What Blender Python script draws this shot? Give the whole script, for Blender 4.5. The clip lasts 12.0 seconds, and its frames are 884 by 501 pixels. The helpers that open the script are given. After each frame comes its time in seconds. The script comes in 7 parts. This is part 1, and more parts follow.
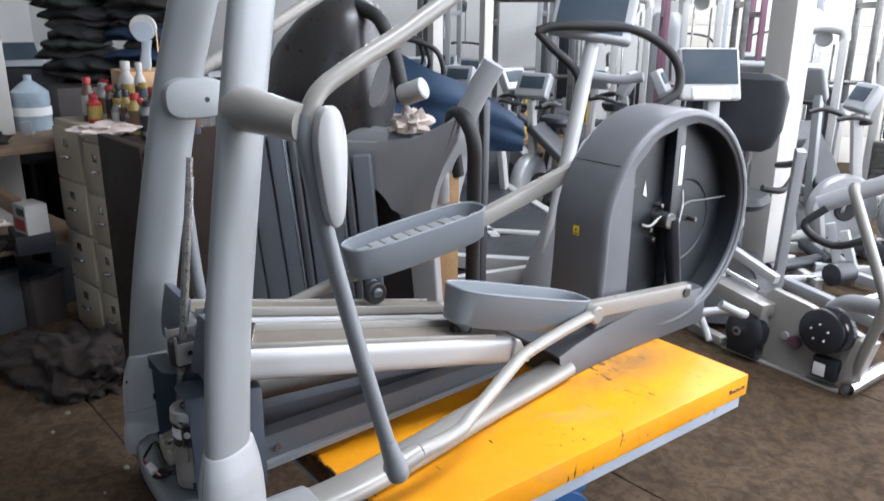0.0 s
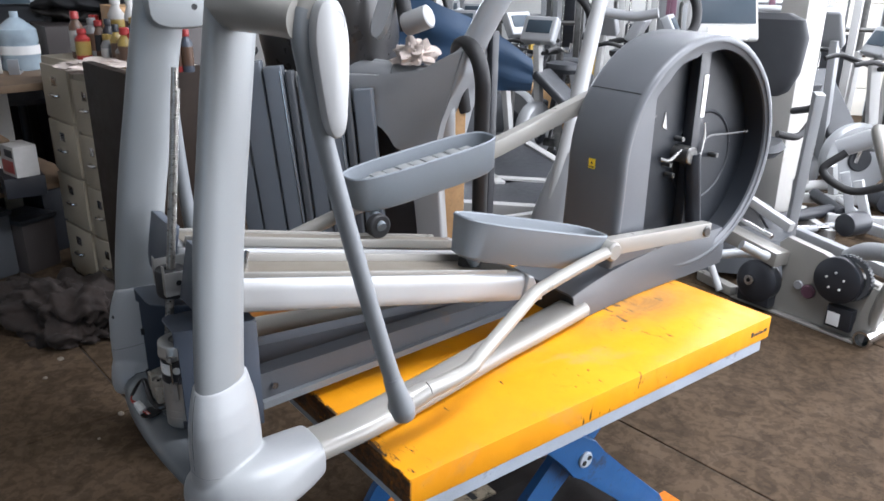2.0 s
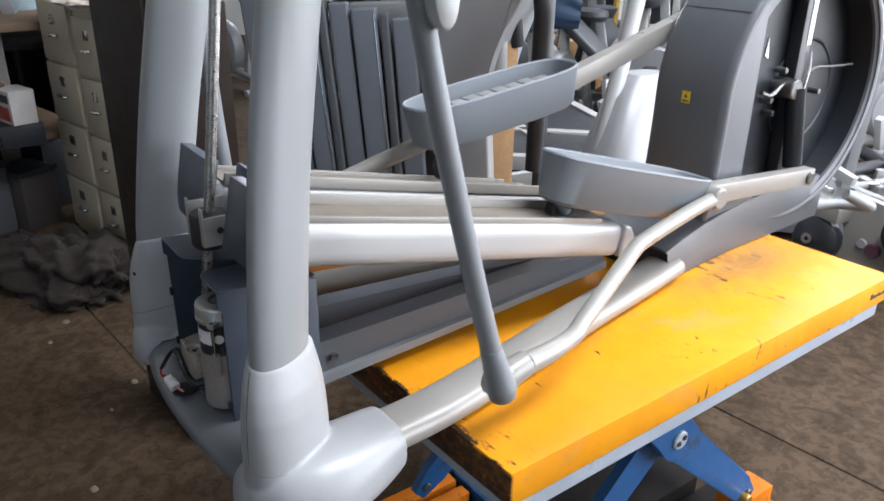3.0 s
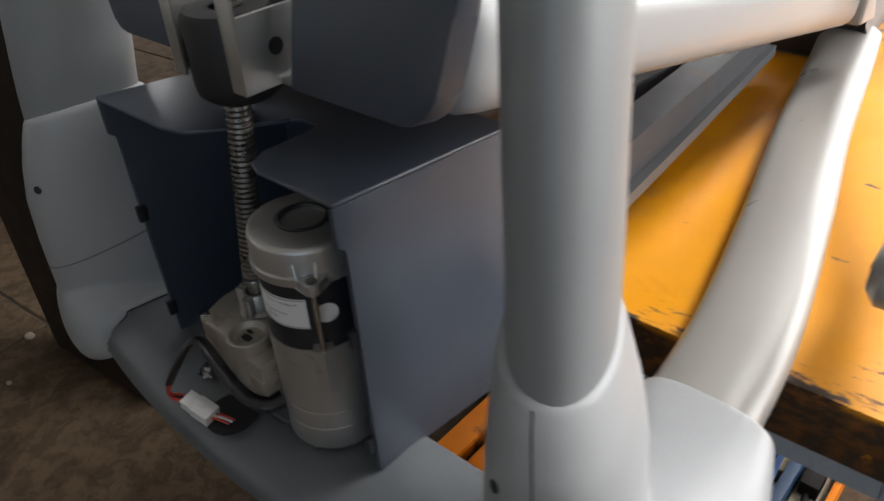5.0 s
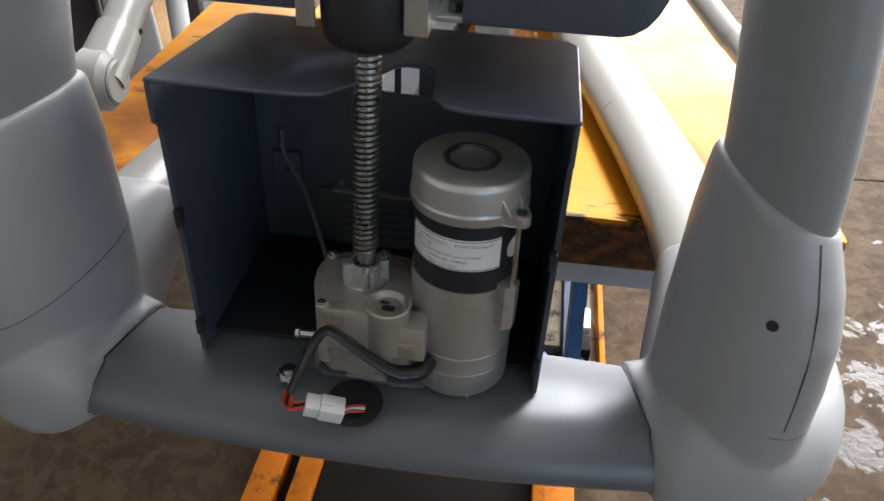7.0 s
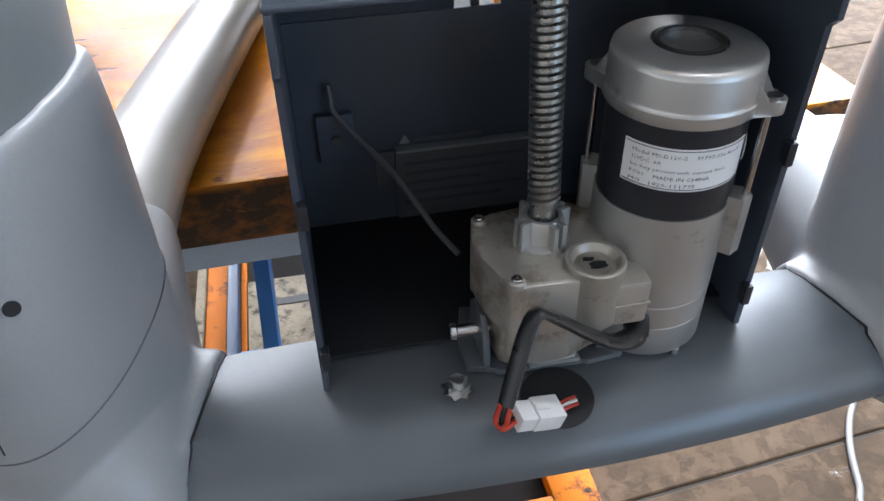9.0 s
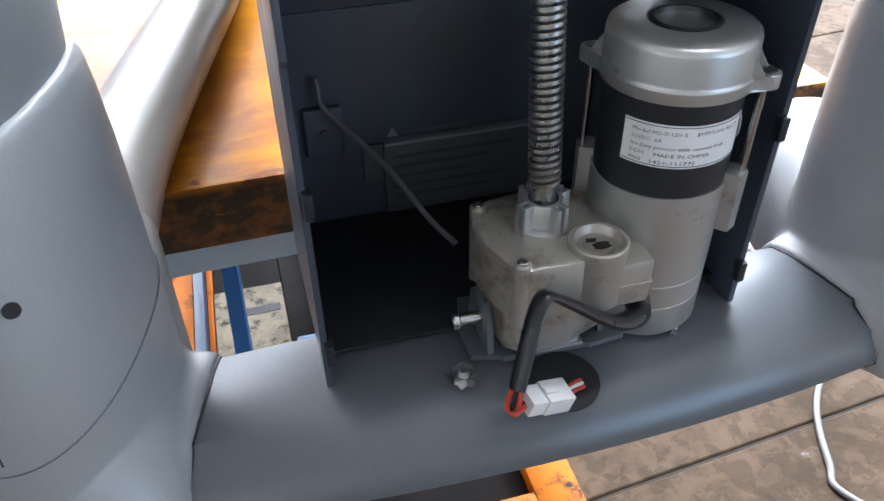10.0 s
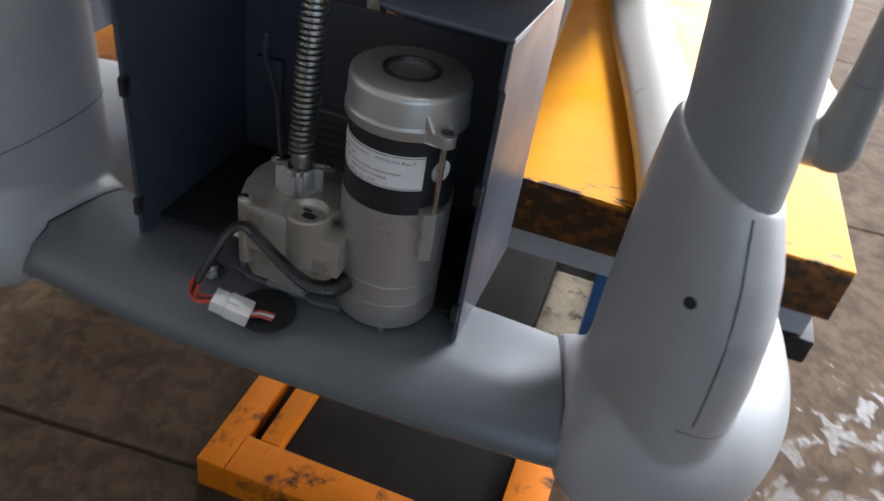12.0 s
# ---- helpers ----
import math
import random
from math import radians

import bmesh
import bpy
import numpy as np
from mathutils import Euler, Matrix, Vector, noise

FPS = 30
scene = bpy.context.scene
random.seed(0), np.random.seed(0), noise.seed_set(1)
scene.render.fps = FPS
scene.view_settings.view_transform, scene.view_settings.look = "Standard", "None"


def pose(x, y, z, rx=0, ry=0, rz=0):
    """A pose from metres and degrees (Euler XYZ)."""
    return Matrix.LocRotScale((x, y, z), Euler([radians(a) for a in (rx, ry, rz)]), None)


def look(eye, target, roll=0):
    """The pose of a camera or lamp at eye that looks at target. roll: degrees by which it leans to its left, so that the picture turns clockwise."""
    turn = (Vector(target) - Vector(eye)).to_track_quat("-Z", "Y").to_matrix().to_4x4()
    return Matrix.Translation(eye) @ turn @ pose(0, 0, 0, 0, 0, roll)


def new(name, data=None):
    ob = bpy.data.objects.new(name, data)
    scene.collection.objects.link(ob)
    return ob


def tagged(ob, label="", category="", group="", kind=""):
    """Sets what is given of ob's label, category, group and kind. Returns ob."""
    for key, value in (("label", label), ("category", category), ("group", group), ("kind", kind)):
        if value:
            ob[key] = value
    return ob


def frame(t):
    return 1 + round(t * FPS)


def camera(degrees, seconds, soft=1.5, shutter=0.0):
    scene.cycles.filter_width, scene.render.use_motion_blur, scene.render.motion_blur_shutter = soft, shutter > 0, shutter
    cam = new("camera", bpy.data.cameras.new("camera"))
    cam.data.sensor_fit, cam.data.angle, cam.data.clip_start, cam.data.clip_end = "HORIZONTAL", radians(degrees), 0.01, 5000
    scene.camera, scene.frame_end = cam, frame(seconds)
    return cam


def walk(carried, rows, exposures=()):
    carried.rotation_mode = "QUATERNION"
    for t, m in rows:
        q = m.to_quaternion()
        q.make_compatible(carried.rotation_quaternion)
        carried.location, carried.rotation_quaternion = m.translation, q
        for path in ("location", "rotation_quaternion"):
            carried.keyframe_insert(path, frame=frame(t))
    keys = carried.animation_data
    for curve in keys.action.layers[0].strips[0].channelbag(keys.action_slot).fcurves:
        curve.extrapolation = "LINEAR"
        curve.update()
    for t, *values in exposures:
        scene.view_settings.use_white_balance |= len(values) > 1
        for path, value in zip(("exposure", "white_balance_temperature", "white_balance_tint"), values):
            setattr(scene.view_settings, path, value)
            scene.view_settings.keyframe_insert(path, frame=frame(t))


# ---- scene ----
PATH = [
    (0, (1.735, -0.435, 1.83), (0.186, 0.683, 1.24), 0.4),
    (0.5, (1.833, -0.479, 1.865), (0.263, 0.663, 1.385), -0.2),
    (1, (1.837, -0.474, 1.849), (0.261, 0.663, 1.374), -0.5),
    (1.5, (1.731, -0.404, 1.774), (0.178, 0.715, 1.194), 0.1),
    (2, (1.629, -0.384, 1.713), (0.108, 0.715, 1.02), 0.7),
    (2.5, (1.495, -0.378, 1.629), (-0.015, 0.715, 0.904), 1.3),
    (2.7, (1.404, -0.359, 1.602), (-0.11, 0.716, 0.858), 1.4),
    (4.3, (0.779, -0.392, 1.314), (-0.427, 0.864, 0.331), -1.3),
    (4.5, (0.679, -0.355, 1.28), (-0.516, 0.911, 0.294), -1.5),
    (5, (0.469, -0.249, 1.236), (-0.656, 0.954, 0.101), -3.6),
    (5.5, (0.293, -0.309, 1.231), (-0.555, 1.024, 0.005), -3.8),
    (6, (0.182, -0.404, 1.242), (-0.301, 1.106, 0.022), -1.2),
    (6.5, (0.149, -0.443, 1.237), (-0.133, 1.131, 0.037), 1.6),
    (7, (0.106, -0.444, 1.215), (-0.072, 1.152, 0.022), 2.9),
    (7.5, (0.046, -0.359, 1.178), (-0.098, 1.223, -0.037), 1.8),
    (7.7, (0.005, -0.342, 1.164), (-0.094, 1.261, -0.028), 0.8),
    (9.3, (-0.152, -0.327, 1.112), (0.178, 1.198, -0.139), -1.2),
    (9.5, (-0.16, -0.324, 1.109), (0.171, 1.201, -0.143), -1.4),
    (10, (-0.166, -0.329, 1.106), (0.245, 1.193, -0.125), -0.9),
    (10.5, (-0.147, -0.295, 1.094), (0.326, 1.233, -0.106), -0.6),
    (11, (-0.135, -0.32, 1.112), (0.361, 1.185, -0.109), 0.5),
    (11.5, (0.008, -0.396, 1.125), (0.183, 1.18, -0.094), 4.3),
    (12, (0.221, -0.428, 1.165), (-0.143, 1.12, -0.047), 9.9),
]
cam = camera(59.8, 12.0, 1.5, 0.35)
EXPOSURES = [(0, -0.35, 5800, 13), (0.6, -0.7, 5850, 13), (1.1, -0.7, 5850, 13), (1.6, -0.28, 5850, 13), (2.0, -0.15, 5850, 13), (2.5, -0.12, 5850, 13), (4.5, -0.42, 6400, 12), (5.5, -0.15, 6450, 12), (6.0, 0.4, 6350, 12), (6.5, 0.45, 6250, 12), (7.7, 0.6, 6200, 12), (9.5, 1.3, 5650, 11), (11.0, 1.3, 5700, 11), (11.5, 1.15, 5750, 11), (12.0, 0.28, 5950, 12)]
walk(cam, [(t, look(eye, target, roll)) for t, eye, target, roll in PATH], EXPOSURES)

# ---- light ----
world = bpy.data.worlds.new("world")
scene.world = world
world.use_nodes = True
wn = world.node_tree
sky = wn.nodes.new("ShaderNodeTexSky")
sky.sky_type, sky.sun_disc = "NISHITA", False
sky.sun_elevation, sky.sun_rotation = radians(48), radians(60)
wn.links.new(sky.outputs[0], wn.nodes["Background"].inputs[0])
wn.nodes["Background"].inputs[1].default_value = 0.12


def area_light(name, eye, target, sx, sy, power, colour):
    data = bpy.data.lights.new(name, "AREA")
    data.shape, data.size, data.size_y, data.energy, data.color = "RECTANGLE", sx, sy, power, colour
    ob = new(name, data)
    ob.matrix_world = look(eye, target)
    return ob


# daylight standing in the open doorways and the windows of the hall, which is turned 40 degrees
HALLTURN = Matrix.Rotation(radians(40), 4, "Z")


def hall_light(name, eye, target, sx, sy, power, colour):
    return area_light(name, HALLTURN @ Vector(eye), HALLTURN @ Vector(target), sx, sy, power, colour)


hall_light("doorway_daylight_east", (6.45, 3.1, 2.35), (0.0, 1.6, 0.6), 11.2, 4.5, 1300, (1.0, 0.975, 0.94))
hall_light("window_daylight_north", (-3.3, 10.6, 2.9), (-2.0, 2.0, 0.8), 3.2, 1.1, 360, (0.95, 0.98, 1.0))
hall_light("doorway_daylight_south", (-0.5, -6.9, 1.9), (0.0, 0.5, 0.8), 3.8, 3.4, 50, (0.58, 0.79, 1.0))
SKYLIGHT_AND_FILL = ((2.0, 3.3, -1.2, 2.4, 430), (2.3, 3.5, 4.9, 9.2, 600))  # unseen roof openings: u0, u1, v0, v1, power; the second is added to brighten the rear
for u0, u1, v0, v1, watts in SKYLIGHT_AND_FILL:
    hall_light("skylight_daylight", ((u0 + u1) / 2, (v0 + v1) / 2, 4.78), ((u0 + u1) / 2, (v0 + v1) / 2 + 0.001, 0.0), u1 - u0 - 0.1, v1 - v0 - 0.1, watts, (1.0, 0.985, 0.955))

# ---- materials ----
MATS = {}


def mat(name, colour, rough=0.5, metal=0.0, spread=0.12, scale=6.0, grain=0.0, grain_scale=180.0, bump=0.0, stain=None, stain_at=0.62, stain_scale=3.0, coat=0.0, rand=0.0):
    """A procedural paint, plastic, metal or mineral: colour variation at two scales, grain, relief and optional stains."""
    if name in MATS:
        return MATS[name]
    m = bpy.data.materials.new(name)
    m.use_nodes = True
    nt = m.node_tree
    b = nt.nodes["Principled BSDF"]
    b.inputs["Metallic"].default_value = metal
    b.inputs["Coat Weight"].default_value = coat
    co = nt.nodes.new("ShaderNodeTexCoord")

    def noise_node(s, detail=4.0, r=0.55):
        n = nt.nodes.new("ShaderNodeTexNoise")
        n.inputs["Scale"].default_value, n.inputs["Detail"].default_value, n.inputs["Roughness"].default_value = s, detail, r
        nt.links.new(co.outputs["Object"], n.inputs["Vector"])
        return n

    def mixer(fac, a, c):
        x = nt.nodes.new("ShaderNodeMix")
        x.data_type = "RGBA"
        if isinstance(fac, float):
            x.inputs[0].default_value = fac
        else:
            nt.links.new(fac, x.inputs[0])
        for slot, v in ((6, a), (7, c)):
            if isinstance(v, tuple):
                x.inputs[slot].default_value = (*v, 1)
            else:
                nt.links.new(v, x.inputs[slot])
        return x.outputs[2]

    def ramp(src, lo, hi):
        r = nt.nodes.new("ShaderNodeMapRange")
        r.inputs[1].default_value, r.inputs[2].default_value = lo, hi
        nt.links.new(src, r.inputs[0])
        return r.outputs[0]

    big, fine = noise_node(scale), noise_node(grain_scale, 2.0)
    dark = tuple(c * (1 - spread) for c in colour)
    light = tuple(min(1, c * (1 + spread)) for c in colour)
    col = mixer(ramp(big.outputs[0], 0.3, 0.7), dark, light)
    if grain:
        col = mixer(ramp(fine.outputs[0], 0.45, 0.75), col, mixer(grain, col, (0.02, 0.02, 0.02)))
    if rand:
        info = nt.nodes.new("ShaderNodeObjectInfo")
        col = mixer(ramp(info.outputs["Random"], 0.0, 1.0), col, mixer(rand, col, (0.03, 0.03, 0.03)))
    if stain:
        s1, s2 = noise_node(stain_scale, 8.0, 0.65), noise_node(stain_scale * 7, 6.0, 0.7)
        add = nt.nodes.new("ShaderNodeMath")
        add.operation = "MULTIPLY_ADD"
        add.inputs[1].default_value = 0.35
        nt.links.new(s2.outputs[0], add.inputs[0])
        nt.links.new(s1.outputs[0], add.inputs[2])
        col = mixer(ramp(add.outputs[0], stain_at + 0.12, stain_at + 0.26), col, stain)
    nt.links.new(col, b.inputs["Base Color"])
    nt.links.new(ramp(noise_node(scale * 4).outputs[0], 0.2, 0.8), (rr := nt.nodes.new("ShaderNodeMapRange")).inputs[0])
    rr.inputs[3].default_value, rr.inputs[4].default_value = max(0.02, rough - 0.07), min(1, rough + 0.07)
    nt.links.new(rr.outputs[0], b.inputs["Roughness"])
    if bump:
        bp = nt.nodes.new("ShaderNodeBump")
        bp.inputs["Strength"].default_value, bp.inputs["Distance"].default_value = bump, 0.002
        nt.links.new(fine.outputs[0], bp.inputs["Height"])
        nt.links.new(bp.outputs[0], b.inputs["Normal"])
    MATS[name] = m
    return m


SILVER = mat("silver_grey_paint", (0.246, 0.260, 0.266), 0.42, 0.1, 0.05, 3, 0.06, 600)
ARMGREY = mat("slate_grey_arm_paint", (0.18, 0.193, 0.205), 0.48, 0.1, 0.06, 3, 0.06, 600)
BEAMGREY = mat("dark_slate_beam_paint", (0.075, 0.08, 0.09), 0.5, 0.1, 0.1, 4, 0.1, 300, 0.05, (0.12, 0.08, 0.05), 0.68, 6)
BARGREY = mat("dark_silver_bar_paint", (0.118, 0.128, 0.136), 0.33, 0.15, 0.05, 3, 0.06, 600)
BARGREY.node_tree.nodes["Principled BSDF"].inputs["Specular IOR Level"].default_value = 0.38
OILBLACK = mat("oil_blackened_mat", (0.014, 0.012, 0.011), 0.75, 0.0, 0.3, 8, 0.2, 100, 0.15)
BOOT = mat("satin_grey_plastic", (0.295, 0.305, 0.31), 0.38, 0.0, 0.06, 4, 0.05, 500, 0.05)
CHAMPAGNE = mat("champagne_grey_paint", (0.27, 0.262, 0.24), 0.32, 0.1, 0.05, 3, 0.05, 600)
WHITEGREY = mat("pale_grey_paint", (0.36, 0.365, 0.365), 0.38, 0.1, 0.05, 3, 0.05, 500)
PEDAL = mat("blue_grey_plastic", (0.165, 0.185, 0.205), 0.5, 0.0, 0.07, 5, 0.1, 400, 0.1)
TREAD = mat("pale_worn_tread", (0.24, 0.25, 0.25), 0.55, 0.0, 0.12, 7, 0.12, 400, 0.1)
HOOP = mat("dark_grey_moulded_plastic", (0.105, 0.112, 0.122), 0.4, 0.0, 0.1, 4, 0.1, 400, 0.08)
CHARCOAL = mat("charcoal_plastic", (0.075, 0.08, 0.088), 0.42, 0.0, 0.1, 4, 0.1, 400, 0.08)
BLACK = mat("black_plastic", (0.017, 0.019, 0.024), 0.38, 0.0, 0.2, 6, 0.2, 300, 0.1)
NAVY = mat("dark_navy_plastic", (0.056, 0.068, 0.090), 0.36, 0.0, 0.14, 5, 0.12, 400, 0.05, (0.06, 0.06, 0.065), 0.68, 7)
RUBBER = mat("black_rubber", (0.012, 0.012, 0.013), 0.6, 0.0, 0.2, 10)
CAST = mat("cast_aluminium", (0.49, 0.485, 0.465), 0.37, 0.72, 0.05, 9, 0.03, 700, 0.02, (0.28, 0.25, 0.20), 0.68, 22)
GREASECAST = mat("greasy_cast_aluminium", (0.45, 0.42, 0.365), 0.40, 0.6, 0.08, 12, 0.05, 500, 0.04, (0.20, 0.15, 0.095), 0.56, 14)
STEEL = mat("bright_steel", (0.6, 0.6, 0.6), 0.22, 1.0, 0.08, 20)
ZINC = mat("zinc_plated_steel", (0.60, 0.60, 0.58), 0.34, 0.8, 0.08, 20)
DARKSTEEL = mat("dark_oiled_steel", (0.16, 0.16, 0.155), 0.35, 0.85, 0.25, 30, 0.2, 300)
SCREWSTEEL = mat("greased_screw_steel", (0.31, 0.30, 0.28), 0.30, 0.85, 0.25, 40, 0.2, 300)
LIFTGREY = mat("blue_grey_lift_paint", (0.36, 0.41, 0.46), 0.4, 0.0, 0.1, 6, 0.1, 200, 0.1, (0.1, 0.09, 0.08), 0.66, 6)
LIFTBLUE = mat("worn_blue_paint", (0.016, 0.085, 0.235), 0.42, 0.0, 0.15, 8, 0.1, 200, 0.1, (0.03, 0.03, 0.035), 0.62, 8)
DARKBLUE = mat("grimy_dark_blue_paint", (0.012, 0.04, 0.09), 0.45, 0.0, 0.2, 8, 0.1, 200, 0.1, (0.02, 0.02, 0.02), 0.6, 8)
ORANGE = mat("worn_orange_paint", (0.52, 0.145, 0.001), 0.6, 0.0, 0.15, 6, 0.1, 200, 0.15, (0.03, 0.022, 0.016), 0.60, 12)
ORANGE.node_tree.nodes["Principled BSDF"].inputs["Specular IOR Level"].default_value = 0.15
DUSTY = mat("pale_dusty_plate", (0.27, 0.23, 0.165), 0.7, 0.0, 0.25, 14, 0.2, 120, 0.3, (0.03, 0.026, 0.02), 0.585, 22)
BRASS = mat("greasy_brass", (0.45, 0.25, 0.06), 0.35, 0.8, 0.2, 20)
WHITE = mat("white_label_stock", (0.72, 0.72, 0.71), 0.5, 0.0, 0.03, 10)
INK = mat("label_ink", (0.03, 0.03, 0.035), 0.6)
WIREBLACK = mat("black_wire_sleeve", (0.012, 0.012, 0.013), 0.3, 0.0, 0.2, 30)
WIRERED = mat("red_wire", (0.45, 0.04, 0.02), 0.4)
NYLON = mat("white_nylon", (0.7, 0.7, 0.68), 0.4, 0.0, 0.04, 20)
CABLE = mat("grey_cable", (0.11, 0.11, 0.11), 0.45)
WARN = mat("yellow_warning_sticker", (0.75, 0.55, 0.02), 0.4)



def table_paint():
    """Orange-yellow enamel with smudges, chips, an oily front edge worn through to dark primer, and shade painted front
    left.
    """
    m = bpy.data.materials.new("worn_yellow_paint")
    m.use_nodes = True
    nt = m.node_tree
    bs = nt.nodes["Principled BSDF"]
    bs.inputs["Specular IOR Level"].default_value = 0.25
    co = nt.nodes.new("ShaderNodeTexCoord")

    def tex(sx, sy, sz, d=5.0, r=0.6, w=0.0):
        mp = nt.nodes.new("ShaderNodeMapping")
        mp.inputs["Scale"].default_value = (sx, sy, sz)
        nt.links.new(co.outputs["Object"], mp.inputs["Vector"])
        n = nt.nodes.new("ShaderNodeTexNoise")
        n.inputs["Scale"].default_value, n.inputs["Detail"].default_value, n.inputs["Roughness"].default_value, n.inputs["Distortion"].default_value = 1.0, d, r, w
        nt.links.new(mp.outputs[0], n.inputs["Vector"])
        return n.outputs[0]

    def span(v, lo, hi, a=0.0, c=1.0):
        r = nt.nodes.new("ShaderNodeMapRange")
        for k, q in ((1, lo), (2, hi), (3, a), (4, c)):
            r.inputs[k].default_value = q
        nt.links.new(v, r.inputs[0])
        return r.outputs[0]

    def calc(op, p, q):
        x = nt.nodes.new("ShaderNodeMath")
        x.operation = op
        for k, v in ((0, p), (1, q)):
            if isinstance(v, float):
                x.inputs[k].default_value = v
            else:
                nt.links.new(v, x.inputs[k])
        return x.outputs[0]

    def mix(f, p, q):
        x = nt.nodes.new("ShaderNodeMix")
        x.data_type = "RGBA"
        nt.links.new(f, x.inputs[0])
        for k, v in ((6, p), (7, q)):
            if isinstance(v, tuple):
                x.inputs[k].default_value = (*v, 1)
            else:
                nt.links.new(v, x.inputs[k])
        return x.outputs[2]

    sep = nt.nodes.new("ShaderNodeSeparateXYZ")
    nt.links.new(co.outputs["Object"], sep.inputs[0])
    col = mix(span(tex(3, 3, 3), 0.3, 0.7), (0.62, 0.242, 0.002), (0.72, 0.305, 0.003))
    col = mix(span(tex(5, 11, 5, 6, 0.65, 0.8), 0.60, 0.78, 0.0, 0.55), col, (0.33, 0.11, 0.008))
    col = mix(span(tex(4, 2.2, 4, 7, 0.68, 1.2), 0.55, 0.75, 0.0, 0.7), col, (0.40, 0.23, 0.10))
    chips = span(calc("ADD", calc("MULTIPLY", tex(14, 42, 14, 3, 0.6, 0.3), 0.55), calc("MULTIPLY", tex(3.2, 3.2, 3.2), 0.45)), 0.615, 0.635)
    col = mix(chips, col, (0.03, 0.022, 0.016))
    # greasy smear wiped across the far half
    vd = nt.nodes.new("ShaderNodeVectorMath")
    vd.operation = "DISTANCE"
    sq = nt.nodes.new("ShaderNodeMapping")
    sq.inputs["Rotation"].default_value, sq.inputs["Scale"].default_value = (0, 0, radians(22)), (2.6, 1.0, 0.0)
    nt.links.new(co.outputs["Object"], sq.inputs["Vector"])
    nt.links.new(sq.outputs[0], vd.inputs[0])
    turn_ = Matrix.Rotation(radians(22), 3, "Z") @ Vector((0.17 * 2.6, 1.42, 0.0))
    vd.inputs[1].default_value = turn_
    smear = calc("MULTIPLY", span(vd.outputs["Value"], 0.12, 0.42, 1.0, 0.0), span(tex(5, 3, 5, 7, 0.65, 1.0), 0.36, 0.62, 0.0, 0.75))
    col = mix(smear, col, (0.16, 0.095, 0.05))
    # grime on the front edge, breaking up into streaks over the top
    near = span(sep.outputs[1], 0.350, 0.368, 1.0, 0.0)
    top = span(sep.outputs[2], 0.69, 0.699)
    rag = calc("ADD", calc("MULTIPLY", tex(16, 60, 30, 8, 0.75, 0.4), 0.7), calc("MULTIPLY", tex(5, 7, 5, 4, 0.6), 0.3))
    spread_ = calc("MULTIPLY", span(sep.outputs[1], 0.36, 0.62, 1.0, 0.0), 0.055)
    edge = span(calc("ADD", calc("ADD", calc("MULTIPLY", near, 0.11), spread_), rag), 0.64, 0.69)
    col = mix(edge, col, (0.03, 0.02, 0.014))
    # brown over the front left: grime, with the dimness there put into the paint
    grime_and_shade = calc("MULTIPLY", calc("MULTIPLY", span(sep.outputs[1], 0.50, 0.95, 1.0, 0.0), span(sep.outputs[0], -0.12, 0.02, 1.0, 0.06)), span(tex(6, 9, 6, 6, 0.65, 0.6), 0.34, 0.56, 0.25, 0.9))
    col = mix(grime_and_shade, col, (0.24, 0.075, 0.012))
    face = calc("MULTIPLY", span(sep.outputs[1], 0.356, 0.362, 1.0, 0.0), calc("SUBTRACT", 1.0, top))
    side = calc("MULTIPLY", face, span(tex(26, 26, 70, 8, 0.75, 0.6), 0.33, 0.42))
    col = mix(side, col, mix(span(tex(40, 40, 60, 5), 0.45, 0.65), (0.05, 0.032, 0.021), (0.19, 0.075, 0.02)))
    nt.links.new(col, bs.inputs["Base Color"])
    nt.links.new(span(tex(9, 9, 9), 0.3, 0.7, 0.30, 0.55), bs.inputs["Roughness"])
    bp = nt.nodes.new("ShaderNodeBump")
    bp.inputs["Strength"].default_value, bp.inputs["Distance"].default_value = 0.25, 0.002
    nt.links.new(calc("SUBTRACT", tex(30, 30, 30), calc("MAXIMUM", chips, edge)), bp.inputs["Height"])
    nt.links.new(bp.outputs[0], bs.inputs["Normal"])
    return m


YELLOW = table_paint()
OILBLACK.node_tree.nodes["Principled BSDF"].inputs["Specular IOR Level"].default_value = 0.12
DUSTY.node_tree.nodes["Principled BSDF"].inputs["Specular IOR Level"].default_value = 0.15

# ---- builders ----
def part(name, bm, material, parent=None, label="", smooth=40):
    """Link a bmesh as one mesh object, under a thing or under a part."""
    me = bpy.data.meshes.new(name)
    bmesh.ops.recalc_face_normals(bm, faces=bm.faces[:])
    for f in bm.faces:
        f.smooth = True
    for e in bm.edges:
        if len(e.link_faces) == 2 and e.calc_face_angle(0) > radians(smooth):
            e.smooth = False
    bm.to_mesh(me)
    bm.free()
    me.materials.append(material)
    ob = new(name, me)
    if parent is not None:
        ob.parent = parent
    if label:
        ob["label"] = label
    return ob


def thing(name, label, category, at=(0, 0, 0), turn=0, group="", kind=""):
    ob = new(name)
    ob.empty_display_size = 0.1
    ob.matrix_world = pose(*at, 0, 0, turn)
    return tagged(ob, label, category, group, kind)


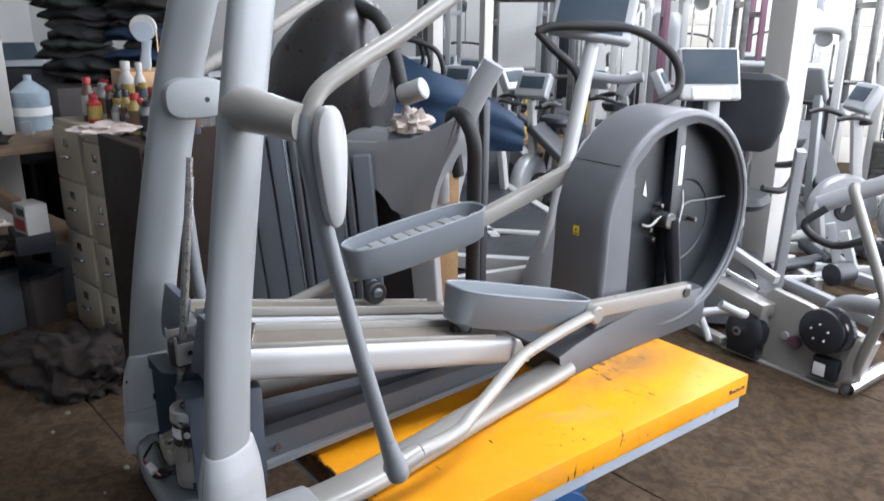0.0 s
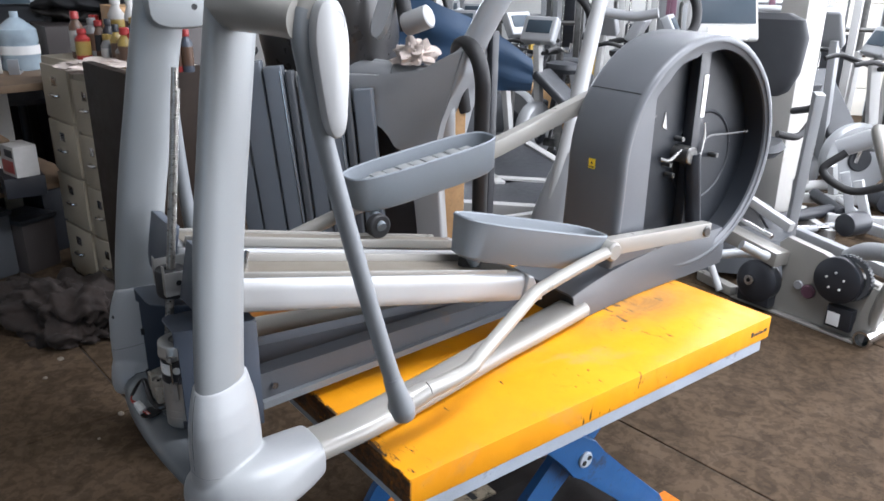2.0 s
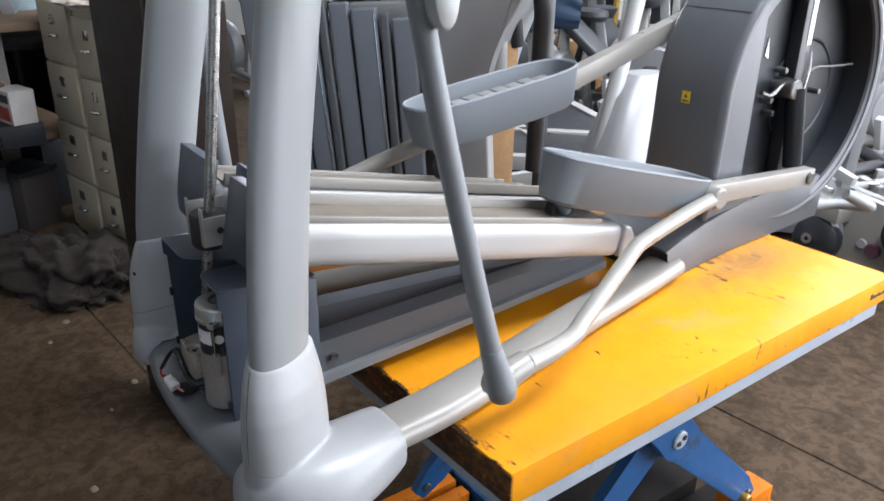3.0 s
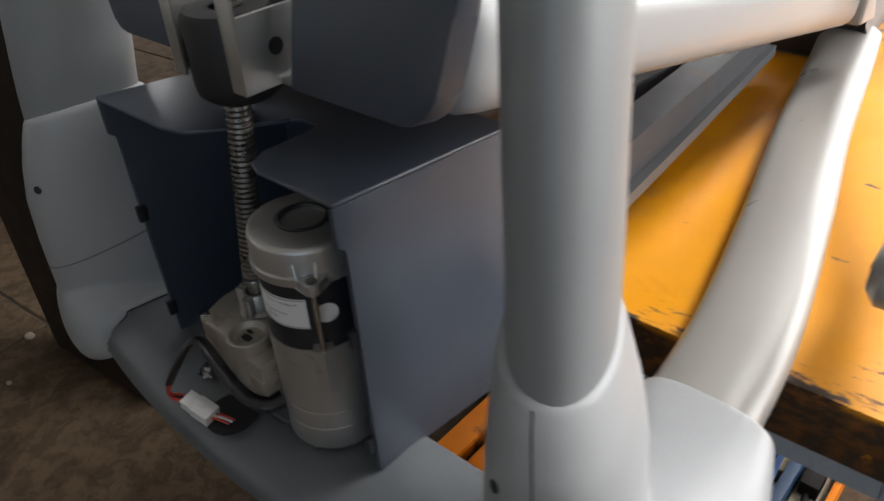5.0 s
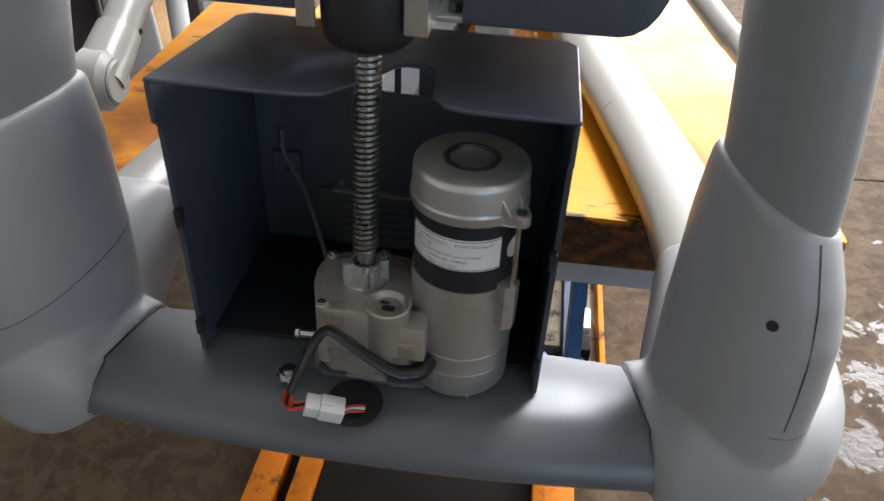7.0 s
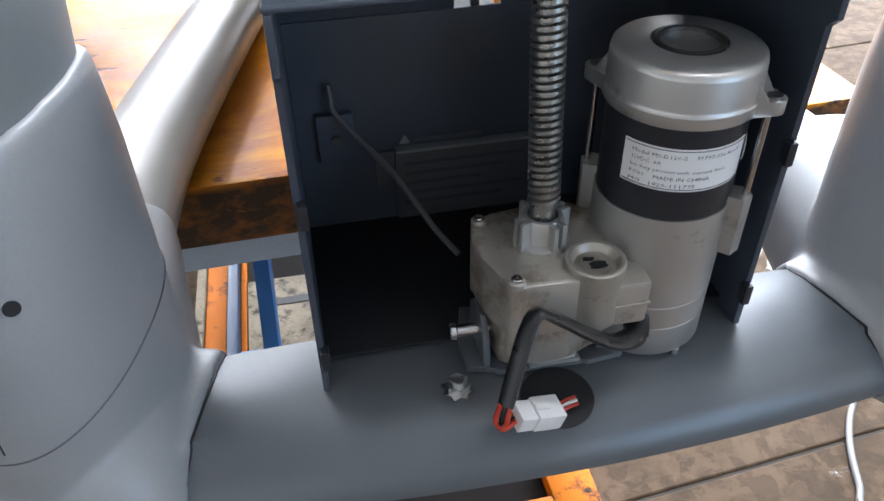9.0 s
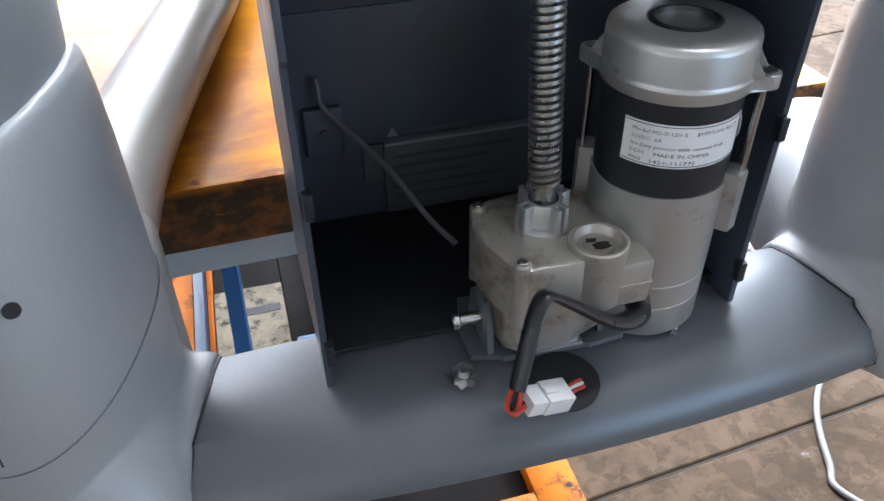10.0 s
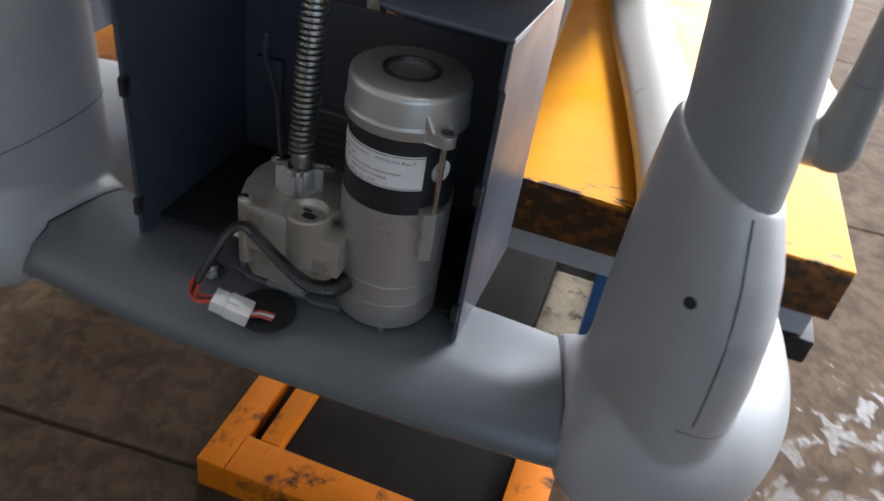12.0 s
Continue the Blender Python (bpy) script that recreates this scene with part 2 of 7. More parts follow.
def box(x0, y0, z0, x1, y1, z1, bevel=0.003, seg=2, bm=None, m=None):
    own = bmesh.new()
    bmesh.ops.create_cube(own, size=1)
    for v in own.verts:
        v.co = Vector((x0 + (v.co.x + 0.5) * (x1 - x0), y0 + (v.co.y + 0.5) * (y1 - y0), z0 + (v.co.z + 0.5) * (z1 - z0)))
    if bevel:
        bmesh.ops.bevel(own, geom=own.edges[:], offset=bevel, segments=seg, affect="EDGES", profile=0.6)
    return merge(bm, own, m)


def merge(bm, own, m=None):
    if m is not None:
        bmesh.ops.transform(own, matrix=m, verts=own.verts)
    if bm is None:
        return own
    me = bpy.data.meshes.new("tmp")
    own.to_mesh(me)
    own.free()
    bm.from_mesh(me)
    bpy.data.meshes.remove(me)
    return bm


def loft(rings, bm=None, cap=True, close=False):
    bm = bm or bmesh.new()
    vs = [[bm.verts.new(p) for p in r] for r in rings]
    n = len(rings[0])
    pairs = list(zip(vs, vs[1:])) + ([(vs[-1], vs[0])] if close else [])
    for a, b in pairs:
        for i in range(n):
            bm.faces.new((a[i], a[(i + 1) % n], b[(i + 1) % n], b[i]))
    if cap and not close:
        bm.faces.new(vs[0][::-1])
        bm.faces.new(vs[-1])
    return bm


def superring(cx, cy, z, a, b, n=24, p=2.4, tilt=(0, 0)):
    out = []
    for i in range(n):
        t = 2 * math.pi * i / n
        c, s = math.cos(t), math.sin(t)
        x, y = a * math.copysign(abs(c) ** (2 / p), c), b * math.copysign(abs(s) ** (2 / p), s)
        out.append(Vector((cx + x, cy + y, z + tilt[0] * x + tilt[1] * y)))
    return out


def curve_points(pts, steps=6):
    """Points of a smooth line through pts."""
    p = [Vector(q) for q in pts]
    p = [2 * p[0] - p[1]] + p + [2 * p[-1] - p[-2]]
    out = []
    for a, b, c, d in zip(p, p[1:], p[2:], p[3:]):
        for k in range(steps):
            t = k / steps
            out.append(0.5 * (2 * b + (c - a) * t + (2 * a - 5 * b + 4 * c - d) * t * t + (3 * b - a - 3 * c + d) * t**3))
    return out + [p[-2]]


def sweep(pts, radius, seg=14, steps=6, flat=None, bm=None, cap=True, up=(0, 0, 1), p=2.0):
    """A tube along a smooth line. radius: one or one a point; flat: its second half-axis, along up."""
    line = curve_points(pts, steps) if steps > 1 else [Vector(q) for q in pts]
    n = len(line)

    def at(v, i):
        if not isinstance(v, (list, tuple)):
            return v
        u = i / (n - 1) * (len(v) - 1)
        k = min(int(u), len(v) - 2)
        return v[k] + (v[k + 1] - v[k]) * (u - k)

    rings, side = [], None
    for i, q in enumerate(line):
        d = (line[min(i + 1, n - 1)] - line[max(i - 1, 0)]).normalized()
        if side is None:
            side = d.cross(Vector(up))
            if side.length < 1e-3:
                side = d.cross(Vector((1, 0, 0)))
        side = (side - d * side.dot(d)).normalized()
        above = side.cross(d)
        r1, r2 = at(radius, i), at(flat if flat is not None else radius, i)
        ring = []
        for k in range(seg):
            t = 2 * math.pi * k / seg
            c, s = math.cos(t), math.sin(t)
            ring.append(q + side * r1 * math.copysign(abs(c) ** (2 / p), c) + above * r2 * math.copysign(abs(s) ** (2 / p), s))
        rings.append(ring)
    return loft(rings, bm, cap)


def rod(a, b, r, seg=14, bm=None, r2=None, bevel=0.0):
    a, b = Vector(a), Vector(b)
    if bevel:
        d = (b - a).normalized() * bevel
        return sweep([a, a + d, b - d, b], [r - bevel, r, r2 or r, (r2 or r) - bevel], seg, 1, None, bm)
    return sweep([a, b], [r, r2 or r], seg, 1, None, bm)


def lathe(profile, seg=32, bm=None, m=None, close=False):
    """Profile of (radius, height) turned round z."""
    rings = [[Vector((r * math.cos(2 * math.pi * k / seg), r * math.sin(2 * math.pi * k / seg), z)) for k in range(seg)] for r, z in profile]
    return merge(bm, loft(rings, None, not close, close), m)


def plate(outline, z0, z1, bevel=0.0, seg=2, bm=None, m=None):
    """A flat outline (x, y) given thickness along z."""
    own = bmesh.new()
    low = [own.verts.new((x, y, z0)) for x, y in outline]
    high = [own.verts.new((x, y, z1)) for x, y in outline]
    n = len(outline)
    own.faces.new(low[::-1])
    own.faces.new(high)
    for i in range(n):
        own.faces.new((low[i], low[(i + 1) % n], high[(i + 1) % n], high[i]))
    if bevel:
        bmesh.ops.bevel(own, geom=own.edges[:], offset=bevel, segments=seg, affect="EDGES", profile=0.6)
    return merge(bm, own, m)


def mirror_x(bm):
    for v in bm.verts:
        v.co.x = -v.co.x
    bmesh.ops.reverse_faces(bm, faces=bm.faces[:])
    return bm


YZ = Matrix(((0, 0, 1, 0), (1, 0, 0, 0), (0, 1, 0, 0), (0, 0, 0, 1)))  # flat outlines (y, z), thickness along x
XZ = Matrix(((1, 0, 0, 0), (0, 0, -1, 0), (0, 1, 0, 0), (0, 0, 0, 1)))  # flat outlines (x, z), thickness along -y

# ---- hall ----
FZ = -0.18  # the hall floor; the lift platform stands 0.88 above it


def floor_material():
    """Damp, stained concrete: tan where dry, darker and glossier where wet, with fine grit."""
    m = bpy.data.materials.new("damp_stained_concrete")
    m.use_nodes = True
    nt = m.node_tree
    bs = nt.nodes["Principled BSDF"]
    co = nt.nodes.new("ShaderNodeTexCoord")

    def tex(s, d=6.0, r=0.6, w=0.0):
        n = nt.nodes.new("ShaderNodeTexNoise")
        n.inputs["Scale"].default_value, n.inputs["Detail"].default_value, n.inputs["Roughness"].default_value, n.inputs["Distortion"].default_value = s, d, r, w
        nt.links.new(co.outputs["Object"], n.inputs["Vector"])
        return n.outputs[0]

    def span(v, lo, hi, a=0.0, c=1.0):
        r = nt.nodes.new("ShaderNodeMapRange")
        for k, q in ((1, lo), (2, hi), (3, a), (4, c)):
            r.inputs[k].default_value = q
        nt.links.new(v, r.inputs[0])
        return r.outputs[0]

    def mix(f, p, q):
        x = nt.nodes.new("ShaderNodeMix")
        x.data_type = "RGBA"
        nt.links.new(f, x.inputs[0])
        for k, v in ((6, p), (7, q)):
            if isinstance(v, tuple):
                x.inputs[k].default_value = (*v, 1)
            else:
                nt.links.new(v, x.inputs[k])
        return x.outputs[2]

    wet = span(tex(7.5, 8, 0.62, 0.8), 0.48, 0.62, 0.0, 0.8)
    near_ = nt.nodes.new("ShaderNodeVectorMath")
    near_.operation = "DISTANCE"
    nt.links.new(co.outputs["Object"], near_.inputs[0])
    near_.inputs[1].default_value = (1.05, 1.05, FZ)
    damp = nt.nodes.new("ShaderNodeMath")
    damp.operation = "ADD"
    nt.links.new(tex(8.5, 10, 0.70, 0.5), damp.inputs[0])
    nt.links.new(span(near_.outputs["Value"], 0.25, 0.85, 0.035, -0.16), damp.inputs[1])
    pool = span(damp.outputs[0], 0.545, 0.565)
    dry = mix(span(tex(0.7), 0.3, 0.7), (0.060, 0.041, 0.025), (0.078, 0.054, 0.034))
    dry = mix(span(tex(26, 4), 0.5, 0.8), dry, (0.037, 0.027, 0.018))
    col = mix(span(tex(3.4, 7, 0.6, 1.1), 0.50, 0.64, 0.0, 0.45), dry, (0.090, 0.065, 0.044))
    col = mix(wet, col, (0.036, 0.025, 0.016))
    blot = span(tex(21, 7, 0.62, 0.5), 0.505, 0.54, 0.0, 0.42)
    col = mix(blot, col, (0.024, 0.017, 0.011))
    col = mix(pool, col, (0.031, 0.022, 0.014))
    col = mix(span(tex(9, 5, 0.7), 0.72, 0.80, 0.0, 0.5), col, (0.12, 0.10, 0.08))
    nt.links.new(col, bs.inputs["Base Color"])
    mx = nt.nodes.new("ShaderNodeMath")
    mx.operation = "MAXIMUM"
    nt.links.new(wet, mx.inputs[0])
    nt.links.new(pool, mx.inputs[1])
    rough = nt.nodes.new("ShaderNodeMapRange")
    rough.inputs[3].default_value, rough.inputs[4].default_value = 0.72, 0.14
    nt.links.new(pool, rough.inputs[0])
    gloss = span(pool, 0.0, 1.0, 0.06, 0.5)
    nt.links.new(gloss, bs.inputs["Specular IOR Level"])
    nt.links.new(rough.outputs[0], bs.inputs["Roughness"])
    bp = nt.nodes.new("ShaderNodeBump")
    bp.inputs["Strength"].default_value, bp.inputs["Distance"].default_value = 0.3, 0.004
    ripple = nt.nodes.new("ShaderNodeMath")
    ripple.operation = "MULTIPLY"
    nt.links.new(tex(70, 5, 0.6), ripple.inputs[0])
    nt.links.new(mx.outputs[0], ripple.inputs[1])
    grit = nt.nodes.new("ShaderNodeMath")
    grit.operation = "ADD"
    nt.links.new(tex(24, 8, 0.65), grit.inputs[0])
    nt.links.new(ripple.outputs[0], grit.inputs[1])
    nt.links.new(grit.outputs[0], bp.inputs["Height"])
    nt.links.new(bp.outputs[0], bs.inputs["Normal"])
    return m


FLOOR = floor_material()
WALL = mat("white_wall_paint", (0.78, 0.78, 0.76), 0.6, 0, 0.06, 0.8, 0.05, 60, 0.1, (0.45, 0.42, 0.36), 0.75, 0.6)
CEIL = mat("ceiling_sheet", (0.7, 0.7, 0.69), 0.5, 0.0, 0.08, 1)
HALL = 4.8
BARE = mat("bare_block_wall", (0.44, 0.39, 0.33), 0.8, 0, 0.12, 0.8, 0.1, 60, 0.2, (0.12, 0.1, 0.08), 0.7, 0.8)
HM = Matrix.Rotation(radians(40), 4, "Z")  # the hall stands turned to the trainer
U0, U1, V0, V1 = -9.5, 6.5, -7.0, 10.5
BLOCKGREY = mat("grey_upper_wall", (0.52, 0.53, 0.53), 0.7, 0, 0.06, 0.8, 0.05, 60, 0.1)
DOORCREAM = mat("cream_door_panel", (0.68, 0.65, 0.57), 0.5, 0, 0.05, 1.0, 0.05, 80)


def structure(name, bm, material, label, category, m=None):
    if m is not None:
        bmesh.ops.transform(bm, matrix=m, verts=bm.verts)
    return tagged(part(name, bm, material), label, category, kind="structure")


# floor slabs between saw-cut joints
JM = Matrix.Translation((0, 0, FZ)) @ Matrix.Rotation(radians(5.0), 4, "Z")
JOINT = mat("dirt_filled_joint", (0.028, 0.021, 0.015), 0.9, 0, 0.3, 9)
structure("floor", box(-22, -22, FZ - 0.14, 22, 22, FZ - 0.006, 0), JOINT, "dark bed under the floor slabs", "floor")
slabs = bmesh.new()
edges = [-20, -10, -4.4, -2.8, -1.2, 0.40, 2.02, 3.7, 5.4, 7.1, 10, 20]
for a, b_ in zip(edges, edges[1:]):
    for c0, c1 in ((-20, -6), (-6, -1.6), (-1.6, 2.9), (2.9, 20)):
        box(c0 + 0.003, a + 0.004, -0.1, c1 - 0.003, b_ - 0.004, 0, 0.004, 1, bm=slabs, m=JM)
structure("floor_slabs", slabs, FLOOR, "damp stained concrete workshop floor with saw-cut joints", "floor")
# the rear opening is cut only for the added fill light
roof = bmesh.new()
cuts_u = sorted({U0, U1, *(q for k in SKYLIGHT_AND_FILL for q in k[:2])})
cuts_v = sorted({V0, V1, *(q for k in SKYLIGHT_AND_FILL for q in k[2:4])})
for a, c in zip(cuts_u, cuts_u[1:]):
    for d, e in zip(cuts_v, cuts_v[1:]):
        if not any(k[0] <= a and c <= k[1] and k[2] <= d and e <= k[3] for k in SKYLIGHT_AND_FILL):
            box(a, d, HALL, c, e, HALL + 0.1, 0, bm=roof)
structure("ceiling", roof, CEIL, "pale sheet ceiling of the workshop hall with a skylight and an added rear fill opening", "ceiling", HM)


def wall_pieces(fixed, at, cuts, lo, hi, z_lo, z_hi, material, name, label):
    """A wall along one axis, cut by openings (a, b, z0, z1)."""
    bm = bmesh.new()
    spots = sorted({lo, hi, *(c for cut in cuts for c in cut[:2] if lo < c < hi)})
    for a, c in zip(spots, spots[1:]):
        mine = [cut for cut in cuts if cut[0] <= a and cut[1] >= c]
        z = z_lo
        for cut in sorted(mine, key=lambda q: q[2]):
            if cut[2] > z:
                piece = (a, z, c, min(cut[2], z_hi))
                if piece[3] > piece[1]:
                    box(*((piece[0], at, piece[1], piece[2], at + 0.2, piece[3]) if fixed == "v" else (at, piece[0], piece[1], at + 0.2, piece[2], piece[3])), 0, bm=bm)
            z = max(z, cut[3])
        if z < z_hi:
            box(*((a, at, z, c, at + 0.2, z_hi) if fixed == "v" else (at, a, z, at + 0.2, c, z_hi)), 0, bm=bm)
    return structure(name, bm, material, label, "wall", HM)


NCUTS = [(-4.7, -3.7, 2.2, 3.4), (-3.05, -2.45, 2.58, 3.4), (-1.75, -1.3, 2.66, 3.4), (1.55, 5.2, FZ, 3.2), (-8.5, -6.5, 2.4, 3.4)]
wall_pieces("v", V1, NCUTS, U0, U1, FZ, 2.3, WALL, "wall_north_lower", "white painted lower part of the rear hall wall")
wall_pieces("v", V1, NCUTS, U0, U1, 2.3, HALL, BLOCKGREY, "wall_north_upper", "grey upper part of the rear hall wall with window openings")
wall_pieces("u", U1, [(-2.6, 8.8, FZ, 4.65)], V0, V1, FZ, HALL, WALL, "wall_east", "white painted hall wall with a wide open doorway")
wall_pieces("v", V0 - 0.2, [(-2.5, 1.5, FZ, 3.6)], U0, U1, FZ, HALL, BARE, "wall_south", "bare grey brown hall wall with an open doorway")
wall_pieces("u", U0 - 0.2, [], V0, V1, FZ, HALL, WALL, "wall_west", "white painted block wall of the hall, stained above")

# closed sectional door in the rear wall
door = thing("sectional_door", "cream sectional hall door with small oblong windows", "door")
door.matrix_world = HM
z = FZ
for k in range(9):
    h = 0.375
    if k == 6:
        row = bmesh.new()
        cols = [1.55, 1.68, 1.95, 2.3, 2.52, 2.95, 3.2, 3.6, 3.85, 4.3, 4.55, 5.2]
        for i, (a, c) in enumerate(zip(cols, cols[1:])):
            if i % 2 == 0:
                box(a, V1 + 0.06, z, c, V1 + 0.11, z + h - 0.008, 0, bm=row)
            else:
                box(a, V1 + 0.06, z, c, V1 + 0.11, z + 0.1, 0, bm=row)
                box(a, V1 + 0.06, z + 0.22, c, V1 + 0.11, z + h - 0.008, 0, bm=row)
        part("door_panel", row, DOORCREAM, door)
    else:
        part("door_panel", box(1.55, V1 + 0.06, z, 5.2, V1 + 0.11, z + h - 0.008, 0.004), DOORCREAM, door)
    z += h
for u in (2.12, 3.05, 4.05):
    part("door_stile", box(u, V1 + 0.05, FZ, u + 0.05, V1 + 0.062, 3.18, 0.002), LIFTGREY, door)

CORNER = Vector((1.75, -0.42, 1.8))
SETBACK = Matrix.Translation(CORNER) @ Matrix.Scale(1.1, 4) @ Matrix.Translation(-CORNER)  # full size of what stands about the hall, down on its floor
# steel posts of the hall
PW = mat("white_post_paint", (0.47, 0.46, 0.43), 0.45, 0, 0.05, 2, 0.08, 150, 0.05, (0.3, 0.24, 0.16), 0.72, 3)
for k, (px, py, w) in enumerate(((-1.285, 4.65, 0.2), (-6.0, 4.06, 0.12), (-5.11, 4.4, 0.12), (-3.99, 4.18, 0.09), (-3.72, 0.12, 0.18))):
    tagged(part("hall_post", box(-w / 2, -w / 2, 0, w / 2, w / 2, HALL, 0.006, m=SETBACK @ Matrix.Translation((px, py, 0)) @ Matrix.Rotation(radians(-5), 4, "Z")), PW), "white painted square steel post, scuffed", "post", "hall posts")

# ---- lift table ----
lift = thing("lift_table", "yellow hydraulic scissor lift table with worn grimy front edge", "lift table", (0, 0, 0))
TX0, TX1, TY0, TY1, TZ = -0.50, 0.50, 0.355, 1.735, 0.70
skew = Matrix.Translation((0.5, 0.355, 0)) @ Matrix.Rotation(radians(1.6), 4, "Z") @ Matrix.Translation((-0.5, -0.355, 0))
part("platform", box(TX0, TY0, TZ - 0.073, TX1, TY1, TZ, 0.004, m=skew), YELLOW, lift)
fr = bmesh.new()
for a in ((TX0 + 0.01, TY0 + 0.02, TX0 + 0.05, TY1 - 0.02), (TX1 - 0.05, TY0 + 0.02, TX1 - 0.01, TY1 - 0.02), (TX0 + 0.05, TY0 + 0.02, TX1 - 0.05, TY0 + 0.06), (TX0 + 0.05, TY1 - 0.06, TX1 - 0.05, TY1 - 0.02)):
    box(a[0], a[1], TZ - 0.118, a[2], a[3], TZ - 0.074, 0.003, bm=fr, m=skew)
part("platform_frame", fr, LIFTGREY, lift, "blue grey channel frame under the platform")
PY, PZ = 1.091, 0.350
for sx in (-0.285, 0.285):
    for k in (0, 1):
        out = 0.024 if sx > 0 else -0.024
        xo = sx + (out if k else -out)
        a, b_ = (Vector((xo, PY - 0.245, PZ + 0.226)), Vector((xo, PY + 0.39, PZ - 0.36))) if k else (Vector((xo, PY - 0.39, PZ - 0.36)), Vector((xo, PY + 0.245, PZ + 0.226)))
        d = b_ - a
        m = Matrix.Translation(a) @ Matrix.Rotation(math.atan2(d.z, d.y), 4, "X")
        L = d.length
        c = L * (0.386 if k else 0.614)
        arm = plate([(-0.035, -0.022), (0.05, -0.045), (c - 0.07, -0.05), (c, -0.064), (c + 0.07, -0.05), (L - 0.05, -0.045), (L + 0.035, -0.022), (L + 0.035, 0.022), (L - 0.05, 0.045), (c + 0.07, 0.05), (c, 0.064), (c - 0.07, 0.05), (0.05, 0.045), (-0.035, 0.022)], -0.014, 0.014, 0.003, m=m @ YZ)
        sa = part("scissor_arm", arm, LIFTBLUE, lift, "worn blue steel scissor arm")
        for e in (a, b_):
            part("end_pin", rod(e + Vector((-0.022, 0, 0)), e + Vector((0.022, 0, 0)), 0.014, 14, bevel=0.002), DARKSTEEL, sa)
    pin = part("pivot_pin", rod((sx - 0.046, PY, PZ), (sx + 0.046, PY, PZ), 0.026, 20, bevel=0.003), LIFTGREY, lift, "round grey pivot disc")
    part("pin_bolt", rod((sx - 0.048, PY + 0.010, PZ + 0.006), (sx + 0.048, PY + 0.010, PZ + 0.006), 0.008, 10), RUBBER, pin)
    part("pin_bolt", rod((sx - 0.048, PY - 0.010, PZ - 0.006), (sx + 0.048, PY - 0.010, PZ - 0.006), 0.008, 10), RUBBER, pin)
    part("base_bracket", box(sx - 0.045, 1.46, FZ, sx + 0.045, 1.62, -0.045, 0.004), ORANGE, lift, "worn orange bracket carrying the arm roller")
    part("arm_roller", rod((sx - 0.06, 1.462, -0.018), (sx + 0.06, 1.462, -0.018), 0.018, 18, bevel=0.003), BRASS, lift, "small brass coloured roller")
part("cross_shaft", rod((-0.27, PY + 0.39, -0.010), (0.27, PY + 0.39, -0.010), 0.016), DARKSTEEL, lift)
part("lift_cylinder", rod((0.0, 1.45, 0.0), (0.0, 0.95, 0.33), 0.032, 16, bevel=0.005), DARKSTEEL, lift, "oily hydraulic cylinder")
FT = FZ + 0.08
for a in ((-0.366, 0.341, -0.307, 0.86), (-0.28, 0.431, -0.236, 0.86), (0.206, 0.341, 0.29, 0.68), (-0.3065, 0.341, 0.2055, 0.43)):
    part("base_rail", box(a[0], a[1], FZ, a[2], a[3], FT, 0.004), ORANGE, lift, "worn orange steel base rail")
part("rail_channel", box(-0.3065, 0.4305, FZ, -0.2805, 0.86, FZ + 0.04, 0.001), OILBLACK, lift)
part("base_tray", box(-0.2355, 0.4305, FZ, 0.2055, 0.72, FZ + 0.05, 0.003), OILBLACK, lift, "dirty oil stained base tray")
part("blue_shelf", box(-0.205, 0.73, FZ, 0.222, 0.94, FZ + 0.06, 0.004), DARKBLUE, lift, "dark blue steel cover plate")
part("shelf_edge", box(-0.158, 0.941, FZ, 0.222, 0.958, FZ + 0.075, 0.003), LIFTBLUE, lift)
part("valve_box", box(-0.108, 0.965, FZ, 0.144, 1.5, FZ + 0.10, 0.006), OILBLACK, lift, "black oily valve box")
for x0, x1 in ((0.148, 0.258), (-0.335, -0.172)):
    part("oil_pan", box(x0, 1.292 if x0 > 0 else 1.182, FZ, x1, 1.6, FZ + 0.05, 0.003), OILBLACK, lift, "oil blackened pan")
    part("dust_plate", box(x0, 1.0 if x0 > 0 else 0.93, FZ, x1, 1.29 if x0 > 0 else 1.18, FZ + 0.06, 0.003), DUSTY, lift, "pale dusty plate with oil stains")
part("tray_slot", box(-0.296, 1.078, FZ + 0.0602, -0.183, 1.102, FZ + 0.0615, 0.0), RUBBER, lift)
part("shelf_edge", box(-0.352, 0.88, FZ, -0.16, 0.925, FZ + 0.075, 0.003), LIFTBLUE, lift)
part("oil_pan", box(-0.170, 0.93, FZ, -0.112, 1.6, FZ + 0.055, 0.003), OILBLACK, lift, "oil blackened pan")
part("plate_edge", box(0.148, 0.985, FZ, 0.258, 0.998, FZ + 0.022, 0.002), OILBLACK, lift)
part("inner_rail", box(0.260, 0.70, FZ, 0.284, 1.6, FZ + 0.09, 0.003), DARKBLUE, lift, "grimy blue inner rail")
part("inner_rail", box(-0.378, 0.87, FZ, -0.354, 1.6, FZ + 0.09, 0.003), DARKBLUE, lift, "grimy blue inner rail")
part("inner_rail", box(-0.352, 0.93, FZ, -0.337, 1.6, FZ + 0.055, 0.003), ORANGE, lift, "worn orange inner rail")
part("track_rail", box(-0.452, 0.865, FZ, -0.432, 1.6, FZ + 0.085, 0.003), DUSTY, lift, "dusty side rail")
part("track_rail", box(-0.430, 0.865, FZ, -0.382, 1.6, FZ + 0.07, 0.003), ORANGE, lift, "worn orange side rail")
part("pump_tray", box(0.286, 0.70, FZ, 0.350, 1.6, FZ + 0.03, 0.002), DUSTY, lift, "dusty oil spotted pump tray beside the base")
part("tray_wall", box(0.3505, 0.69, FZ, 0.364, 1.62, FT, 0.002), ORANGE, lift)
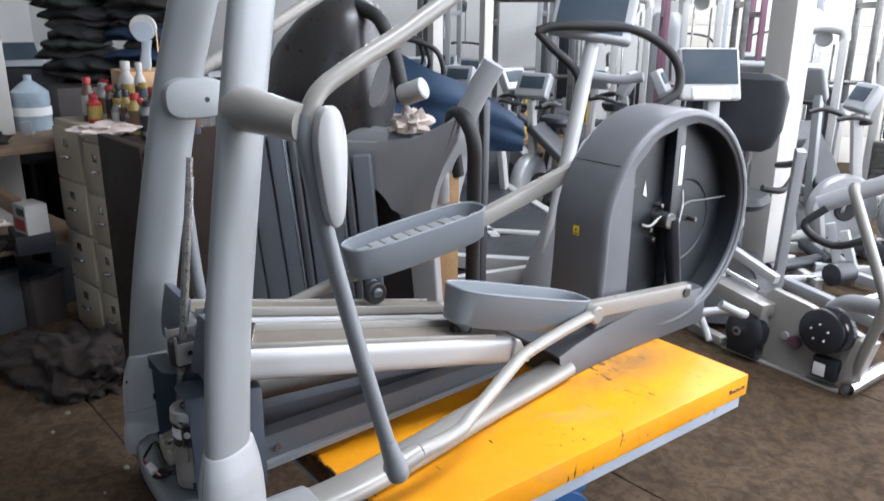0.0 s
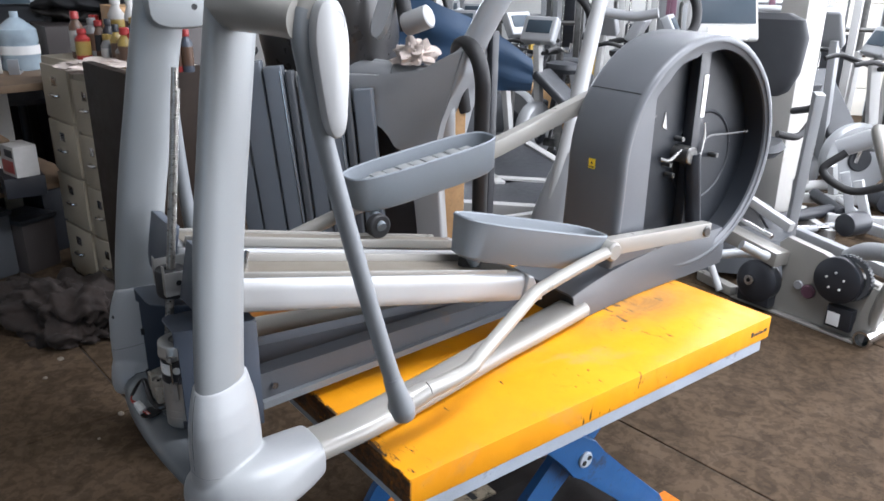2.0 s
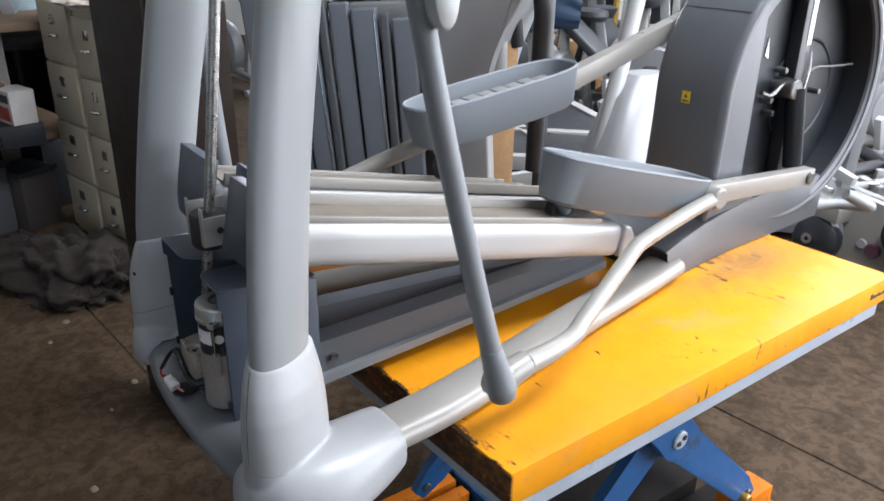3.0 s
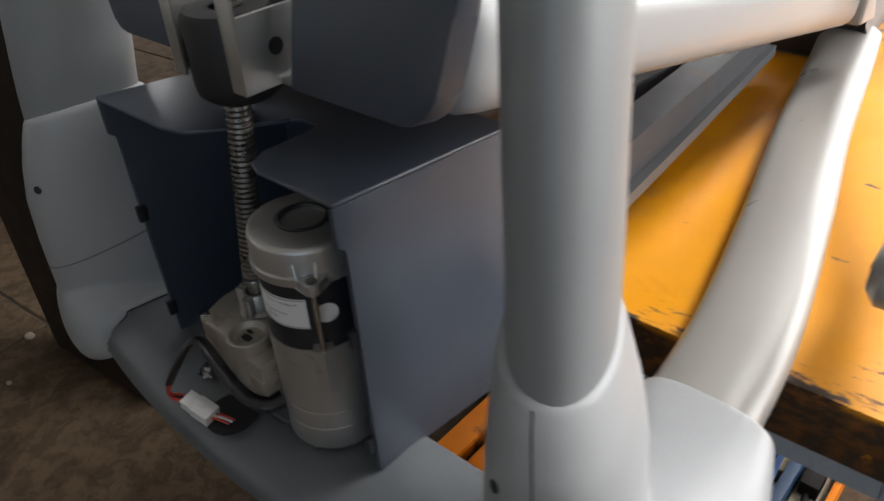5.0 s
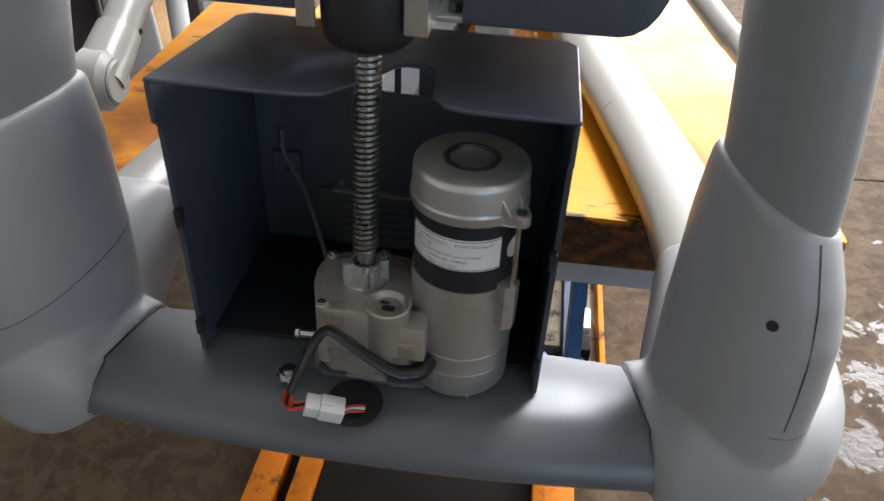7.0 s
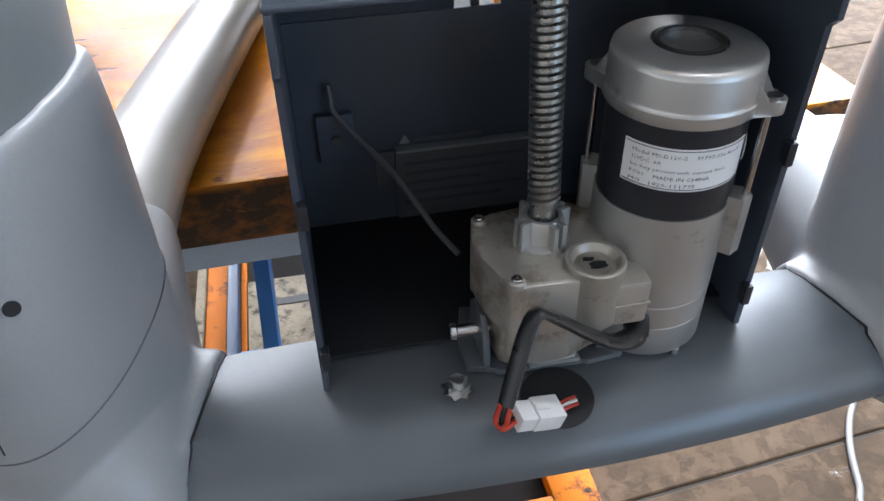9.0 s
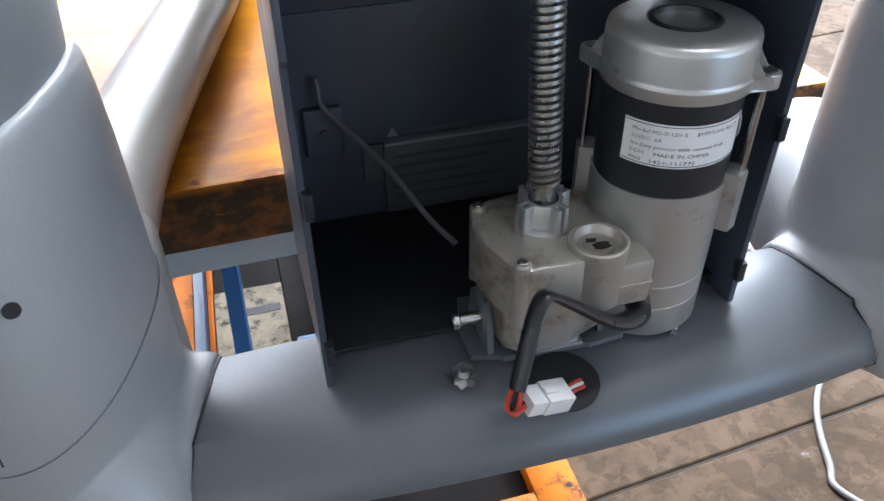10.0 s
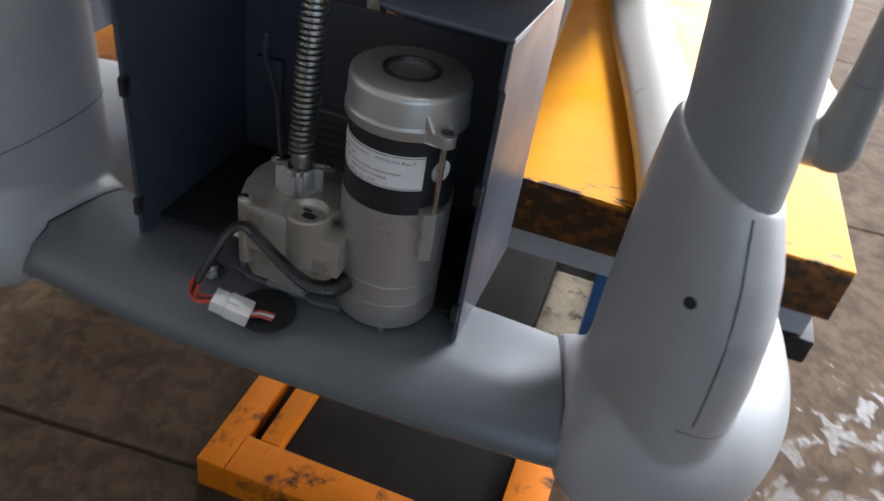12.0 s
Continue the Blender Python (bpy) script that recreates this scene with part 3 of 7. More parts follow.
part("tray_wall", box(0.286, 1.605, FZ, 0.350, 1.62, FT, 0.002), ORANGE, lift)
part("pump_hose", sweep([(0.318, 0.95, FZ + 0.037), (0.305, 1.06, FZ + 0.037), (0.322, 1.2, FZ + 0.037), (0.33, 1.4, FZ + 0.037)], 0.006, 8, 5), RUBBER, lift, "black hose in the tray")
part("pump_valve", box(0.296, 1.08, FZ + 0.030, 0.334, 1.16, FZ + 0.063, 0.004), WHITE, lift, "small white labelled valve block")
part("pump_valve", box(0.292, 0.99, FZ + 0.030, 0.332, 1.05, FZ + 0.068, 0.004), OILBLACK, lift)
for cx_, cy_, w_, h_ in ((0.5, 1.632, 0.010, 0.016), (0.5, 1.645, 0.006, 0.009), (0.5, 1.655, 0.012, 0.008), (0.5, 1.672, 0.005, 0.012), (0.5, 1.681, 0.013, 0.007), (0.5, 1.70, 0.016, 0.010)):
    part("worn_print", box(TX1 + 0.0002, cy_, 0.655, TX1 + 0.0012, cy_ + w_, 0.655 + h_, 0, m=skew), INK, lift)
part("corner_block", box(0.475, 0.37, 0.545, 0.505, 0.42, 0.5815, 0.004), RUBBER, lift, "black rubber corner block")

# ---- elliptical trainer ----
tr = thing("elliptical_trainer", "silver grey elliptical trainer without its front cover on the lift table", "elliptical trainer", (0, 0, 0))
B = 0.74
SEAM = mat("shaded_plastic_joint", (0.11, 0.115, 0.12), 0.6)


def bar_ring(x):
    """Section of the bowed front crossbar at x, as (y, z) going round."""
    k = 1 - (x / 0.25) ** 2
    yf, yb = -0.030 - 0.028 * k, 0.066 + 0.012 * (1 - k)
    top = B - 0.017 + 0.017 * k
    sec = [(yb, top - 0.045), (yb + 0.004, top - 0.015), (yb - 0.004, top - 0.003), (yb - 0.02, top), (0.03, top), (0.0, top - 0.001), (yf + 0.03, top - 0.006), (yf + 0.012, top - 0.015), (yf + 0.002, top - 0.028), (yf, top - 0.038), (yf + 0.006, top - 0.047), (yf + 0.02, top - 0.052), (0.02, top - 0.055)]
    return [Vector((x, y, z)) for y, z in sec]


bar = loft([bar_ring(-0.27 + 0.54 * i / 36) for i in range(37)])
crossbar = part("crossbar", bar, BARGREY, tr, "bowed silver grey front crossbar")
part("cable_hole", lathe([(0.0235, 0), (0.0235, 0.0012), (0.001, 0.0012)], 40, m=pose(-0.006, -0.0265, B - 0.0018, 5.0)), RUBBER, crossbar, "round black cable hole in the crossbar")


def turned(cx, cy, z, a, b, n=32, p=2.3, turn=20, tilt=(0, 0)):
    """A rounded ring with its long axis b turned inwards to the rear."""
    c, s_ = math.cos(radians(turn)), math.sin(radians(turn))
    out = []
    for q in superring(0, 0, 0, a, b, n, p):
        x, y = q.x * c - q.y * s_, q.x * s_ + q.y * c
        out.append(Vector((cx + x, cy + y, z + tilt[0] * x + tilt[1] * y)))
    return out


def bar_cover(y_off, grow):
    """The crossbar's section, grown by grow, cut on a slant that leans outwards to the front."""
    out = []
    for k in range(13):
        x = 0.218 + y_off
        for _ in range(3):
            q = bar_ring(min(x, 0.262))[k]
            x = 0.218 + y_off + (0.07 - q.y) * 0.28
        ring = bar_ring(min(x, 0.262))
        mid = sum(ring, Vector()) / 13
        q = ring[k] + (ring[k] - mid).normalized() * grow
        out.append(Vector((x, max(-0.0455, q.y), max(0.655, q.z))))
    return out


def upright(sign):
    x = 0.285
    tube = sweep([(x + 0.004, 0.042, B + 0.13), (x - 0.002, 0.05, 0.98), (0.259, 0.077, 1.19), (0.241, 0.108, 1.37), (0.216, 0.155, 1.62), (0.178, 0.21, 1.86), (0.135, 0.262, 2.06)], 0.0305, 32, 5, 0.0555, up=(-0.34, 0.94, 0), p=2.2)
    tl = (-0.28, 0.0)
    levels = [(0.013, 0.042, -0.05, 0.052, 0.078, 0), (0.013, 0.042, 0.0, 0.0525, 0.079, 0), (0.012, 0.043, 0.06, 0.052, 0.079, 0), (0.010, 0.044, 0.11, 0.049, 0.077, 0), (0.006, 0.046, 0.15, 0.0445, 0.072, -0.1), (0.002, 0.047, 0.180, 0.039, 0.0655, -0.2), (0, 0.048, 0.197, 0.0355, 0.061, -0.28)]

    def skin(u, grow=0.0):
        """Ring of the boot at level u, between the levels."""
        k = min(int(u), 5)
        f = u - k
        a, b_ = [turned(x + q[0], q[1], B + q[2], q[3] + grow, q[4] + grow, 64, tilt=(q[5], 0)) for q in (levels[k], levels[k + 1])]
        return [p0 * (1 - f) + p1 * f for p0, p1 in zip(a, b_)]

    rings = [skin(k / 2) for k in range(13)]
    rings += [turned(x, 0.048, B + 0.200, 0.0342, 0.0595, 64, tilt=tl), turned(x, 0.048, B + 0.2025, 0.0315, 0.0565, 64, tilt=tl), turned(x, 0.048, B + 0.203, 0.0285, 0.0535, 64, tilt=tl)]
    boot = loft(rings)
    def girth(y, x0, x1, low, mid, top, p):
        """Section of the foot across the machine at y: widest at the height mid."""
        out = []
        for k in range(48):
            t = 2 * math.pi * k / 48
            c, s_ = math.cos(t), math.sin(t)
            h = (top - mid) if s_ > 0 else (mid - low)
            out.append(Vector(((x0 + x1) / 2 + (x1 - x0) / 2 * math.copysign(abs(c) ** (2 / p), c), y, mid + h * math.copysign(abs(s_) ** (2 / p), s_))))
        return out

    # one casting: front nose, widest beside the upright, then the flat-topped sleeve
    spine = [(-0.047, 0.280, 0.300, 0.672, 0.684, 0.696, 2.0), (-0.044, 0.262, 0.318, 0.662, 0.685, 0.716, 2.0), (-0.034, 0.247, 0.344, 0.656, 0.687, 0.742, 2.1), (-0.015, 0.237, 0.372, 0.653, 0.688, 0.760, 2.1), (0.01, 0.233, 0.394, 0.652, 0.689, 0.770, 2.2), (0.05, 0.233, 0.411, 0.652, 0.690, 0.775, 2.3), (0.09, 0.237, 0.415, 0.652, 0.692, 0.776, 2.4), (0.13, 0.243, 0.409, 0.655, 0.700, 0.774, 2.6), (0.165, 0.249, 0.399, 0.661, 0.712, 0.772, 2.9), (0.195, 0.254, 0.389, 0.670, 0.722, 0.770, 3.2), (0.217, 0.257, 0.381, 0.680, 0.727, 0.768, 3.3), (0.2225, 0.2585, 0.379, 0.683, 0.727, 0.7665, 3.2), (0.2255, 0.262, 0.376, 0.687, 0.727, 0.763, 3.0), (0.2265, 0.266, 0.371, 0.692, 0.727, 0.759, 2.8)]
    fine = []
    for k in range(len(spine) - 1):
        q0, q1, q2, q3 = (spine[min(max(k + d, 0), len(spine) - 1)] for d in (-1, 0, 1, 2))
        for f in (0.0, 0.25, 0.5, 0.75):
            fine.append([0.5 * (2 * b_ + (c - a) * f + (2 * a - 5 * b_ + 4 * c - d) * f * f + (3 * b_ - a - 3 * c + d) * f ** 3) for a, b_, c, d in zip(q0, q1, q2, q3)])
    fine.append(spine[-1])
    foot = loft([girth(*q) for q in fine])
    collar = loft([bar_cover(*q) for q in ((0.0, 0.0015), (0.0, 0.0042), (0.0015, 0.0058), (0.008, 0.0080), (0.018, 0.0108), (0.026, 0.0122), (0.032, 0.0116), (0.037, 0.0100), (0.042, 0.0110), (0.048, 0.0180), (0.054, 0.030))])
    gasket = loft([bar_cover(-0.0012, 0.0004), bar_cover(-0.0012, 0.0012), bar_cover(0.002, 0.0016), bar_cover(0.002, 0.0004)])
    seam2 = bmesh.new()
    low = [turned(x + 0.0122, 0.043, B + 0.045, 0.0523, 0.0793, 64, tilt=(-0.3, 0.12))[k] for k in range(64)]
    keep = range(18, 50) if sign < 0 else range(46, 60)
    sweep([low[k % 64] for k in keep], 0.0007, 5, 1, bm=seam2)
    seam = sweep([skin(u)[47] * 0.4 + skin(u)[48] * 0.6 for u in (1.62, 2.2, 2.8, 3.4, 4.0, 4.5, 5.0, 5.5, 5.95)], 0.0006, 6, 3)
    ra, rb_ = skin(3.5), skin(3.7)
    hq = ra[42]
    nrm = (ra[43] - ra[41]).cross(rb_[42] - ra[42]).normalized()
    if nrm.y > 0:
        nrm = -nrm
    hole = rod(hq - nrm * 0.006, hq + nrm * 0.0008, 0.0042, 20)
    rail = sweep([(0.3125, 0.2, B - 0.011), (0.2965, 0.36, B - 0.011), (0.247, 0.6, B - 0.011), (0.196, 0.82, B - 0.010), (0.15, 1.06, B - 0.008), (0.118, 1.22, B - 0.005)], 0.050, 32, 6, 0.029, p=2.3)
    for bm in (tube, boot, foot, collar, seam, hole, seam2, gasket, rail):
        if sign < 0:
            mirror_x(bm)
    part("upright_tube", tube, SILVER, tr, "curved flat oval silver grey upright tube")
    merge(boot, foot)
    merge(boot, collar)
    b = part("upright_boot", boot, BOOT, tr, "smooth grey plastic boot flaring into its foot and collar", 180)
    re_ = b.modifiers.new("blend", "REMESH")
    re_.mode, re_.voxel_size, re_.use_smooth_shade = "VOXEL", 0.0028, True
    sm_ = b.modifiers.new("soften", "SMOOTH")
    sm_.factor, sm_.iterations = 0.5, 8
    part("shell_seam", seam, RUBBER, b)
    part("lower_seam", seam2, SEAM, b)
    part("screw_hole", hole, RUBBER, b)
    part("collar_gasket", gasket, RUBBER, b)
    part("side_rail", rail, CHAMPAGNE, tr, "champagne grey side rail tube")


upright(1)
upright(-1)

# ramp: two wheel channels hung from the lift screw
RAMPTAN = mat("dull_tan_channel_metal", (0.2, 0.175, 0.14), 0.4, 0.3, 0.1, 5, 0.1, 200)
slope = math.atan2(-0.19, 0.89)
RM = Matrix.Translation((0, 0.062, 1.03)) @ Matrix.Rotation(slope, 4, "X")
for sx, mt in ((1, WHITEGREY), (-1, WHITEGREY)):
    bm = box(0.06, 0.012, 0.002, 0.188, 0.9, 0.085, 0.03, 5)
    lips = [box(0.062, 0.03, 0.082, 0.072, 0.9, 0.105, 0.002), box(0.168, 0.03, 0.082, 0.176, 0.82, 0.094, 0.002)]
    floor_ = box(0.0725, 0.03, 0.0853, 0.1675, 0.86, 0.087, 0.0005)
    tip = plate([(0.0, 0.006), (0.075, 0.012), (0.02, 0.08), (0.0, 0.083)], -0.197, -0.063, 0.006, 3, m=Matrix.Translation((0, 0.885, 0)) @ Matrix(((0, 0, -1, 0), (1, 0, 0, 0), (0, 1, 0, 0), (0, 0, 0, 1))))
    cap_ = plate([(0.056, 0.0), (0.158, 0.0), (0.168, 0.002), (0.177, 0.008), (0.183, 0.016), (0.187, 0.026), (0.190, 0.040), (0.194, 0.07), (0.198, 0.13), (0.056, 0.13)], -0.012, 0.012, 0.003, m=XZ)
    bolt = rod((0.12, 0.1, 0.085), (0.12, 0.1, 0.125), 0.006, 10)
    for b in (bm, cap_, bolt, floor_, tip, *lips):
        bmesh.ops.transform(b, matrix=RM, verts=b.verts)
        if sx < 0:
            mirror_x(b)
    ch = part("ramp_channel", bm, mt, tr, "pale grey ramp channel for the pedal wheels")
    part("ramp_end_cap", cap_, NAVY, ch, "dark navy plastic end cap")
    part("ramp_bolt", bolt, STEEL, ch)
    part("ramp_floor", floor_, RAMPTAN, ch, "dull tan channel floor")
    part("ramp_tip", tip, mt, ch)
    for lp in lips:
        part("ramp_lip", lp, CHAMPAGNE, ch)
part("ramp_front_panel", box(-0.0575, 0.046, 0.0, 0.0575, 0.056, 0.128, 0.003, m=RM), NAVY, tr, "dark navy panel between the ramp channels")
part("ramp_bridge", box(-0.062, 0.058, 0.02, 0.062, 0.3, 0.06, 0.004, m=RM), CHARCOAL, tr)
# lift screw
part("screw_nut_block", lathe([(0.012, 1.014), (0.026, 1.015), (0.0315, 1.020), (0.033, 1.028), (0.033, 1.076), (0.030, 1.080), (0.012, 1.080)], 32, m=Matrix.Translation((-0.006, 0.053, 0)), close=True), RUBBER, tr, "round black nut block on the lift screw")
brk = part("lift_bracket", box(0.0335, 0.030, 1.030, 0.0375, 0.090, 1.084, 0.001), ZINC, tr, "zinc plated steel lift bracket")
part("bracket_flange", box(0.0215, 0.0275, 1.030, 0.0375, 0.0305, 1.100, 0.001), ZINC, brk)
part("bracket_foot", box(0.0376, 0.058, 1.030, 0.062, 0.092, 1.034, 0.001), ZINC, brk)
part("foot_bolt", rod((0.050, 0.072, 1.0335), (0.050, 0.072, 1.0405), 0.006, 6), DARKSTEEL, brk)
part("bracket_bolt", rod((0.0365, 0.058, 1.058), (0.0385, 0.058, 1.058), 0.0062, 18), RUBBER, brk)
brk2 = part("lift_bracket", box(-0.0495, 0.030, 1.030, -0.0455, 0.098, 1.092, 0.001), ZINC, tr, "zinc plated steel lift bracket")
part("bracket_flange", box(-0.0495, 0.0275, 1.030, -0.0365, 0.0305, 1.100, 0.001), ZINC, brk2)
part("lift_screw", rod((-0.0065, 0.0245, B + 0.09), (-0.006, 0.112, 1.512), 0.0078, 16), SCREWSTEEL, tr, "greased steel lift screw")
th = []
a0, a1 = Vector((-0.0065, 0.0260, B + 0.1155)), Vector((-0.0057, 0.108, 1.468))
ax = (a1 - a0).normalized()
s0 = ax.cross(Vector((1, 0, 0))).normalized()
s1 = ax.cross(s0)
turns, per = 140, 12
for i in range(turns * per + 1):
    t = 2 * math.pi * i / per
    c = a0 + (a1 - a0) * (i / (turns * per))
    th.append(c + (s0 * math.cos(t) + s1 * math.sin(t)) * 0.0084)
part("screw_thread", sweep(th, 0.0019, 5, 1), SCREWSTEEL, tr, "coarse rolled screw thread")

GRIMY = mat("pale_grimy_edge", (0.22, 0.23, 0.24), 0.5, 0, 0.2, 20)
GRIMYDARK = mat("dark_relief_print", (0.045, 0.05, 0.06), 0.5)
# motor cover, open to the front
def cover_side(x0, x1):
    return plate([(0.012, B - 0.004), (0.012, 0.955), (0.004, 0.960), (0.004, 0.990), (0.06, 0.9845), (0.12, 0.979), (0.187, 0.9725), (0.187, B - 0.03)], x0, x1, 0.001, m=YZ)


cover = part("motor_cover", box(-0.147, 0.183, B - 0.03, 0.137, 0.187, 0.915, 0.001), NAVY, tr, "dark navy plastic motor cover with its front open")
part("cover_side", cover_side(0.137, 0.141), NAVY, cover)
part("cover_side", cover_side(-0.151, -0.147), NAVY, cover)
for x0, x1 in ((-0.147, -0.026), (-0.014, -0.008), (0.008, 0.137)):
    part("cover_back_strip", box(x0, 0.183, 0.9155, x1, 0.187, 0.94, 0.0005), NAVY, cover)
part("cover_back_strip", box(-0.147, 0.183, 0.9405, 0.137, 0.187, 0.966, 0.0005), NAVY, cover)
# black sheet: the darkness low inside the cover put into its colour
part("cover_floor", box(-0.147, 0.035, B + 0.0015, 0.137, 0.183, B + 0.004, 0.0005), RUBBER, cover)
TOPM = Matrix.Translation((0, 0, 0.9905)) @ Matrix.Rotation(radians(-5.5), 4, "X")
part("cover_top", plate([(-0.1515, 0.004), (-0.05, 0.004), (-0.03, 0.010), (-0.012, 0.04), (0.004, 0.083), (0.012, 0.09), (0.03, 0.09), (0.038, 0.08), (0.042, 0.028), (0.052, 0.010), (0.066, 0.004), (0.1415, 0.004), (0.1415, 0.176), (0.132, 0.189), (-0.14, 0.189), (-0.1515, 0.176)], 0.0, 0.0035, 0.0016, 3, m=TOPM), NAVY, cover, "moulded cover top with a slot for the screw")
for z in (B + 0.02, B + 0.13):
    part("cover_clip", box(0.134, 0.006, z, 0.1395, 0.014, z + 0.016, 0.001), BLACK, cover)
    part("cover_clip", box(-0.1495, 0.006, z, -0.144, 0.014, z + 0.016, 0.001), BLACK, cover)
plate_ = part("warning_plate", box(-0.074, 0.178, 0.745, 0.060, 0.1825, 0.808, 0.0008), CHARCOAL, cover, "dark embossed warning plate")
part("plate_lip", box(-0.074, 0.174, 0.8083, 0.060, 0.1825, 0.8108, 0.0006), GRIMY, plate_)
part("plate_tab", box(-0.090, 0.1795, 0.776, -0.0745, 0.1825, 0.808, 0.0008), CHARCOAL, plate_)
part("warning_sign", plate([(-0.0045, 0.0), (0.0045, 0.0), (0.0, 0.0078)], 0, 0.0006, 0, m=Matrix.Translation((-0.066, 0.1822, 0.8125)) @ XZ), GRIMY, cover, "small pale warning triangle")
part("text_bar", box(-0.058, 0.1818, 0.8135, -0.004, 0.1824, 0.8165, 0.0), CHARCOAL, cover, "faint line of small print")
for k in range(5):
    part("text_bar", box(-0.068, 0.1774, 0.795 - 0.009 * k, 0.030 - 0.018 * (k % 3), 0.1779, 0.7975 - 0.009 * k, 0.0), GRIMYDARK, plate_)
lug_ = part("cover_lug", box(-0.132, 0.176, 0.806, -0.104, 0.1828, 0.846, 0.002), NAVY, cover)
part("lug_screw", rod((-0.118, 0.1758, 0.826), (-0.118, 0.1735, 0.826), 0.0035, 10), DARKSTEEL, lug_)

# motor and gearbox
MX, MY = 0.0715, 0.0310
can = part("motor_can", lathe([(0.001, 0.742), (0.0392, 0.742), (0.0412, 0.745), (0.0412, 0.7665), (0.0405, 0.767), (0.0412, 0.7675), (0.0412, 0.7845), (0.0405, 0.785), (0.0413, 0.7856), (0.0415, 0.853), (0.001, 0.853)], 48, m=Matrix.Translation((MX, MY, 0))), CAST, tr, "cast aluminium gear motor body")
part("motor_sleeve", lathe([(0.001, 0.853), (0.0404, 0.853), (0.0404, 0.914), (0.001, 0.914)], 48, m=Matrix.Translation((MX, MY, 0))), BLACK, can, "black motor sleeve")
part("motor_cap", lathe([(0.001, 0.914), (0.0433, 0.9135), (0.0438, 0.9145), (0.0438, 0.9205), (0.0431, 0.9213), (0.0427, 0.9235), (0.0423, 0.9395), (0.0416, 0.9425), (0.0400, 0.9438), (0.0385, 0.9442), (0.030, 0.9452), (0.021, 0.9458), (0.020, 0.9435), (0.001, 0.9430)], 64, m=Matrix.Translation((MX, MY, 0))), CAST, can, "cast aluminium motor end cap")
part("cap_ring", lathe([(0.0165, 0.943), (0.0195, 0.9432), (0.0198, 0.9462), (0.0180, 0.9468), (0.0165, 0.9462)], 40, m=Matrix.Translation((MX, MY, 0)), close=True), DARKSTEEL, can)


def on_motor(angle, r, z):
    a = radians(angle)
    return Vector((MX + r * math.sin(a), MY - r * math.cos(a), z))


lab = bmesh.new()
border = bmesh.new()
A0, A1, Z0L, Z1L = -66, 42, 0.8735, 0.9005
loft([[on_motor(A0 + (A1 - A0) * i / 20, r, z) for r, z in ((0.0403, Z0L), (0.0407, Z0L), (0.0407, Z1L), (0.0403, Z1L))] for i in range(21)], lab)
rating = part("rating_label", lab, WHITE, can, "white printed rating label")
for z0_, z1_ in ((Z0L + 0.001, Z0L + 0.0014), (Z1L - 0.0014, Z1L - 0.001)):
    loft([[on_motor(A0 + 1 + (A1 - A0 - 2) * i / 20, r, z) for r, z in ((0.0407, z0_), (0.0409, z0_), (0.0409, z1_), (0.0407, z1_))] for i in range(21)], border)
part("label_border", border, INK, rating)
LINES = ["Model MS-D120-2    39797-106 Rev F", "12VDC  6A", "Int duty protect with current limit", "PC01    MADE IN CHINA", "MSI   1420-111775"]
ARC = (A1 - A0) * math.pi / 180 * 0.0407
for k, (text, share) in enumerate(zip(LINES, (0.84, 0.23, 0.72, 0.60, 0.50))):
    data = bpy.data.curves.new("lettering", "FONT")
    data.body, data.size, data.resolution_u = text, 0.0042, 1
    tmp = new("lettering", data)
    bpy.context.view_layer.update()
    me = bpy.data.meshes.new_from_object(tmp.evaluated_get(bpy.context.evaluated_depsgraph_get()))
    bpy.data.objects.remove(tmp)
    wide = max(v.co.x for v in me.vertices)
    for v in me.vertices:
        v.co = on_motor(A0 + math.degrees((0.07 * ARC + v.co.x / wide * share * ARC) / 0.0407), 0.04093, Z1L - 0.0062 - 0.0046 * k + v.co.y * 0.78)
    me.materials.append(INK)
    ob = new("lettering", me)
    ob.parent = rating
part("round_sticker", lathe([(0.0085, 0), (0.0085, 0.0006), (0.0001, 0.0006)], 24, m=Matrix.Translation(on_motor(62, 0.0402, 0.886)) @ Matrix.Rotation(radians(62), 4, "Z") @ Matrix.Rotation(radians(90), 4, "X")), WHITE, can, "round white sticker")
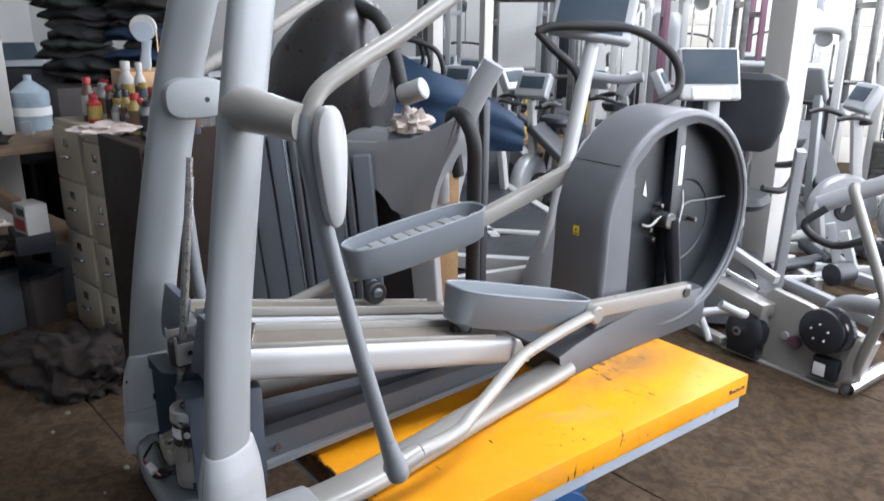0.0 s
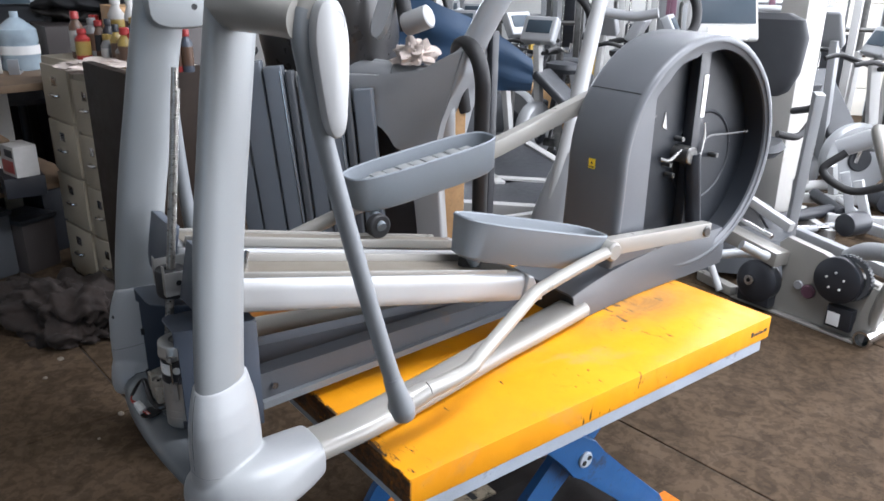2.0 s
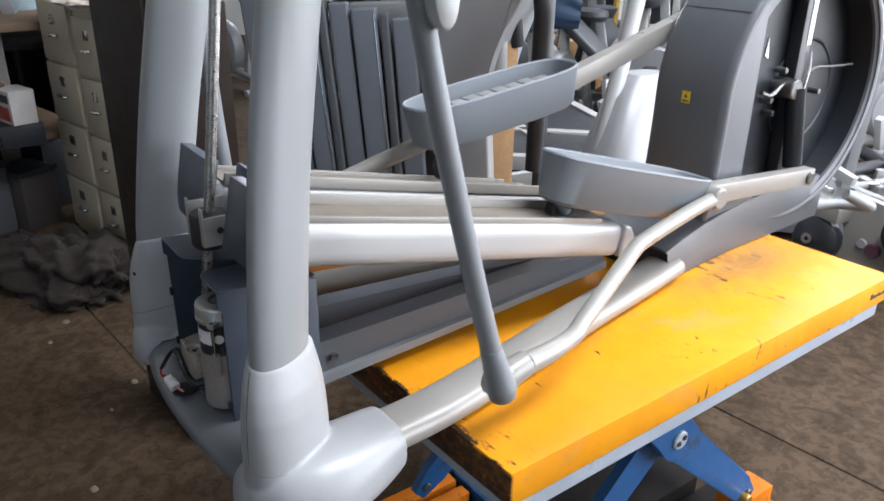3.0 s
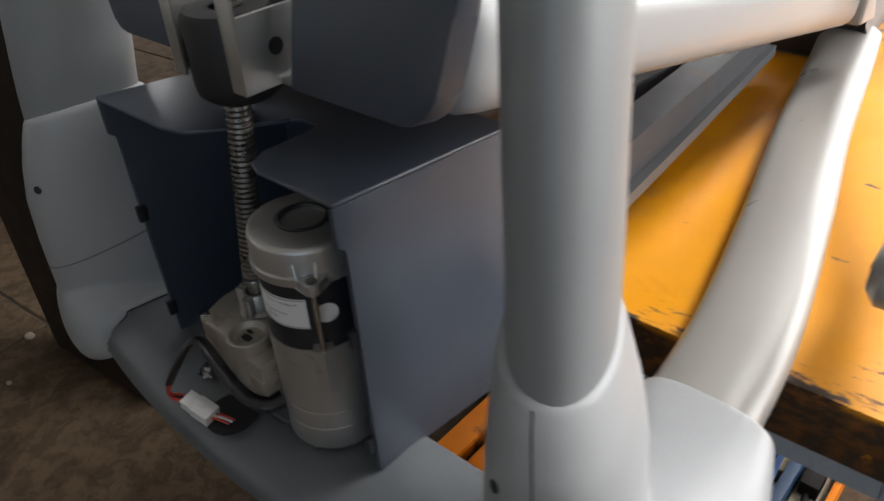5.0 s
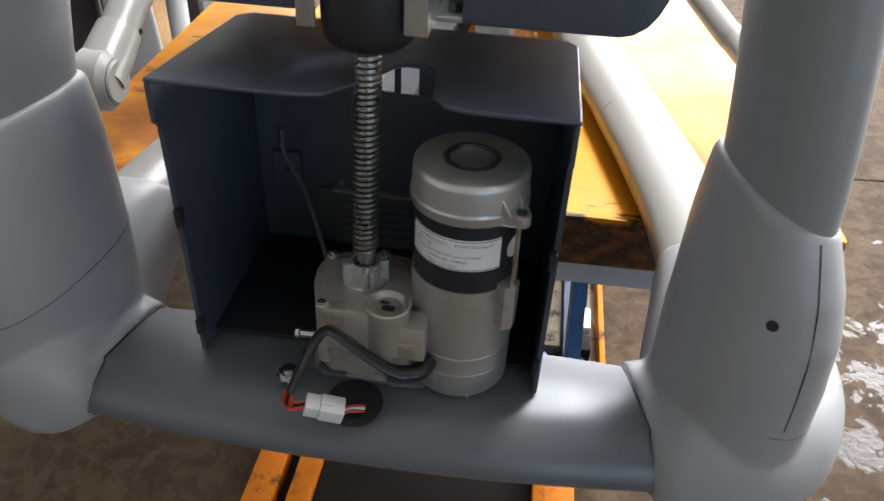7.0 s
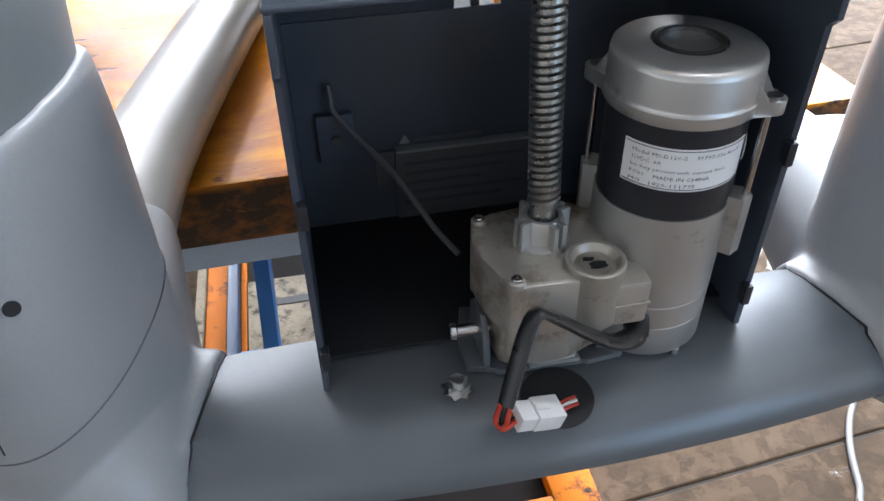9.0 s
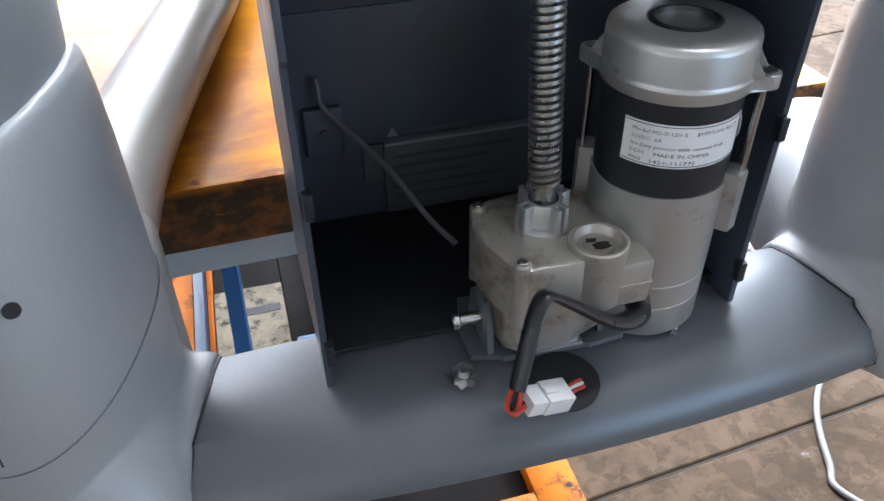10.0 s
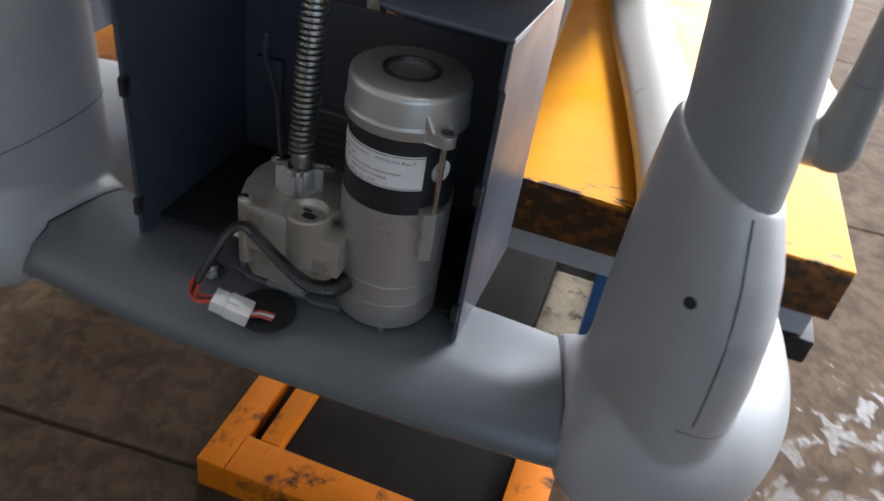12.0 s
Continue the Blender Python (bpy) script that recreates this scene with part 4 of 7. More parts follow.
for ang in (52, -128):
    # flat cast ear running off the cap's flange, with ribs, a tie rod and a flat lug on the body
    ao = radians(ang)
    out = [(MX + 0.0433 * math.sin(ao - radians(d)), MY - 0.0433 * math.cos(ao - radians(d))) for d in (30, 15)]
    cx, cy = MX + 0.0495 * math.sin(ao), MY - 0.0495 * math.cos(ao)
    out += [(cx + 0.0068 * math.sin(ao + radians(d)), cy - 0.0068 * math.cos(ao + radians(d))) for d in (-80, -50, -20, 10, 40, 70, 90)]
    out += [(MX + 0.0433 * math.sin(ao + radians(d)), MY - 0.0433 * math.cos(ao + radians(d))) for d in (16, 24)]
    out += [(MX + 0.037 * math.sin(ao + radians(d)), MY - 0.037 * math.cos(ao + radians(d))) for d in (20, 0, -26)]
    e_ = part("cap_ear", plate(out, 0.9135, 0.9225, 0.001), CAST, can)
    for d in (-16, 6):
        part("ear_rib", loft([[on_motor(ang + d - 1.2, 0.0418, 0.9220), on_motor(ang + d + 1.2, 0.0418, 0.9220), on_motor(ang + d + 1.2, 0.0418, 0.9340), on_motor(ang + d - 1.2, 0.0418, 0.9340)], [on_motor(ang + d * 0.7 - 0.8, 0.0485, 0.9220), on_motor(ang + d * 0.7 + 0.8, 0.0485, 0.9220), on_motor(ang + d * 0.7 + 0.8, 0.0485, 0.9232), on_motor(ang + d * 0.7 - 0.8, 0.0485, 0.9232)]]), CAST, e_)
    part("ear_screw", rod(on_motor(ang, 0.0495, 0.9224), on_motor(ang, 0.0495, 0.9236), 0.0042, 16), DARKSTEEL, e_)
    part("tie_rod", rod(on_motor(ang, 0.0485, 0.85), on_motor(ang, 0.0485, 0.9136), 0.0022, 10), STEEL, can, "thin steel tie rod")
    part("rod_lug", loft([[on_motor(ang - q, r_, z_) for q, r_ in ((10, 0.0385), (9.5, 0.0495), (0, 0.0525), (-9.5, 0.0495), (-10, 0.0385))] for z_ in (0.818, 0.8585)]), CAST, can, "flat cast lug for the tie rod")
part("base_bolt", rod((MX + 0.012, MY - 0.036, 0.7375), (MX + 0.012, MY - 0.036, 0.7425), 0.003, 10), STEEL, can)
gear = plate([(-0.049, 0.033), (-0.046, 0.047), (-0.040, 0.055), (-0.030, 0.060), (0.0, 0.064), (0.022, 0.062), (0.036, 0.048), (0.040, 0.024), (0.030, 0.004), (0.006, -0.017), (-0.029, -0.0165), (-0.0365, -0.013), (-0.040, -0.004), (-0.046, 0.014)], 0.786, 0.8265, 0.003, 2)
gbox = part("gearbox", gear, GREASECAST, tr, "dusty greasy cast aluminium gearbox")
part("gearbox_base", plate([(-0.042, 0.030), (-0.038, 0.0), (-0.030, -0.007), (0.004, -0.008), (0.034, 0.004), (0.036, 0.045), (0.02, 0.058), (-0.028, 0.056), (-0.040, 0.046)], 0.752, 0.7855, 0.002), GREASECAST, gbox)
part("gearbox_nose", box(0.014, -0.0195, 0.787, 0.049, 0.004, 0.8195, 0.0025), GREASECAST, gbox)
part("nose_flange", box(0.024, -0.0202, 0.8015, 0.0498, -0.0150, 0.8035, 0.0006), GREASECAST, gbox)
SX, SY = 0.0175, -0.0055
seat_ = lathe([(0.001, 0.789), (0.0172, 0.789), (0.0175, 0.793), (0.0175, 0.826), (0.0180, 0.8268), (0.0180, 0.8310), (0.0168, 0.8318), (0.0150, 0.8316), (0.0140, 0.8280), (0.0125, 0.8262), (0.0095, 0.8258), (0.0085, 0.8276), (0.001, 0.8278)], 40, m=Matrix.Translation((SX, SY, 0)))
seat_ = part("gear_seat", seat_, GREASECAST, gbox, "round cast seat with a worn hole")
part("seat_hole", plate([(0.0052 * math.cos(t_ * 0.6283) * (1.3 if t_ % 5 else 0.9), 0.0034 * math.sin(t_ * 0.6283)) for t_ in range(10)], 0.8279, 0.8284, 0, m=Matrix.Translation((SX + 0.001, SY - 0.002, 0))), RUBBER, seat_)
part("seat_slot", plate([(-0.0048, -0.0014), (0.0010, -0.0022), (0.0030, 0.0006), (-0.0036, 0.0020)], 0.8279, 0.8283, 0, m=Matrix.Translation((SX - 0.002, SY + 0.0045, 0))), RUBBER, seat_)
for gx, gy in ((-0.0325, -0.0115), (-0.0395, 0.0510), (0.002, 0.060)):
    post = part("gearbox_post", rod((gx, gy, 0.770), (gx, gy, 0.8292), 0.0052, 18, bevel=0.001), GREASECAST, gbox)
    part("gearbox_screw", lathe([(0.0012, 0.8292), (0.0030, 0.8292), (0.0034, 0.8296), (0.0034, 0.8304), (0.0028, 0.8309), (0.0012, 0.8309)], 16, m=Matrix.Translation((gx, gy, 0)), close=True), STEEL, post)
CX, CY = -0.0065, 0.0255
nut = lathe([(0.0095, 0.824), (0.0168, 0.824), (0.0172, 0.825), (0.0172, 0.8285), (0.0155, 0.8295), (0.0125, 0.8300), (0.0125, 0.8450), (0.0118, 0.8462), (0.0095, 0.8462)], 32, m=Matrix.Translation((CX, CY, 0)), close=True)
for k in range(4):
    a = radians(20 + 90 * k)
    for w_ in (-0.0045, 0.0012):
        box(w_, -0.0180, 0.8255, w_ + 0.0033, -0.0110, 0.8465, 0.0007, bm=nut, m=Matrix.Translation((CX, CY, 0)) @ Matrix.Rotation(a, 4, "Z"))
part("screw_collar", nut, CAST, gbox, "cast collar round the screw")
bracket = part("motor_bracket", plate([(-0.058, 0.004), (-0.040, 0.001), (-0.038, -0.003), (0.018, -0.0035), (0.021, -0.0065), (0.046, -0.0040), (0.049, 0.004), (0.046, 0.058), (-0.050, 0.062), (-0.058, 0.030)], B + 0.001, B + 0.0055, 0.001), BARGREY, tr, "grey notched motor bracket plate")
for xe in (-0.047, 0.030):
    part("bracket_ear", plate([(0.002, 0.0055), (0.045, 0.0055), (0.042, 0.030), (0.030, 0.042), (0.014, 0.040), (0.005, 0.026)], xe, xe + 0.0045, 0.001, m=Matrix.Translation((0, 0, B)) @ YZ), BARGREY, bracket)
# stamped steel stop with an oblong window in front of the gearbox
stop = bmesh.new()
for q in ((-0.016, 0.0058, 0.013, 0.0105), (-0.016, 0.0300, 0.013, 0.0345), (-0.016, 0.0105, -0.011, 0.0300), (0.008, 0.0105, 0.013, 0.0300)):
    box(q[0], -0.0045, B + q[1], q[2], -0.0015, B + q[3], 0.0006, bm=stop)
box(-0.018, -0.006, B + 0.0056, 0.016, 0.004, B + 0.0085, 0.0008, bm=stop)
part("stop_bracket", stop, CAST, bracket, "small stamped bracket with an oblong window")
part("pivot_bolt", rod((-0.062, 0.018, B + 0.026), (0.034, 0.018, B + 0.026), 0.0042, 14), STEEL, tr, "steel pivot bolt")
nb = rod((-0.0665, -0.0075, B + 0.0012), (-0.0665, -0.0075, B + 0.0065), 0.0078, 6)
rod((-0.0665, -0.0075, B + 0.0065), (-0.0665, -0.0075, B + 0.0095), 0.0045, 14, bm=nb)
star = [((0.0115 if k % 2 else 0.0085) * math.cos(math.pi * k / 8), (0.0115 if k % 2 else 0.0085) * math.sin(math.pi * k / 8)) for k in range(16)]
part("star_washer", plate(star, 0, 0.0012, 0, m=pose(-0.0665, -0.0075, B + 0.0, 0, 3, 0)), STEEL, tr, "toothed steel washer")
part("flange_nut", nb, STEEL, tr, "bright steel nut")

part("bolt_head", rod((-0.0665, 0.018, B + 0.026), (-0.0615, 0.018, B + 0.026), 0.0062, 16, bevel=0.001), STEEL, tr)
# motor lead and connector
lead = sweep([(0.050, -0.006, B + 0.037), (0.044, -0.019, B + 0.036), (0.028, -0.026, B + 0.040), (0.010, -0.028, B + 0.052), (-0.010, -0.028, B + 0.068), (-0.024, -0.029, B + 0.0775), (-0.033, -0.036, B + 0.070), (-0.041, -0.045, B + 0.052), (-0.0485, -0.0535, B + 0.033)], [0.0085, 0.008, 0.0072, 0.0068, 0.0066, 0.0062, 0.0062, 0.0060, 0.0058], 12, 6, [0.0075, 0.0065, 0.0045, 0.0036, 0.0034, 0.0030, 0.0032, 0.0034, 0.0034])
part("motor_lead", lead, WIREBLACK, tr, "flattened black sleeved motor lead")
for dx, mt in ((-0.0026, WIRERED), (0.0004, WIREBLACK), (0.0032, WIRERED)):
    part("connector_wire", sweep([(-0.049 + dx, -0.0535, B + 0.034), (-0.052 + dx, -0.056 - dx * 0.5, B + 0.022), (-0.050, -0.053 + dx, B + 0.014), (-0.041, -0.0475 + dx, B + 0.012)], 0.0016, 6, 5), mt, tr)
    part("connector_wire", sweep([(-0.0115, -0.0410 + dx, B + 0.004), (-0.004, -0.0385 + dx, B + 0.005), (0.004, -0.034 + dx, B + 0.0012)], 0.0012, 6, 5), mt if mt is WIRERED else NYLON, tr)
PLUG = Matrix.Translation((-0.0258, -0.0448, B + 0.009)) @ Matrix.Rotation(radians(11), 4, "Z") @ Matrix.Rotation(radians(17), 4, "Y") @ Matrix.Rotation(radians(6), 4, "X")
part("connector", box(-0.004, -0.0085, -0.0065, 0.0155, 0.0085, 0.0065, 0.001, m=PLUG), NYLON, tr, "white nylon connector plug")
part("connector_socket", box(-0.0155, -0.0075, -0.006, -0.0042, 0.0075, 0.0055, 0.0008, m=PLUG), NYLON, tr)
part("connector_latch", box(-0.004, -0.0025, 0.0066, 0.006, 0.0025, 0.0078, 0.0004, m=PLUG), NYLON, tr)
part("grey_lead", sweep([(-0.12, 0.176, 0.871), (-0.119, 0.174, 0.861), (-0.118, 0.17, 0.852), (-0.106, 0.16, 0.839), (-0.092, 0.145, 0.827), (-0.077, 0.122, 0.814), (-0.06, 0.095, 0.793), (-0.048, 0.072, 0.786)], 0.0022, 8, 6), CABLE, tr, "thin grey lead")

# pedals, their arms and rollers
def pedal(cx, front, rear, arm_end, wheel):
    """front, rear: (y, z) of the rim's middle line; the tray hangs below it."""
    d = Vector((0, rear[0] - front[0], rear[1] - front[1]))
    L = d.length
    m = Matrix.Translation((cx, front[0], front[1])) @ Matrix.Rotation(math.atan2(d.z, d.y), 4, "X")

    def ring(a, y0, y1, z, lift_=0.0, p=3.4, n=40):
        out = []
        for i in range(n):
            t = 2 * math.pi * i / n
            c, s = math.cos(t), math.sin(t)
            x = a * math.copysign(abs(c) ** (2 / p), c)
            y = (y0 + y1) / 2 + (y1 - y0) / 2 * math.copysign(abs(s) ** (2 / p), s)
            out.append(Vector((x, y, z + lift_ * (1 - (y - y0) / (y1 - y0)))))
        return out

    outer = loft([ring(0.052, 0.03, L - 0.02, -0.105), ring(0.062, 0.012, L - 0.008, -0.095), ring(0.075, 0.0, L, -0.01), ring(0.0775, -0.003, L + 0.003, 0.0), ring(0.0755, 0.0, L, 0.004), ring(0.071, 0.005, L - 0.005, 0.001), ring(0.066, 0.014, L - 0.012, -0.048), ring(0.001, L * 0.45, L * 0.55, -0.05)])
    bmesh.ops.transform(outer, matrix=m, verts=outer.verts)
    p_ = part("foot_pedal", outer, PEDAL, tr, "deep blue grey plastic foot pedal")
    mat_ = bmesh.new()
    for k in range(9):
        y = 0.075 + (L - 0.15) * k / 8
        w_ = 0.044 if k in (0, 8) else 0.056
        box(-w_, y - 0.019, -0.05, w_, y + 0.019, -0.030 + 0.001 * (k % 2), 0.002, bm=mat_)
    bmesh.ops.transform(mat_, matrix=m, verts=mat_.verts)
    part("tread_rib", mat_, TREAD, p_, "paler ribbed tread")
    a = m @ Vector((0, L - 0.03, -0.055))
    b = Vector(arm_end)
    dd = b - a
    ma = Matrix.Translation(a) @ dd.to_track_quat("Y", "Z").to_matrix().to_4x4()
    part("pedal_arm", box(-0.02, 0, -0.026, 0.02, dd.length + 0.03, 0.026, 0.006, m=ma), CHAMPAGNE, tr, "champagne grey pedal arm beam")
    part("arm_bolt", rod(b + Vector((0.018, 0, 0)), b + Vector((0.028, 0, 0)), 0.018, 16, bevel=0.003), DARKSTEEL, tr)
    wc = Vector(wheel)
    part("roller", lathe([(0.008, -0.014), (0.03, -0.014), (0.034, -0.01), (0.034, 0.01), (0.03, 0.014), (0.008, 0.014)], 24, m=Matrix.Translation(wc) @ Matrix.Rotation(radians(90), 4, "Y")), RUBBER, tr, "black rubber track roller")
    part("roller_stem", sweep([wc + Vector((0.02, 0, 0)), m @ Vector((0.0, 0.06, -0.1))], 0.014, 12, 1), PEDAL, tr)


pedal(0.14, (0.75, 1.115), (1.27, 0.972), (0.135, 1.78, 0.885), (0.12, 0.80, 0.975))
pedal(-0.185, (0.60, 1.165), (1.10, 1.232), (-0.16, 1.74, 1.375), (-0.12, 0.66, 1.035))

# handlebar arms and links
part("arm_boss", sweep([(0.22, 0.15, 1.645), (0.31, 0.16, 1.642), (0.36, 0.175, 1.637), (0.405, 0.2, 1.63)], [0.046, 0.042, 0.038, 0.036], 22, 4), CHAMPAGNE, tr, "pale grey pivot boss")
# arm in two greys: the light on its upper length put into the paint
part("handlebar", sweep([(0.405, 0.735, 2.06), (0.405, 0.725, 1.99), (0.405, 0.66, 1.93), (0.405, 0.55, 1.865), (0.405, 0.42, 1.79), (0.405, 0.30, 1.728), (0.405, 0.235, 1.685), (0.405, 0.205, 1.63)], 0.018, 16, 5), CHAMPAGNE, tr, "bent handlebar, in a lighter grey for the light on it")
part("swing_arm", sweep([(0.405, 0.208, 1.645), (0.405, 0.205, 1.63), (0.405, 0.205, 1.58), (0.405, 0.24, 1.41), (0.407, 0.285, 1.22), (0.413, 0.335, 1.02), (0.423, 0.380, 0.845)], 0.018, 16, 5), ARMGREY, tr, "bent slate grey swing arm tube")
for xx, yy, zz in ((0.432, 0.242, 1.546),):
    cv = loft([superring(0, 0, -0.016, 0.028, 0.11, 36, 2.6), superring(0, 0, -0.012, 0.037, 0.126, 36, 2.6), superring(0, 0, 0.008, 0.039, 0.129, 36, 2.6), superring(0, 0, 0.016, 0.035, 0.124, 36, 2.6), superring(0, 0, 0.02, 0.024, 0.11, 36, 2.6)])
    for v in cv.verts:
        v.co.x *= 0.86 + 0.14 * max(-1, min(1, v.co.y / 0.06))
    bmesh.ops.transform(cv, matrix=Matrix.Translation((xx, yy, zz)) @ Matrix.Rotation(radians(2), 4, "X") @ Matrix.Scale(0.92, 4) @ Matrix(((0, 0, 1, 0), (1, 0, 0, 0), (0, 1, 0, 0), (0, 0, 0, 1))), verts=cv.verts)
    part("arm_cover", cv, WHITEGREY, tr, "rounded pale grey arm cover")
    part("cover_disc", lathe([(0.0185, 0.0), (0.0200, 0.0), (0.0200, 0.0008), (0.0185, 0.0008)], 36, m=Matrix.Translation((xx + 0.0175, yy + 0.002, zz + 0.079)) @ Matrix.Rotation(radians(90), 4, "Y"), close=True), WHITEGREY, tr, "thin moulded ring on the arm cover")


def link_head(hub, seam, sign):
    """Barrel at the lower end of a link, beside the swing arm's boot: inner cap disc, neck and seam ring."""
    hub, seam = Vector(hub), Vector(seam)
    ax = Vector((sign, 0, 0))
    way = (seam - hub).normalized()
    head = rod(hub - ax * 0.020, hub + ax * 0.020, 0.0325, 28, bevel=0.007)
    sweep([hub, hub + way * 0.025, seam - way * 0.001, seam], [0.027, 0.0265, 0.0245, 0.0235], 22, 4, bm=head)
    h = part("link_head", head, CHAMPAGNE, tr, "round champagne grey link head")
    part("cap_disc", lathe([(0.001, 0.0), (0.0225, 0.0), (0.0235, 0.002), (0.0215, 0.004), (0.001, 0.0046)], 28, m=Matrix.Translation(hub - ax * 0.0195) @ ax.to_track_quat("-Z", "Y").to_matrix().to_4x4()), CHAMPAGNE, h, "flat round cap disc")
    part("seam_ring", lathe([(0.021, -0.0012), (0.0232, -0.0012), (0.0232, 0.0012), (0.021, 0.0012)], 24, m=Matrix.Translation(seam + way * 0.001) @ way.to_track_quat("Z", "Y").to_matrix().to_4x4(), close=True), ARMGREY, h)
    part("set_screw", rod(seam + way * 0.009 - ax * 0.0215 - Vector((0, 0, 0.004)), seam + way * 0.009 - ax * 0.0232 - Vector((0, 0, 0.004)), 0.0032, 12), RUBBER, h)


link_head((0.404, 0.402, 0.819), (0.402, 0.462, 0.833), 1)
part("arm_boot", sweep([(0.4195, 0.364, 0.905), (0.4235, 0.379, 0.852), (0.4255, 0.387, 0.823), (0.426, 0.391, 0.804), (0.426, 0.393, 0.795)], [0.019, 0.0235, 0.027, 0.024, 0.013], 22, 5), ARMGREY, tr, "slate grey boot at the arm's lower end")
part("drive_link", sweep([(0.4045, 0.463, 0.832), (0.398, 0.52, 0.832), (0.386, 0.575, 0.831), (0.377, 0.612, 0.834), (0.36, 0.65, 0.843), (0.285, 0.845, 0.892), (0.266, 0.893, 0.903), (0.25, 0.945, 0.909), (0.222, 1.14, 0.932), (0.209, 1.248, 0.94)], [0.0215, 0.020, 0.018, 0.018, 0.018, 0.018, 0.018, 0.018, 0.018, 0.018], 16, 5), CHAMPAGNE, tr, "bent champagne grey drive link")
part("link_end", rod((0.17, 1.25, 0.94), (0.228, 1.25, 0.94), 0.028, 18, bevel=0.005), CHAMPAGNE, tr)
link_head((-0.352, 0.268, 0.856), (-0.350, 0.322, 0.888), -1)
part("arm_boot", sweep([(-0.386, 0.232, 0.98), (-0.389, 0.244, 0.925), (-0.390, 0.247, 0.912), (-0.392, 0.257, 0.872), (-0.392, 0.262, 0.850), (-0.392, 0.264, 0.838)], [0.0185, 0.022, 0.0205, 0.027, 0.025, 0.014], 22, 5), ARMGREY, tr, "slate grey boot at the arm's lower end")
fb = loft([superring(0, 0, -0.03, 0.075, 0.05, 28, 3), superring(0, 0, 0.004, 0.078, 0.052, 28, 3), superring(0, 0, 0.014, 0.072, 0.047, 28, 3), superring(0, 0, 0.018, 0.05, 0.03, 28, 3)])
bmesh.ops.transform(fb, matrix=Matrix.Translation((-0.183, 0.192, 1.626)) @ YZ, verts=fb.verts)
fbp = part("arm_boss", fb, SILVER, tr, "rounded grey pivot cover")
part("pivot_screw", rod((-0.168, 0.218, 1.622), (-0.1645, 0.218, 1.622), 0.007, 12), RUBBER, fbp)
# paler than the arm below it, for the light painted on this length
part("handlebar", sweep([(-0.36, 0.70, 2.10), (-0.36, 0.715, 2.03), (-0.36, 0.735, 1.965), (-0.36, 0.69, 1.91), (-0.36, 0.50, 1.80), (-0.36, 0.34, 1.715), (-0.36, 0.25, 1.665), (-0.36, 0.21, 1.6)], 0.018, 16, 5), CHAMPAGNE, tr, "bent handlebar, in a lighter grey for the light on it")
part("swing_arm", sweep([(-0.36, 0.215, 1.62), (-0.36, 0.21, 1.6), (-0.362, 0.2, 1.45), (-0.372, 0.21, 1.2), (-0.386, 0.232, 0.96)], 0.018, 16, 5), ARMGREY, tr, "bent slate grey swing arm tube")
part("drive_link", sweep([(-0.350, 0.3225, 0.8885), (-0.347, 0.372, 0.918), (-0.335, 0.48, 0.965), (-0.275, 0.72, 1.055), (-0.215, 0.9, 1.12), (-0.19, 1.0, 1.15)], 0.021, 16, 5), CHAMPAGNE, tr, "bent champagne grey drive link")

# rear drive housing
WY, WZ = 1.785, 1.13
AXX = Matrix.Translation((0, WY, WZ)) @ Matrix.Rotation(radians(90), 4, "Y")
# side outline (y, z): straight flared front leg, round over the top and the rear
RIM = [(1.366, 0.800), (1.374, 0.850), (1.381, 0.910), (1.386, 0.980), (1.389, 1.050)]
RIM += [(WY + 0.395 * math.cos(radians(t)), WZ + 0.395 * math.sin(radians(t))) for t in range(176, -112, -6)]
RIM += [(1.60, 0.762), (1.52, 0.766), (1.44, 0.778)]


def inset(d):
    """The outline moved inwards by d."""
    out, n = [], len(RIM)
    for i, (y, z) in enumerate(RIM):
        (ya, za), (yb, zb) = RIM[i - 1], RIM[(i + 1) % n]
        ln = math.hypot(yb - ya, zb - za)
        out.append((y + d * (zb - za) / ln, z - d * (yb - ya) / ln))
    return out


def mouth(i, y, z, grow=0.0):
    """Edge of the open side on the way from the outline to the middle: round, but cut straight in front."""
    cy, cz = WY + 0.012, WZ
    dy, dz = y - cy, z - cz
    ln = math.hypot(dy, dz)
    dy, dz = dy / ln, dz / ln
    r_ = 0.348
    if dy < -0.01:
        r_ = min(r_, (1.532 - cy) / dy)
    if dz < -0.01:
        r_ = min(r_, (0.80 - cz) / dz)
    ang = math.degrees(math.atan2(dz, dy))
    if 85 < ang < 140:
        r_ += 0.012 * noise.noise(Vector((ang * 0.19, 0.3, 1.7))) - 0.006
    return (cy + dy * (r_ + grow), cz + dz * (r_ + grow))


hoop = loft([[Vector((x, y, z)) for y, z in inset(d)] for d, x in ((0.016, -0.136), (0.004, -0.128), (0.0, -0.115), (0.0, 0.082), (0.003, 0.094), (0.010, 0.102), (0.019, 0.1045), (0.027, 0.101), (0.027, -0.130))], None, False, True)
hp = part("drive_housing", hoop, HOOP, tr, "round charcoal plastic drive housing, open at the side")
inn = inset(0.024)
lip = loft([[Vector((x, *q)) for q in ring] for x, ring in ((0.0985, inn), (0.091, [mouth(i, *q) for i, q in enumerate(inn)]), (0.082, [mouth(i, *q) for i, q in enumerate(inn)]), (0.086, inn))], None, False, True)
part("side_flange", lip, HOOP, hp, "charcoal side flange with a torn edge, broad in front")
INNER = mat("blue_black_inner_plastic", (0.011, 0.014, 0.019), 0.45, 0.0, 0.15, 6, 0.1, 300, 0.05)
part("housing_back", plate(inset(0.028), -0.004, 0.006, 0.0, m=YZ), INNER, hp, "blue black inner panel")
